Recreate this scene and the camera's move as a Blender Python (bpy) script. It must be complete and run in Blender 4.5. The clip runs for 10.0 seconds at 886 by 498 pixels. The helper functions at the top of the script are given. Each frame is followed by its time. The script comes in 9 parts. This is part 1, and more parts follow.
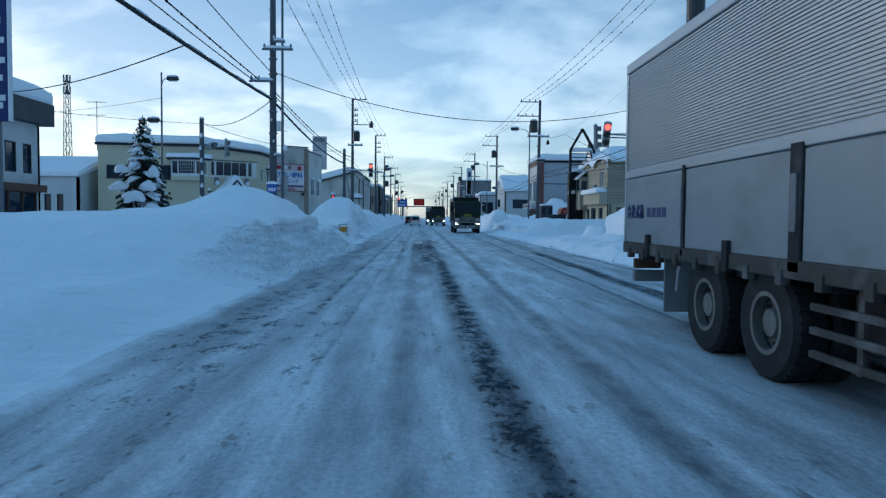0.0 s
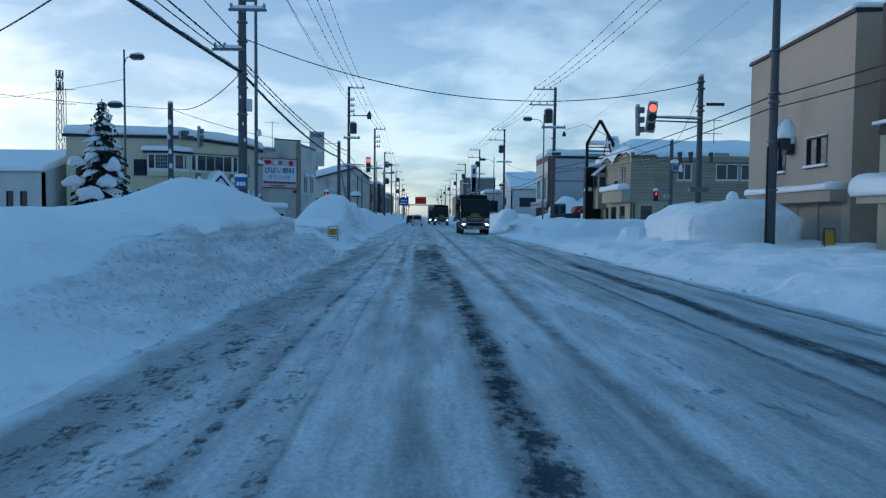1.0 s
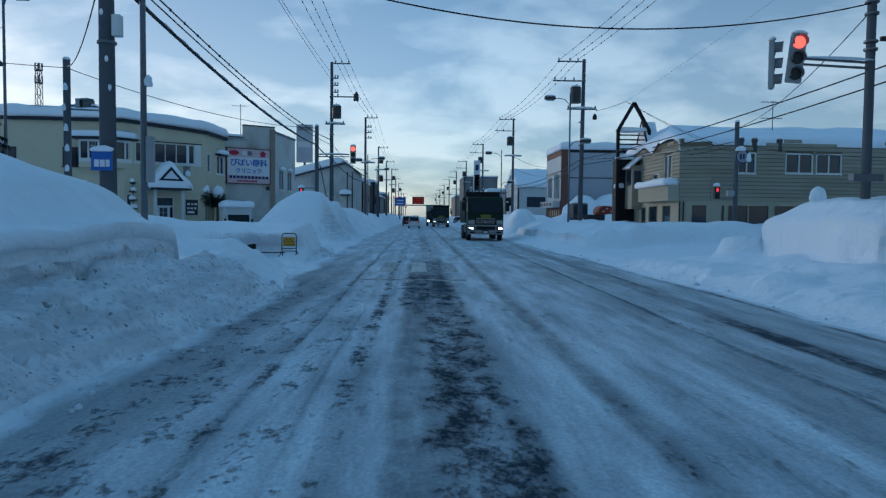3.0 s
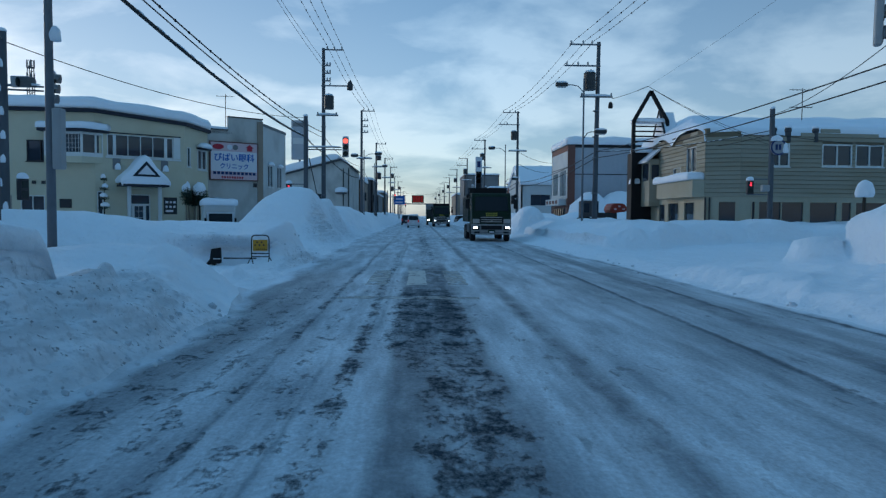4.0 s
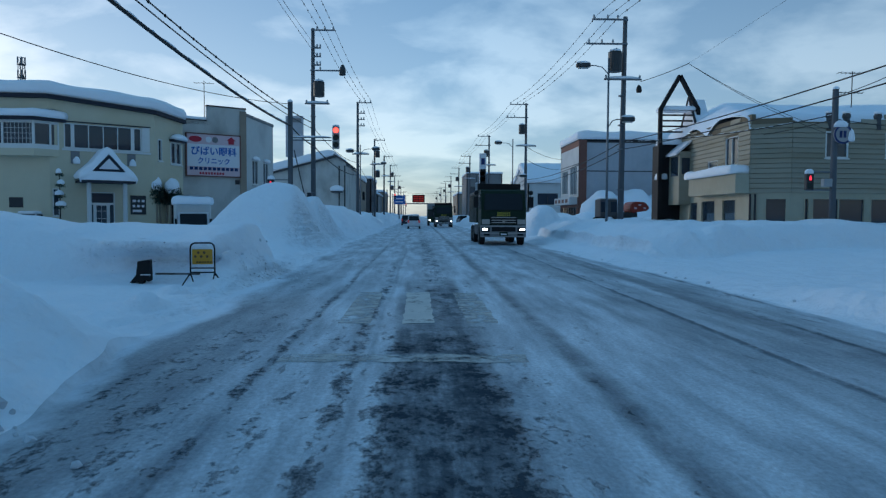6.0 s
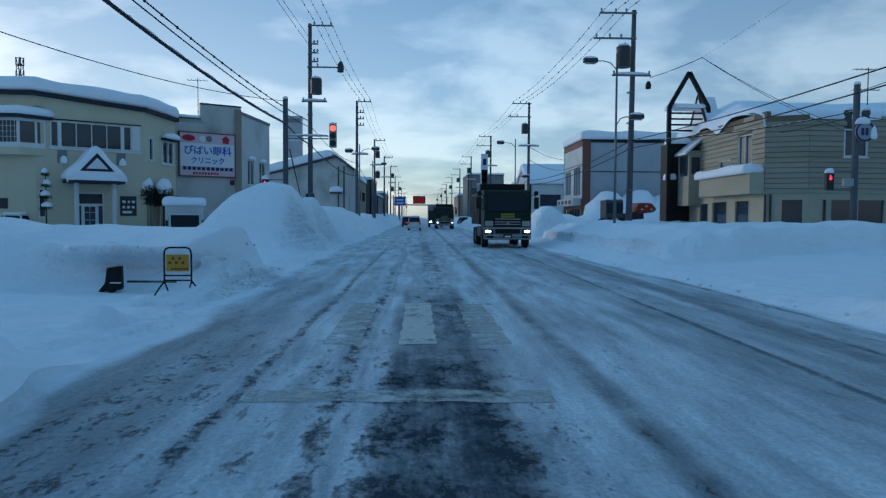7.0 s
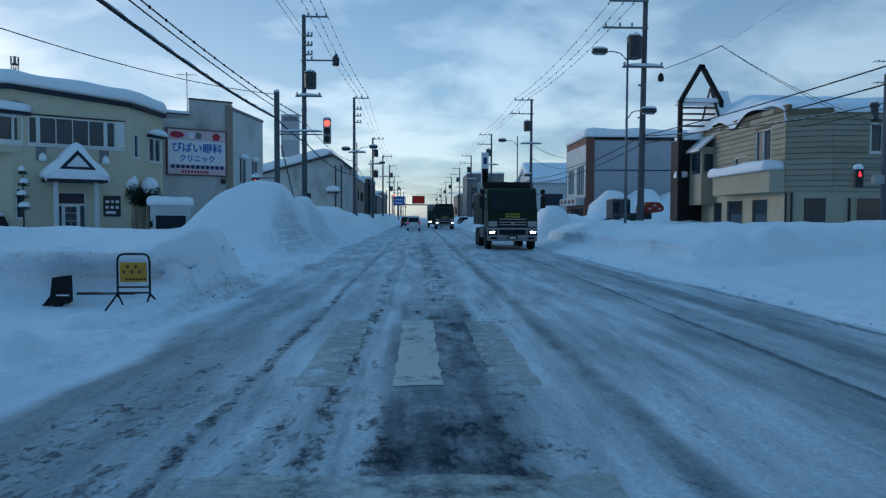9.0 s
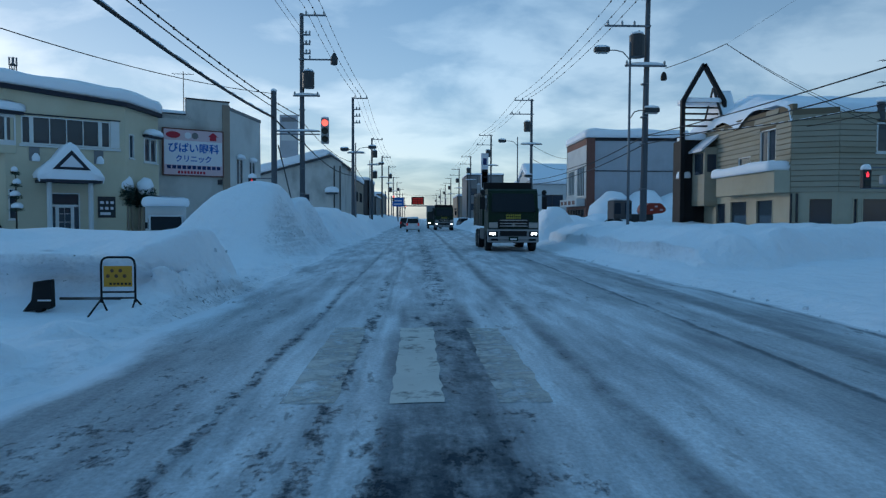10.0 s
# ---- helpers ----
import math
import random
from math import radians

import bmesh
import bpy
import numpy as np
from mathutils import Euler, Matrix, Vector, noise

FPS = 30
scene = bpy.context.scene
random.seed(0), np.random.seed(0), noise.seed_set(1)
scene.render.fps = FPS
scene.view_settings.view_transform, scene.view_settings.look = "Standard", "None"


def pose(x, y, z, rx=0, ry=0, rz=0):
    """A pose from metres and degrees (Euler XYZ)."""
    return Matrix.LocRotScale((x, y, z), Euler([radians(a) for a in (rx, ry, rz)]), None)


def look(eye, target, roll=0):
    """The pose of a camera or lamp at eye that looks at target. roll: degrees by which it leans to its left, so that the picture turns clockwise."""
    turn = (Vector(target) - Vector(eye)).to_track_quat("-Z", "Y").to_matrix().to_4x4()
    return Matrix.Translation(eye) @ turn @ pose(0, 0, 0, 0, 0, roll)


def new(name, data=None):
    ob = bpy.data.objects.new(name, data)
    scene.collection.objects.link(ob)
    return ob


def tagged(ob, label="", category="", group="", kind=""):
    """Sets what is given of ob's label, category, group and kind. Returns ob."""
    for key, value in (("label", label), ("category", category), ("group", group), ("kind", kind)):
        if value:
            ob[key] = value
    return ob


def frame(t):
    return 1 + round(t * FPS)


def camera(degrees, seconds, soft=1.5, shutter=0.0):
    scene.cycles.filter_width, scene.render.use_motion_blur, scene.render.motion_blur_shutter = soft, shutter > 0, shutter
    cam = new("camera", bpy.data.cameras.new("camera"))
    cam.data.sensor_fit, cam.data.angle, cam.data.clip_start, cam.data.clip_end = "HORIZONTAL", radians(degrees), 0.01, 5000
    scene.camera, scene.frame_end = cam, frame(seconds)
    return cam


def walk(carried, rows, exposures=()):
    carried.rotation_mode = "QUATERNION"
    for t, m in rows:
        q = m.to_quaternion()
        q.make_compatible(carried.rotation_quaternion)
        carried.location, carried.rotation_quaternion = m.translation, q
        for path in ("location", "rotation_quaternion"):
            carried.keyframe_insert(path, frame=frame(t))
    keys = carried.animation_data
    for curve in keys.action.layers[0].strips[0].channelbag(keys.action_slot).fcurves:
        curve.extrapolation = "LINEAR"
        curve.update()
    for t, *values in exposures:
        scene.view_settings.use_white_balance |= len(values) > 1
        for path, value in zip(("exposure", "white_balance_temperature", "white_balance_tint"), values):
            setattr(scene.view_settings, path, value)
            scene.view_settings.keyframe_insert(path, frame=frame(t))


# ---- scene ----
cam = camera(64.1, 10.0, soft=1.3)
PATH = [
    (0, (-0.125, 0.284, 1.37), (-0.054, 2.281, 1.282), 0.5),
    (0.2, (-0.121, 1.585, 1.394), (-0.056, 3.582, 1.305), 0.4),
    (0.5, (-0.138, 3.516, 1.419), (-0.071, 5.513, 1.329), 0.5),
    (1, (-0.211, 6.549, 1.457), (-0.144, 8.545, 1.365), 0.5),
    (1.5, (-0.193, 9.555, 1.477), (-0.129, 11.552, 1.389), 0.5),
    (2, (-0.22, 12.577, 1.505), (-0.152, 14.574, 1.414), 0.6),
    (2.5, (-0.199, 15.297, 1.524), (-0.126, 17.294, 1.432), 0.7),
    (2.7, (-0.178, 16.315, 1.54), (-0.106, 18.312, 1.451), 0.6),
    (3.8, (-0.132, 21.339, 1.505), (-0.055, 23.335, 1.409), 0.5),
    (4, (-0.109, 22.056, 1.503), (-0.035, 24.052, 1.41), 0.4),
    (4.5, (-0.205, 24.095, 1.508), (-0.128, 26.091, 1.41), 0.5),
    (5, (-0.126, 25.518, 1.514), (-0.052, 27.515, 1.419), 0.4),
    (5.5, (-0.12, 26.664, 1.499), (-0.047, 28.661, 1.405), 0.3),
    (7, (-0.1, 29.076, 1.504), (-0.03, 31.073, 1.415), 0.3),
    (7.5, (-0.09, 29.851, 1.498), (-0.019, 31.848, 1.41), 0.1),
    (8, (-0.094, 30.361, 1.499), (-0.023, 32.358, 1.41), 0.2),
    (8.5, (-0.099, 30.776, 1.508), (-0.027, 32.773, 1.418), 0.2),
    (9, (-0.108, 31.106, 1.51), (-0.036, 33.102, 1.421), 0.2),
    (9.5, (-0.107, 31.414, 1.511), (-0.035, 33.41, 1.424), 0.2),
    (10, (-0.107, 31.647, 1.514), (-0.033, 33.644, 1.428), 0.2),
]
walk(cam, [(t, look(eye, target, roll)) for t, eye, target, roll in PATH], [(0.0, 0.06), (0.6, 0.06), (1.0, -0.04), (2.2, -0.26), (4.0, -0.18), (10.0, -0.14)])

# world: overcast winter dusk, brighter low over the road ahead
world = bpy.data.worlds.new("world")
scene.world = world
world.use_nodes = True
wn, wl = world.node_tree.nodes, world.node_tree.links
wn.clear()


def wnode(kind, **values):
    n = wn.new(kind)
    for k, v in values.items():
        n.inputs[k].default_value = v
    return n


SUN_ELEVATION, SUN_AZIMUTH = radians(8), radians(-52)
sky = wn.new("ShaderNodeTexSky")
sky.sky_type, sky.sun_disc = "NISHITA", False
sky.sun_elevation, sky.sun_rotation = SUN_ELEVATION, SUN_AZIMUTH
sky.air_density, sky.dust_density, sky.ozone_density = 1.0, 0.6, 4.0
co = wn.new("ShaderNodeTexCoord")
sep = wn.new("ShaderNodeSeparateXYZ")
wl.new(co.outputs["Generated"], sep.inputs[0])
# project the view direction onto a flat cloud deck
zc = wnode("ShaderNodeMath"); zc.operation = "MAXIMUM"; zc.inputs[1].default_value = 0.0
wl.new(sep.outputs[2], zc.inputs[0])
za = wnode("ShaderNodeMath"); za.operation = "ADD"; za.inputs[1].default_value = 0.16
wl.new(zc.outputs[0], za.inputs[0])
dx = wnode("ShaderNodeMath"); dx.operation = "DIVIDE"
dy = wnode("ShaderNodeMath"); dy.operation = "DIVIDE"
for n, o in ((dx, 0), (dy, 1)):
    wl.new(sep.outputs[o], n.inputs[0])
    wl.new(za.outputs[0], n.inputs[1])
deck = wn.new("ShaderNodeCombineXYZ")
wl.new(dx.outputs[0], deck.inputs[0])
wl.new(dy.outputs[0], deck.inputs[1])
big = wnode("ShaderNodeTexNoise", Scale=1.5, Detail=6.0, Roughness=0.5, Distortion=0.4)
wl.new(deck.outputs[0], big.inputs["Vector"])
cover = wn.new("ShaderNodeValToRGB")
cover.color_ramp.elements[0].position, cover.color_ramp.elements[1].position = 0.445, 0.555
# broken banks of cloud, wider than high
flat = wn.new("ShaderNodeMapping")
flat.inputs["Scale"].default_value = (1.0, 1.0, 2.3)
flat.inputs["Location"].default_value = (0.35, 0.1, 0.0)
wl.new(co.outputs["Generated"], flat.inputs[0])
puffs = wnode("ShaderNodeTexNoise", Scale=4.2, Detail=7.0, Roughness=0.55, Distortion=0.3)
wl.new(flat.outputs[0], puffs.inputs["Vector"])
blend = wn.new("ShaderNodeMix")
blend.inputs["Factor"].default_value = 0.55
wl.new(big.outputs["Fac"], blend.inputs["A"])
wl.new(puffs.outputs["Fac"], blend.inputs["B"])
wl.new(blend.outputs["Result"], cover.inputs[0])
# cloud light by height: pale near the horizon, blue-grey overhead
tone = wn.new("ShaderNodeValToRGB")
tone.color_ramp.elements[0].position, tone.color_ramp.elements[0].color = 0.0, (0.56, 0.63, 0.69, 1)
tone.color_ramp.elements[1].position, tone.color_ramp.elements[1].color = 1.0, (0.18, 0.46, 0.75, 1)
for p, c in ((0.09, (0.645, 0.72, 0.785, 1)), (0.20, (0.54, 0.66, 0.765, 1)), (0.32, (0.34, 0.49, 0.63, 1)), (0.48, (0.18, 0.44, 0.71, 1))):
    e = tone.color_ramp.elements.new(p)
    e.color = c
wl.new(zc.outputs[0], tone.inputs[0])
dark = wn.new("ShaderNodeMix"); dark.data_type = "RGBA"; dark.blend_type = "MULTIPLY"
dark.inputs["B"].default_value = (0.46, 0.55, 0.64, 1)
wl.new(cover.outputs["Color"], dark.inputs["Factor"])
wl.new(tone.outputs["Color"], dark.inputs["A"])
# the sky pales towards the sunken sun and dims away from it
toward = wn.new("ShaderNodeVectorMath"); toward.operation = "DOT_PRODUCT"
toward.inputs[1].default_value = (math.sin(SUN_AZIMUTH), math.cos(SUN_AZIMUTH), 0.0)
wl.new(co.outputs["Generated"], toward.inputs[0])
fade = wn.new("ShaderNodeMapRange")
for k_, v_ in zip(("From Min", "From Max", "To Min", "To Max"), (-1.0, 1.0, 0.42, 1.02)):
    fade.inputs[k_].default_value = v_
wl.new(toward.outputs["Value"], fade.inputs["Value"])
bg_cloud = wnode("ShaderNodeBackground", Strength=0.92)
hue = wn.new("ShaderNodeMix"); hue.data_type = "RGBA"
hue.inputs["A"].default_value, hue.inputs["B"].default_value = (0.95, 1.0, 1.01, 1), (1.22, 0.98, 0.83, 1)
side = wn.new("ShaderNodeMapRange")
side.inputs["From Min"].default_value, side.inputs["From Max"].default_value = 0.58, 1.0
wl.new(toward.outputs["Value"], side.inputs["Value"])
wl.new(side.outputs[0], hue.inputs["Factor"])
tint = wn.new("ShaderNodeMix"); tint.data_type = "RGBA"; tint.blend_type = "MULTIPLY"
tint.inputs["Factor"].default_value = 1.0
wl.new(dark.outputs["Result"], tint.inputs["A"])
wl.new(hue.outputs["Result"], tint.inputs["B"])
wl.new(tint.outputs["Result"], bg_cloud.inputs["Color"])
wl.new(fade.outputs[0], bg_cloud.inputs["Strength"])
bg_sky = wnode("ShaderNodeBackground", Strength=0.10)
wl.new(sky.outputs[0], bg_sky.inputs["Color"])
both = wn.new("ShaderNodeAddShader")
wl.new(bg_cloud.outputs[0], both.inputs[0])
wl.new(bg_sky.outputs[0], both.inputs[1])
wout = wn.new("ShaderNodeOutputWorld")
wl.new(both.outputs[0], wout.inputs["Surface"])

sun = new("sun", bpy.data.lights.new("sun", "SUN"))
sun.data.energy, sun.data.angle, sun.data.color = 0.65, radians(14), (1.0, 0.94, 0.88)
sun.matrix_world = look((0, 0, 0), (-math.sin(SUN_AZIMUTH) * math.cos(SUN_ELEVATION), -math.cos(SUN_AZIMUTH) * math.cos(SUN_ELEVATION), -math.sin(SUN_ELEVATION)))


# materials
def material(name, color, rough=0.7, metal=0.0, vary=0.12, grain=3.0, bump=0.0, bump_scale=30.0, stain=None, stain_amount=0.0, stain_scale=0.6, stretch=(1, 1, 1), emit=0.0, transmission=0.0, per_object=0.0, gloss=0.28):
    """A surface with colour variation at two scales, an optional stain colour and fine relief."""
    m = bpy.data.materials.new(name)
    m.use_nodes = True
    nd, ln = m.node_tree.nodes, m.node_tree.links
    bsdf = nd["Principled BSDF"]
    bsdf.inputs["Roughness"].default_value = rough
    bsdf.inputs["Metallic"].default_value = metal
    bsdf.inputs["Specular IOR Level"].default_value = gloss
    if transmission:
        bsdf.inputs["Transmission Weight"].default_value = transmission
        bsdf.inputs["IOR"].default_value = 1.45
    if emit:
        bsdf.inputs["Emission Color"].default_value = (*color, 1)
        bsdf.inputs["Emission Strength"].default_value = emit
    tc = nd.new("ShaderNodeTexCoord")
    mp = nd.new("ShaderNodeMapping")
    mp.inputs["Scale"].default_value = stretch
    ln.new(tc.outputs["Object"], mp.inputs[0])
    n1 = nd.new("ShaderNodeTexNoise")
    n1.inputs["Scale"].default_value, n1.inputs["Detail"].default_value = grain, 6
    ln.new(mp.outputs[0], n1.inputs["Vector"])
    n2 = nd.new("ShaderNodeTexNoise")
    n2.inputs["Scale"].default_value, n2.inputs["Detail"].default_value = stain_scale, 8
    ln.new(mp.outputs[0], n2.inputs["Vector"])
    lo = tuple(max(0, c * (1 - vary)) for c in color)
    hi = tuple(min(1, c * (1 + vary)) for c in color)
    mx = nd.new("ShaderNodeMix"); mx.data_type = "RGBA"
    mx.inputs["A"].default_value, mx.inputs["B"].default_value = (*lo, 1), (*hi, 1)
    ln.new(n1.outputs["Fac"], mx.inputs["Factor"])
    out = mx.outputs["Result"]
    if stain:
        rp = nd.new("ShaderNodeValToRGB")
        rp.color_ramp.elements[0].position, rp.color_ramp.elements[1].position = 0.5, 0.72
        rp.color_ramp.elements[1].color = (stain_amount,) * 3 + (1,)
        ln.new(n2.outputs["Fac"], rp.inputs[0])
        ms = nd.new("ShaderNodeMix"); ms.data_type = "RGBA"
        ms.inputs["B"].default_value = (*stain, 1)
        ln.new(rp.outputs["Color"], ms.inputs["Factor"])
        ln.new(out, ms.inputs["A"])
        out = ms.outputs["Result"]
    if per_object:
        oi = nd.new("ShaderNodeObjectInfo")
        mr = nd.new("ShaderNodeMapRange")
        mr.inputs["To Min"].default_value, mr.inputs["To Max"].default_value = 1 - per_object, 1 + per_object
        ln.new(oi.outputs["Random"], mr.inputs["Value"])
        mo = nd.new("ShaderNodeMix"); mo.data_type = "RGBA"; mo.blend_type = "MULTIPLY"
        mo.inputs["Factor"].default_value = 1
        ln.new(out, mo.inputs["A"])
        ln.new(mr.outputs[0], mo.inputs["B"])
        out = mo.outputs["Result"]
    ln.new(out, bsdf.inputs["Base Color"])
    if bump:
        n3 = nd.new("ShaderNodeTexNoise")
        n3.inputs["Scale"].default_value, n3.inputs["Detail"].default_value = bump_scale, 5
        ln.new(mp.outputs[0], n3.inputs["Vector"])
        b = nd.new("ShaderNodeBump")
        b.inputs["Strength"].default_value, b.inputs["Distance"].default_value = min(1, bump), 0.02
        ln.new(n3.outputs["Fac"], b.inputs["Height"])
        ln.new(b.outputs[0], bsdf.inputs["Normal"])
    return m


SNOW = material("snow", (0.83, 0.87, 0.92), 0.75, vary=0.03, grain=1.2, bump=0.35, bump_scale=9)
ROOF_SNOW = material("roof_snow", (0.82, 0.85, 0.90), 0.75, vary=0.03, grain=0.8, bump=0.3, bump_scale=4)
CONCRETE = material("pole_concrete", (0.095, 0.105, 0.12), 0.85, vary=0.15, grain=6, stain=(0.09, 0.09, 0.09), stain_amount=0.5, stain_scale=1.5, stretch=(1, 1, 0.25), bump=0.2)
STEEL = material("galvanised_steel", (0.15, 0.168, 0.19), 0.5, 0.5, vary=0.2, grain=8)
DARK_STEEL = material("dark_steel", (0.05, 0.055, 0.06), 0.5, 0.3, vary=0.2, grain=8)
RUBBER = material("black_rubber", (0.018, 0.018, 0.02), 0.8, vary=0.3, grain=10, stain=(0.07, 0.07, 0.075), stain_amount=0.3, stain_scale=3)
CABLE = material("cable_black", (0.015, 0.016, 0.018), 0.6, vary=0.1)
INSULATOR = material("insulator_porcelain", (0.35, 0.36, 0.37), 0.3, vary=0.1)
GLASS = material("window_glass", (0.018, 0.034, 0.054), 0.05, vary=0.3, grain=0.7, gloss=0.5)
CAR_GLASS = material("car_glass", (0.012, 0.014, 0.017), 0.06, vary=0.2)
FRAME_WHITE = material("frame_white", (0.62, 0.63, 0.62), 0.5, vary=0.08)
FRAME_DARK = material("frame_dark", (0.035, 0.035, 0.04), 0.5, vary=0.15)
BLACK = material("black_paint", (0.012, 0.012, 0.014), 0.6, gloss=0.2, vary=0.2)
YELLOW_WALL = material("yellow_stucco", (0.55, 0.495, 0.37), 0.9, vary=0.06, grain=2, stain=(0.48, 0.41, 0.27), stain_amount=0.5, stain_scale=0.4, bump=0.25, bump_scale=25)
ROOF_EDGE = material("roof_edge_navy", (0.018, 0.022, 0.035), 0.6, vary=0.15)
CLINIC_WALL = material("clinic_mortar", (0.50, 0.49, 0.465), 0.9, vary=0.1, grain=2, stain=(0.20, 0.195, 0.18), stain_amount=0.8, stain_scale=0.45, stretch=(1, 1, 0.6), bump=0.3)
CLINIC_SIDE = material("clinic_pale_mortar", (0.52, 0.53, 0.52), 0.9, vary=0.08, grain=2, stain=(0.25, 0.25, 0.25), stain_amount=0.5, stain_scale=0.5, bump=0.3)
SIDING = material("beige_siding", (0.31, 0.285, 0.225), 0.75, vary=0.08, grain=1.5, stain=(0.22, 0.18, 0.11), stain_amount=0.5, stain_scale=0.5, stretch=(0.5, 0.5, 3), per_object=0.07)
SIDING_BACK = material("siding_backing", (0.16, 0.13, 0.09), 0.9, vary=0.1)
CREAM = material("cream_panel", (0.39, 0.365, 0.285), 0.7, vary=0.07, stain=(0.32, 0.29, 0.2), stain_amount=0.4)
GREY_BEIGE = material("grey_beige_mortar", (0.40, 0.34, 0.29), 0.92, vary=0.06, grain=2, stain=(0.29, 0.24, 0.205), stain_amount=0.6, stain_scale=0.35, bump=0.3, bump_scale=30)
SHUTTER = material("shutter_steel", (0.30, 0.275, 0.25), 0.6, vary=0.1, stain=(0.2, 0.18, 0.16), stain_amount=0.4)
BROWN_PANEL = material("dark_brown_panel", (0.055, 0.04, 0.04), 0.6, vary=0.1)
GREY_METAL_WALL = material("grey_metal_cladding", (0.38, 0.40, 0.44), 0.6, vary=0.06, stain=(0.22, 0.24, 0.26), stain_amount=0.4, stain_scale=0.3)
BRICK_RED = material("red_brown_tile", (0.17, 0.075, 0.06), 0.7, vary=0.15, grain=5)
WHITE_WALL = material("white_wall", (0.55, 0.56, 0.56), 0.85, vary=0.06, stain=(0.4, 0.41, 0.42), stain_amount=0.5, stain_scale=0.5)
DARK_WALL = material("dark_wall", (0.075, 0.075, 0.08), 0.8, vary=0.2, stain=(0.13, 0.13, 0.14), stain_amount=0.4)
GREY_WALL = material("grey_wall", (0.20, 0.20, 0.205), 0.9, vary=0.12, stain=(0.12, 0.12, 0.12), stain_amount=0.5, stain_scale=0.4)
TAN_WALL = material("tan_wall", (0.30, 0.24, 0.19), 0.9, vary=0.1, stain=(0.2, 0.16, 0.13), stain_amount=0.4)
NEEDLES = material("spruce_needles", (0.018, 0.035, 0.028), 0.85, vary=0.4, grain=6)
BARK = material("bark", (0.05, 0.038, 0.03), 0.9, vary=0.3, grain=12, bump=0.5)
ALU = material("truck_aluminium", (0.33, 0.365, 0.40), 0.38, 0.6, vary=0.06, grain=2, stain=(0.30, 0.29, 0.28), stain_amount=0.4, stain_scale=0.8)
ALU_PANEL = material("truck_panel_white", (0.25, 0.275, 0.295), 0.42, 0.2, vary=0.08, grain=2, stain=(0.15, 0.155, 0.155), stain_amount=0.65, stain_scale=0.9, stretch=(1, 1, 2))
DIRTY_STEEL = material("grimy_chassis", (0.028, 0.028, 0.03), 0.85, 0.1, vary=0.3, grain=6, stain=(0.16, 0.165, 0.175), stain_amount=0.4, stain_scale=2.5, bump=0.4)
RUSTY = material("rusty_rail", (0.07, 0.062, 0.058), 0.8, 0.2, vary=0.3, grain=6, stain=(0.30, 0.30, 0.31), stain_amount=0.45, stain_scale=2.5)
FLAP = material("mud_flap", (0.20, 0.21, 0.22), 0.8, vary=0.2, grain=4, stain=(0.35, 0.36, 0.38), stain_amount=0.5)
HUB = material("wheel_hub_steel", (0.20, 0.19, 0.18), 0.6, 0.5, vary=0.25, grain=8, stain=(0.08, 0.07, 0.065), stain_amount=0.6, stain_scale=3)
TRUCK_GREEN = material("dark_green_paint", (0.010, 0.026, 0.015), 0.5, gloss=0.15, vary=0.2, stain=(0.06, 0.06, 0.055), stain_amount=0.3, stain_scale=2)
BUMPER_SILVER = material("bumper_silver", (0.20, 0.21, 0.225), 0.45, 0.4, vary=0.15, grain=4, stain=(0.09, 0.09, 0.095), stain_amount=0.6, stain_scale=2.5)
CHROME = material("dull_chrome", (0.30, 0.31, 0.32), 0.3, 0.8, vary=0.12, grain=4, stain=(0.2, 0.2, 0.2), stain_amount=0.4, stain_scale=3)
WHITE_PAINT = material("white_car_paint", (0.58, 0.60, 0.62), 0.3, vary=0.05, stain=(0.35, 0.35, 0.35), stain_amount=0.3)
HEADLIGHT = material("lit_headlight", (0.86, 0.94, 1.0), 0.3, emit=9.0)
FAR_HEADLIGHT = material("lit_far_headlight", (0.9, 0.95, 1.0), 0.3, emit=5.0)
TAIL_LIGHT = material("lit_tail_light", (0.5, 0.03, 0.02), 0.4, emit=0.35)
RED_LAMP = material("lit_red_signal", (1.0, 0.10, 0.075), 0.4, emit=2.4)
RED_MAN = material("lit_red_pedestrian_signal", (1.0, 0.04, 0.07), 0.4, emit=1.5)
DARK_LENS = material("unlit_signal_lens", (0.02, 0.03, 0.03), 0.25, vary=0.1)
SIGNAL_GREY = material("signal_housing_grey", (0.32, 0.33, 0.34), 0.6, vary=0.1)
YELLOW_BOARD = material("yellow_sign_board", (0.55, 0.27, 0.03), 0.6, vary=0.08, stain=(0.42, 0.24, 0.05), stain_amount=0.5, stain_scale=4)
YELLOW_TEXT = material("yellow_paint", (0.30, 0.26, 0.04), 0.6, vary=0.15)
SIGN_WHITE = material("sign_white", (0.70, 0.70, 0.74), 0.5, vary=0.04, stain=(0.5, 0.48, 0.5), stain_amount=0.4)
SIGN_PINK = material("sign_pink", (0.62, 0.46, 0.50), 0.5, vary=0.05)
SIGN_BLUE = material("sign_blue", (0.015, 0.12, 0.42), 0.5, vary=0.08)
SIGN_NAVY = material("sign_navy", (0.012, 0.03, 0.12), 0.45, vary=0.1)
SIGN_RED = material("sign_red", (0.42, 0.025, 0.05), 0.5, vary=0.08)
LED_RED = material("led_red", (0.4, 0.02, 0.012), 0.5, emit=0.3)
LAMP_GLASS = material("lamp_glass", (0.30, 0.31, 0.31), 0.3, vary=0.1)
TRACTOR_RED = material("tractor_red", (0.30, 0.045, 0.03), 0.45, vary=0.1)
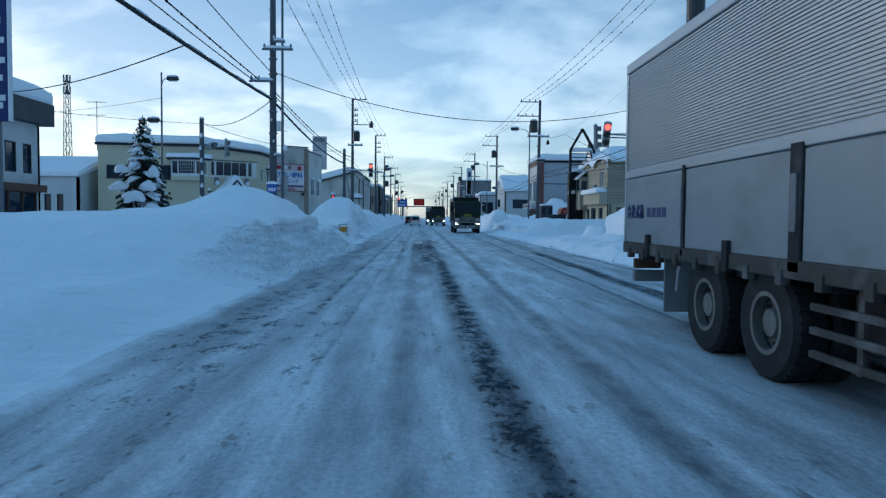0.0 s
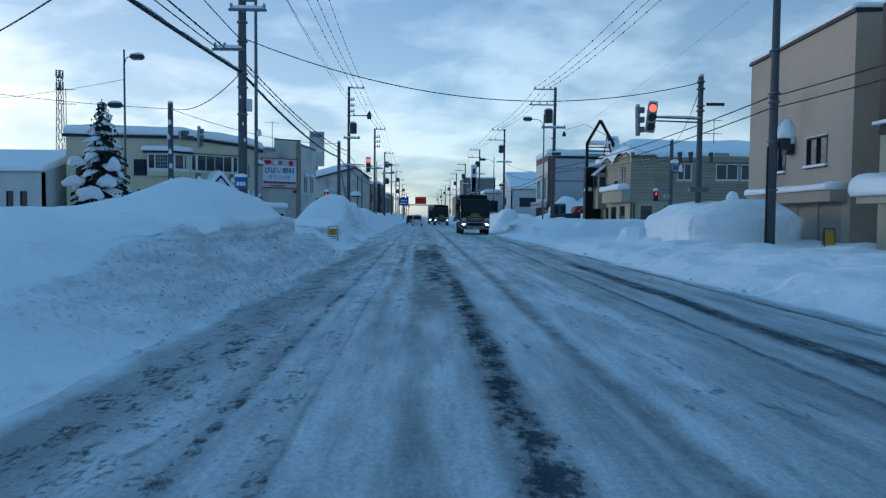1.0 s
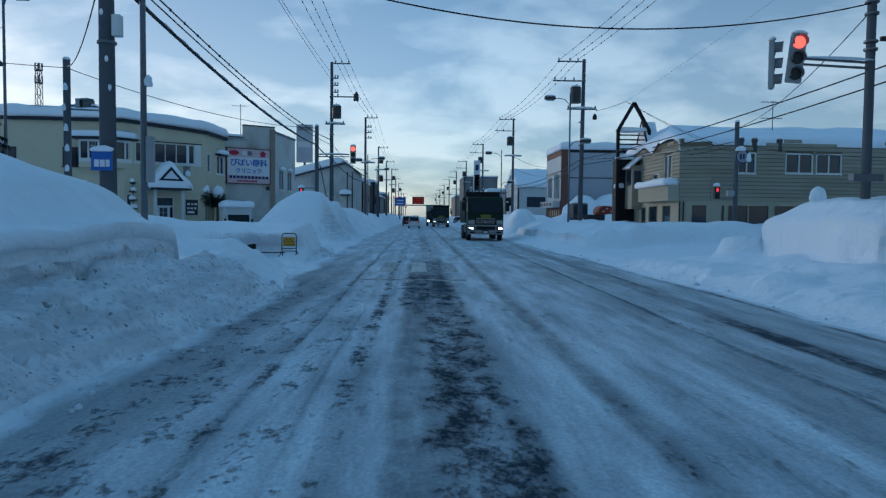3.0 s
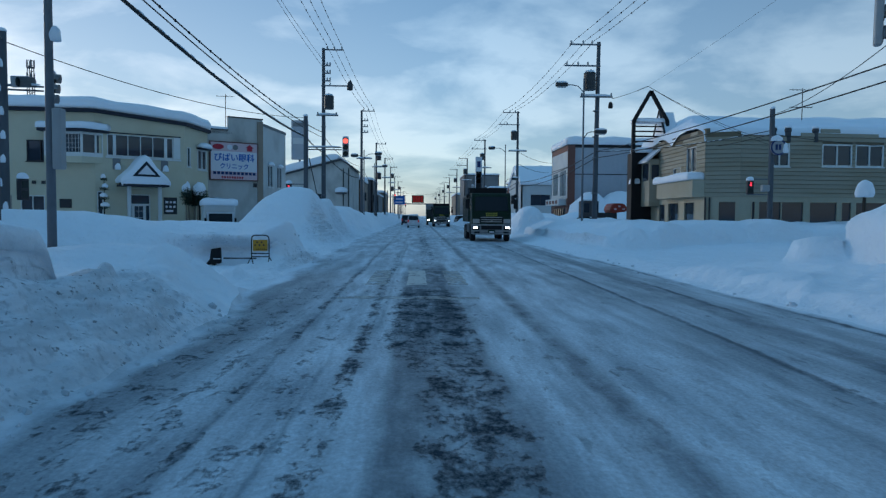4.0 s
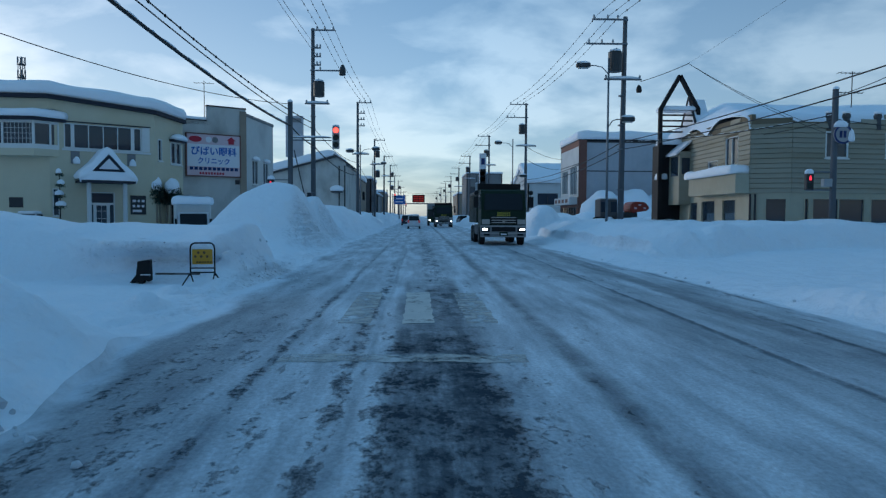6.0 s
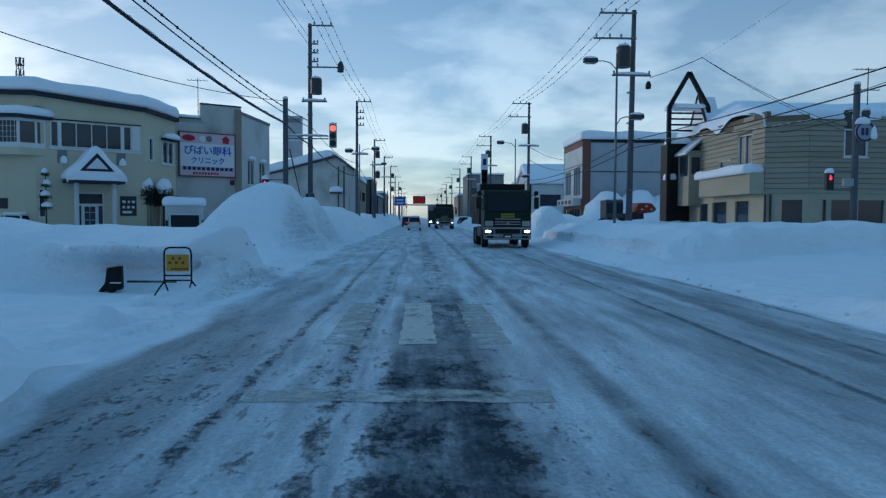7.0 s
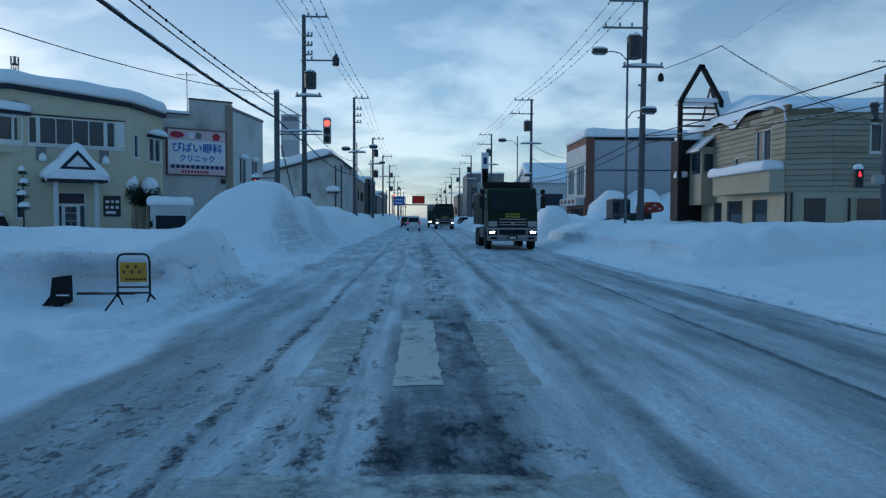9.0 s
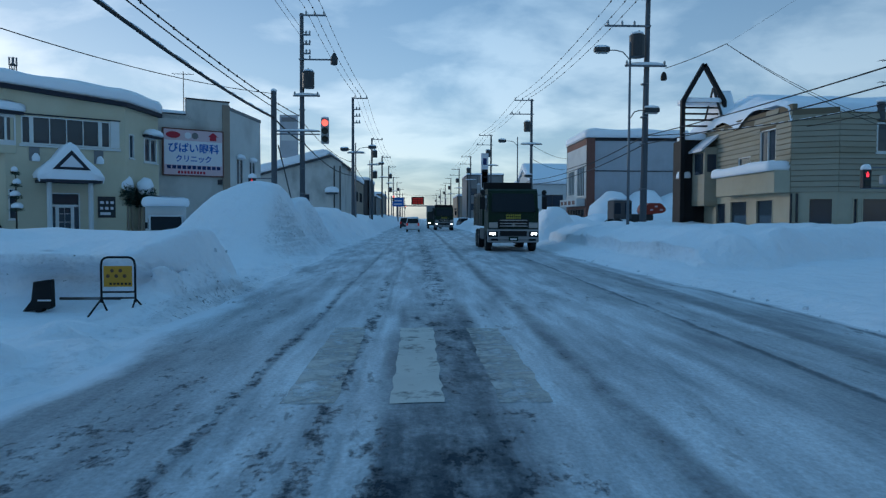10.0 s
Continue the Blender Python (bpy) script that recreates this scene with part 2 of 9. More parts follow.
RUST_PANEL = material("rust_brown", (0.12, 0.065, 0.045), 0.8, vary=0.2)


def road_material():
    """Packed snow with grey ice and bare wet asphalt in the wheel tracks."""
    m = bpy.data.materials.new("packed_snow_road")
    m.use_nodes = True
    nd, ln = m.node_tree.nodes, m.node_tree.links
    bsdf = nd["Principled BSDF"]
    gloss_level = bsdf.inputs["Specular IOR Level"]
    geo = nd.new("ShaderNodeNewGeometry")
    sx = nd.new("ShaderNodeSeparateXYZ")
    ln.new(geo.outputs["Position"], sx.inputs[0])

    def math_node(op, a, b=None, clamp=False):
        n = nd.new("ShaderNodeMath")
        n.operation, n.use_clamp = op, clamp
        for i, v in enumerate((a, b)):
            if v is None:
                continue
            if isinstance(v, (int, float)):
                n.inputs[i].default_value = v
            else:
                ln.new(v, n.inputs[i])
        return n.outputs[0]

    def noise_node(scale, detail, stretch, rough=0.55):
        mp = nd.new("ShaderNodeMapping")
        mp.inputs["Scale"].default_value = stretch
        ln.new(geo.outputs["Position"], mp.inputs[0])
        n = nd.new("ShaderNodeTexNoise")
        n.inputs["Scale"].default_value, n.inputs["Detail"].default_value, n.inputs["Roughness"].default_value = scale, detail, rough
        ln.new(mp.outputs[0], n.inputs["Vector"])
        return n.outputs["Fac"]

    def ramp(value, stops):
        r = nd.new("ShaderNodeValToRGB")
        r.color_ramp.elements[0].position, r.color_ramp.elements[0].color = stops[0][0], (stops[0][1],) * 3 + (1,)
        r.color_ramp.elements[1].position, r.color_ramp.elements[1].color = stops[-1][0], (stops[-1][1],) * 3 + (1,)
        for p, v in stops[1:-1]:
            r.color_ramp.elements.new(p).color = (v, v, v, 1)
        ln.new(value, r.inputs[0])
        return r.outputs["Color"]

    wander = noise_node(0.10, 3, (1, 1, 1))
    ragged = noise_node(2.4, 5, (1, 0.4, 1))
    x = math_node("ADD", sx.outputs[0], math_node("MULTIPLY", math_node("SUBTRACT", wander, 0.5), 0.22))
    x = math_node("ADD", x, math_node("MULTIPLY", math_node("SUBTRACT", ragged, 0.5), 0.10))
    y = sx.outputs[1]

    def rise(value, lo, hi):
        n = nd.new("ShaderNodeMapRange")
        n.interpolation_type = "SMOOTHSTEP"
        n.inputs["From Min"].default_value, n.inputs["From Max"].default_value = lo, hi
        ln.new(value, n.inputs["Value"])
        return n.outputs[0]

    def band(centre, half, soft_l, soft_r, y0, y1, fade, amount, slope=0.0):
        """One wheel track: its middle at y = 20, half width, edge softness, stretch along the road."""
        q = math_node("SUBTRACT", x, math_node("MULTIPLY", math_node("SUBTRACT", y, 20.0), slope)) if slope else x
        m1 = rise(q, centre - half - soft_l, centre - half + soft_l)
        m2 = rise(q, centre + half + soft_r, centre + half - soft_r)
        along = math_node("MULTIPLY", rise(y, y0 - fade, y0 + fade), rise(y, y1 + fade, y1 - fade))
        return math_node("MULTIPLY", math_node("MULTIPLY", m1, m2), math_node("MULTIPLY", along, amount))

    def gather(rows):
        out = 0.0
        for r in rows:
            out = math_node("MAXIMUM", band(*r), out)
        return out

    streak = noise_node(3.8, 7, (1, 0.09, 1), 0.62)
    blotch = noise_node(3.4, 6, (1, 0.55, 1), 0.62)
    broad = noise_node(0.35, 4, (1, 0.3, 1))
    flecks = noise_node(15.0, 6, (1, 0.6, 1), 0.68)
    # grey ice in the tracks, faint streaks on the snow between them
    ice = gather(ICE_TRACKS)
    ice = math_node("MULTIPLY", ice, ramp(math_node("ADD", math_node("MULTIPLY", blotch, 0.6), math_node("MULTIPLY", streak, 0.4)), [(0.36, 0.35), (0.58, 1.0)]))
    lanes = math_node("MULTIPLY", ramp(streak, [(0.46, 0), (0.68, 1)]), ramp(broad, [(0.38, 0.08), (0.62, 0.5)]))
    ice = math_node("MAXIMUM", ice, lanes)
    # wet asphalt showing through, most before the stop line
    wet = gather(WET_TRACKS)
    spots = math_node("ADD", math_node("MULTIPLY", math_node("SUBTRACT", blotch, 0.5), 1.7), math_node("MULTIPLY", math_node("SUBTRACT", flecks, 0.5), 1.5))
    wet = math_node("MULTIPLY", ramp(math_node("ADD", wet, spots), [(0.46, 0), (0.80, 1)]), ramp(wet, [(0.03, 0), (0.2, 1)]))
    solid_wet = math_node("MULTIPLY", gather(SOLID_TRACKS), ramp(math_node("ADD", math_node("ADD", math_node("MULTIPLY", blotch, 0.35), math_node("MULTIPLY", flecks, 0.3)), math_node("MULTIPLY", streak, 0.35)), [(0.38, 0.15), (0.53, 1.0)]))
    wet = math_node("MAXIMUM", wet, solid_wet)
    # brown slush along the foot of the bank and across the far lane, with lens falloff painted on the right lane
    slush_and_falloff = math_node("MULTIPLY", gather(SLUSH_AND_FALLOFF_TRACKS), ramp(noise_node(0.9, 6, (1, 0.22, 1)), [(0.34, 0.25), (0.6, 1)]))

    def mix(fac, a, b):
        n = nd.new("ShaderNodeMix")
        n.data_type = "RGBA"
        ln.new(fac, n.inputs["Factor"])
        for key, c in (("A", a), ("B", b)):
            if isinstance(c, tuple):
                n.inputs[key].default_value = (*c, 1)
            else:
                ln.new(c, n.inputs[key])
        return n.outputs["Result"]

    col = mix(ramp(noise_node(2.1, 8, (1, 0.14, 1), 0.62), [(0.34, 0), (0.62, 1)]), (0.30, 0.345, 0.385), (0.66, 0.725, 0.775))
    col = mix(math_node("MULTIPLY", ice, 0.86), col, (0.115, 0.138, 0.16))
    col = mix(math_node("MULTIPLY", slush_and_falloff, 0.75), col, (0.155, 0.175, 0.19))
    # short scuffs where tyres have torn the packed snow
    scuff = math_node("MULTIPLY", ramp(noise_node(6.5, 5, (1, 0.28, 1), 0.6), [(0.585, 0), (0.65, 1)]), ramp(noise_node(0.55, 4, (1, 0.35, 1)), [(0.46, 0), (0.58, 1)]))
    col = mix(math_node("MULTIPLY", scuff, 0.7), col, (0.13, 0.145, 0.16))
    grit = nd.new("ShaderNodeMix")
    grit.data_type, grit.blend_type = "RGBA", "MULTIPLY"
    grit.inputs["Factor"].default_value = 1.0
    ln.new(col, grit.inputs["A"])
    ln.new(ramp(noise_node(26, 5, (1, 0.7, 1), 0.7), [(0.3, 0.72), (0.7, 1.16)]), grit.inputs["B"])
    col = mix(math_node("MULTIPLY", wet, 0.78), grit.outputs["Result"], (0.014, 0.026, 0.040))
    # soft snow drifted over the edges
    edge = nd.new("ShaderNodeAttribute")
    edge.attribute_name = "drift"
    drift = math_node("ADD", edge.outputs["Fac"], math_node("MULTIPLY", math_node("SUBTRACT", noise_node(2.2, 7, (1, 0.5, 1), 0.62), 0.5), 1.2))
    col = mix(ramp(drift, [(0.35, 0), (0.95, 0.95)]), col, (0.74, 0.80, 0.86))
    ln.new(col, bsdf.inputs["Base Color"])
    ln.new(math_node("SUBTRACT", 0.28, math_node("MULTIPLY", wet, 0.28), True), gloss_level)
    rough = math_node("ADD", 0.62, math_node("MULTIPLY", wet, 0.3))
    ln.new(rough, bsdf.inputs["Roughness"])
    relief = math_node("SUBTRACT", math_node("MULTIPLY", blotch, 0.6), math_node("MULTIPLY", wet, 0.7))
    relief = math_node("ADD", relief, math_node("MULTIPLY", noise_node(14, 4, (1, 0.6, 1)), 0.25))
    b = nd.new("ShaderNodeBump")
    b.inputs["Strength"].default_value, b.inputs["Distance"].default_value = 0.8, 0.045
    ln.new(relief, b.inputs["Height"])
    ln.new(b.outputs[0], bsdf.inputs["Normal"])
    return m


# wheel tracks: middle at y = 20, half width, softness left and right, from y, to y, fade, amount, slope
ICE_TRACKS = [(0.16, 0.55, 0.10, 0.12, 17, 44, 2, 1.0), (-0.24, 0.12, 0.10, 0.12, -20, 19, 3, 0.75), (0.53, 0.24, 0.10, 0.12, -20, 20, 3, 0.9), (-0.75, 0.10, 0.12, 0.12, -20, 90, 6, 0.5), (-1.62, 0.10, 0.12, 0.12, -20, 80, 6, 0.5),
              (1.52, 0.13, 0.09, 0.12, -20, 200, 5, 1.0, 0.003), (2.15, 0.08, 0.15, 0.15, 20, 45, 5, 0.3), (2.95, 0.07, 0.12, 0.08, 14, 40, 4, 0.45),
              (3.40, 0.20, 0.30, 0.06, -20, 130, 5, 0.5, 0.011), (4.44, 0.26, 0.10, 0.10, -20, 60, 8, 0.85, 0.025),
              (5.72, 0.08, 0.08, 0.06, -20, 60, 6, 0.8, 0.014), (-2.6, 0.55, 0.40, 0.25, 6, 46, 5, 0.28), (0.2, 0.35, 0.3, 0.3, 50, 400, 8, 0.5), (4.2, 0.5, 0.4, 0.4, 52, 400, 10, 0.3)]
WET_TRACKS = [(0.53, 0.17, 0.16, 0.16, -20, 24, 3, 0.72), (0.30, 0.40, 0.2, 0.2, 20, 31, 3, 0.55), (0.10, 0.62, 0.22, 0.25, 29, 37, 2, 0.62), (0.3, 0.5, 0.2, 0.2, 37, 43, 2, 0.45), (0.7, 0.35, 0.3, 0.3, 30, 38, 2, 0.38), (0.3, 0.3, 0.2, 0.2, 42, 75, 4, 0.5),
              (-0.78, 0.12, 0.08, 0.08, 22, 50, 4, 0.5), (-1.62, 0.08, 0.06, 0.06, 8, 60, 4, 0.48), (-2.3, 0.6, 0.3, 0.3, 4, 40, 4, 0.36), (-1.2, 0.25, 0.2, 0.2, 4, 40, 4, 0.32), (1.5, 0.10, 0.1, 0.1, 12, 46, 4, 0.26)]
SOLID_TRACKS = [(-1.60, 0.02, 0.03, 0.03, 12, 62, 5, 0.5), (-0.62, 0.03, 0.05, 0.05, 31, 62, 4, 0.4), (-1.05, 0.02, 0.03, 0.03, 6, 30, 5, 0.5), (0.58, 0.10, 0.10, 0.08, -20, 22, 4, 0.7), (0.12, 0.42, 0.10, 0.12, 30.5, 36.9, 1.5, 0.85), (0.45, 0.16, 0.1, 0.1, 37.0, 42, 1.2, 0.6), (4.42, 0.17, 0.06, 0.05, -20, 28.5, 1.2, 0.95, 0.020),
                (3.58, 0.05, 0.05, 0.03, 9, 60, 5, 0.75, 0.013), (5.74, 0.045, 0.04, 0.04, 12, 58, 5, 0.6, 0.014), (4.72, 0.05, 0.05, 0.05, 33, 38, 1.5, 0.7, 0.02)]
# band at 4.4: grey slush streaks plus lens falloff painted over the right lane
SLUSH_AND_FALLOFF_TRACKS = [(-2.65, 0.60, 0.35, 0.45, 8, 44, 6, 0.95), (-1.9, 0.2, 0.3, 0.3, -20, 40, 5, 0.45), (5.2, 0.5, 0.4, 0.4, 14, 46, 5, 0.55), (4.4, 1.3, 0.5, 0.5, -20, 44, 6, 0.42), (3.25, 0.32, 0.3, 0.10, -20, 90, 5, 0.5, 0.011), (4.3, 0.5, 0.3, 0.3, 29, 60, 3, 0.6, 0.013), (0.25, 0.45, 0.3, 0.3, 17, 30, 3, 0.4)]
ROAD = road_material()


def bank_material():
    """Ploughed snow, soiled where the attribute 'dirt' says."""
    m = bpy.data.materials.new("ploughed_snow")
    m.use_nodes = True
    nd, ln = m.node_tree.nodes, m.node_tree.links
    bsdf = nd["Principled BSDF"]
    bsdf.inputs["Roughness"].default_value = 0.75
    geo = nd.new("ShaderNodeNewGeometry")
    at = nd.new("ShaderNodeAttribute")
    at.attribute_name = "dirt"

    def noise_out(scale, detail, rough=0.55):
        n = nd.new("ShaderNodeTexNoise")
        n.inputs["Scale"].default_value, n.inputs["Detail"].default_value, n.inputs["Roughness"].default_value = scale, detail, rough
        ln.new(geo.outputs["Position"], n.inputs["Vector"])
        return n.outputs["Fac"]

    def math_node(op, a, b):
        n = nd.new("ShaderNodeMath")
        n.operation = op
        for i, v in enumerate((a, b)):
            if isinstance(v, (int, float)):
                n.inputs[i].default_value = v
            else:
                ln.new(v, n.inputs[i])
        return n.outputs[0]

    def ramp(value, lo, hi, top=1.0):
        n = nd.new("ShaderNodeMapRange")
        n.inputs["From Min"].default_value, n.inputs["From Max"].default_value, n.inputs["To Max"].default_value = lo, hi, top
        ln.new(value, n.inputs["Value"])
        return n.outputs[0]

    def mix(fac, a, b):
        n = nd.new("ShaderNodeMix"); n.data_type = "RGBA"
        ln.new(fac, n.inputs["Factor"])
        for key, c in (("A", a), ("B", b)):
            if isinstance(c, tuple):
                n.inputs[key].default_value = (*c, 1)
            else:
                ln.new(c, n.inputs[key])
        return n.outputs["Result"]

    soil = at.outputs["Fac"]
    soft = mix(noise_out(0.8, 5), (0.80, 0.845, 0.90), (0.87, 0.905, 0.945))
    grime = ramp(math_node("ADD", math_node("MULTIPLY", noise_out(1.8, 5, 0.6), 1.5), math_node("SUBTRACT", soil, 1.0)), 0.0, 0.6, 0.75)
    layers = nd.new("ShaderNodeMapping")
    layers.inputs["Scale"].default_value = (0.5, 0.5, 7.0)
    ln.new(geo.outputs["Position"], layers.inputs[0])
    strata = nd.new("ShaderNodeTexNoise")
    strata.inputs["Scale"].default_value, strata.inputs["Detail"].default_value = 1.3, 4
    ln.new(layers.outputs[0], strata.inputs["Vector"])
    grime = math_node("MULTIPLY", math_node("MULTIPLY", grime, ramp(soil, 0.02, 0.2)), ramp(strata.outputs["Fac"], 0.35, 0.6))
    col = mix(grime, soft, (0.52, 0.55, 0.58))
    chunk = ramp(math_node("ADD", noise_out(11.0, 4, 0.55), math_node("MULTIPLY", soil, 0.14)), 0.73, 0.78)
    chunk = math_node("MULTIPLY", chunk, ramp(soil, 0.08, 0.3))
    col = mix(chunk, col, (0.22, 0.24, 0.26))
    # gritty, granular snow where it has been thrown up from the road
    grit = ramp(noise_out(10, 5, 0.62), 0.50, 0.66, 0.62)
    grit = math_node("MULTIPLY", grit, ramp(math_node("ADD", soil, math_node("MULTIPLY", math_node("SUBTRACT", noise_out(1.1, 4), 0.5), 1.1)), 0.15, 0.55))
    col = mix(grit, col, (0.43, 0.465, 0.50))
    ln.new(col, bsdf.inputs["Base Color"])
    # fresh snow is softly dimpled, soiled snow is lumpy
    relief = math_node("ADD", math_node("MULTIPLY", noise_out(2.2, 4, 0.5), 1.2), math_node("MULTIPLY", noise_out(8.5, 8, 0.64), math_node("ADD", math_node("MULTIPLY", soil, 0.35), 0.2)))
    b = nd.new("ShaderNodeBump")
    b.inputs["Strength"].default_value, b.inputs["Distance"].default_value = 0.9, 0.15
    ln.new(relief, b.inputs["Height"])
    ln.new(b.outputs[0], bsdf.inputs["Normal"])
    return m


BANK = bank_material()


# mesh helpers
def finish(name, bm, mat, smooth=False):
    me = bpy.data.meshes.new(name)
    bmesh.ops.recalc_face_normals(bm, faces=bm.faces)
    bm.to_mesh(me)
    bm.free()
    for m in mat if isinstance(mat, (list, tuple)) else [mat]:
        me.materials.append(m)
    if smooth:
        me.polygons.foreach_set("use_smooth", [True] * len(me.polygons))
    return me


def part(name, bm, mat, parent, label="", smooth=False):
    ob = new(name, finish(name, bm, mat, smooth))
    ob.parent = parent
    if label:
        ob["label"] = label
    return ob


def thing(name, label, category, at=(0, 0, 0), turn=0.0, group="", kind=""):
    ob = new(name)
    ob.empty_display_size = 0.3
    ob.matrix_world = pose(*at, 0, 0, turn)
    return tagged(ob, label, category, group, kind)


def solid(name, bm, mat, label, category, group="", kind="", m=None, smooth=False):
    ob = new(name, finish(name, bm, mat, smooth))
    if m is not None:
        ob.matrix_world = m
    return tagged(ob, label, category, group, kind)


def box(bm, x0, x1, y0, y1, z0, z1, bevel=0.0):
    r = bmesh.ops.create_cube(bm, size=1.0)
    for v in r["verts"]:
        v.co = Vector((x0 + (v.co.x + 0.5) * (x1 - x0), y0 + (v.co.y + 0.5) * (y1 - y0), z0 + (v.co.z + 0.5) * (z1 - z0)))
    if bevel:
        edges = list({e for v in r["verts"] for e in v.link_edges})
        bmesh.ops.bevel(bm, geom=edges, offset=bevel, segments=2, affect="EDGES", profile=0.6)
    return bm


def rod(bm, p, q, r0, r1=None, n=10):
    """A round bar from p to q."""
    p, q = Vector(p), Vector(q)
    r1 = r0 if r1 is None else r1
    d = q - p
    r = bmesh.ops.create_cone(bm, cap_ends=True, cap_tris=False, segments=n, radius1=r0, radius2=r1, depth=d.length)
    bmesh.ops.transform(bm, matrix=Matrix.Translation((p + q) / 2) @ d.to_track_quat("Z", "Y").to_matrix().to_4x4(), verts=r["verts"])
    return bm


def ring(bm, centre, axis, r_out, r_in, depth, n=24):
    """A round ring or tyre about an axis, with a bulged outer profile."""
    axis = Vector(axis).normalized()
    side = axis.orthogonal().normalized()
    up = axis.cross(side)
    prof = [(r_in, -depth / 2), (r_out * 0.94, -depth / 2), (r_out, -depth * 0.36), (r_out, depth * 0.36), (r_out * 0.94, depth / 2), (r_in, depth / 2)]
    rows = []
    for i in range(n):
        a = 2 * math.pi * i / n
        d = side * math.cos(a) + up * math.sin(a)
        rows.append([bm.verts.new(Vector(centre) + d * r + axis * h) for r, h in prof])
    for i in range(n):
        a, b = rows[i], rows[(i + 1) % n]
        for k in range(len(prof)):
            j = (k + 1) % len(prof)
            bm.faces.new((a[k], a[j], b[j], b[k]))
    return bm


def prism(bm, outline, axis, lo, hi):
    """An outline of (a, b) pairs pushed along an axis: x: (y, z), y: (x, z), z: (x, y)."""
    def place(a, b, c):
        return {"x": (c, a, b), "y": (a, c, b), "z": (a, b, c)}[axis]
    lower = [bm.verts.new(place(a, b, lo)) for a, b in outline]
    upper = [bm.verts.new(place(a, b, hi)) for a, b in outline]
    bm.faces.new(lower)
    bm.faces.new(list(reversed(upper)))
    for i in range(len(outline)):
        j = (i + 1) % len(outline)
        bm.faces.new((lower[i], lower[j], upper[j], upper[i]))
    return bm


def BM():
    return bmesh.new()


def lumps(x, y, scale, seed=0.0):
    """Smooth value noise on arrays, -1 to 1."""
    x, y = np.asarray(x, float) / scale + seed * 17.3, np.asarray(y, float) / scale - seed * 9.1
    xi, yi = np.floor(x), np.floor(y)
    fx, fy = x - xi, y - yi
    fx, fy = fx * fx * (3 - 2 * fx), fy * fy * (3 - 2 * fy)

    def h(a, b):
        s = np.sin(a * 127.1 + b * 311.7 + seed * 74.7) * 43758.5453
        return 2 * (s - np.floor(s)) - 1
    return (h(xi, yi) * (1 - fx) + h(xi + 1, yi) * fx) * (1 - fy) + (h(xi, yi + 1) * (1 - fx) + h(xi + 1, yi + 1) * fx) * fy


def step(a, b, v):
    t = np.clip((v - a) / (b - a), 0, 1)
    return t * t * (3 - 2 * t)


def edge_left(y):
    return -3.05 - 0.5 * step(33, 38, y) - 0.35 * step(55, 70, y) + 0.22 * lumps(y, y * 0, 3.0, 1) + 0.10 * lumps(y, y * 0, 0.9, 2)


def edge_right(y):
    return 6.15 + 0.22 * lumps(y, y * 0, 4.0, 3) + 0.08 * lumps(y, y * 0, 1.1, 4)


def bump2(x, y, cx, cy, sx, sy, p=2.0):
    return np.exp(-(np.abs((x - cx) / sx) ** p + np.abs((y - cy) / sy) ** p))


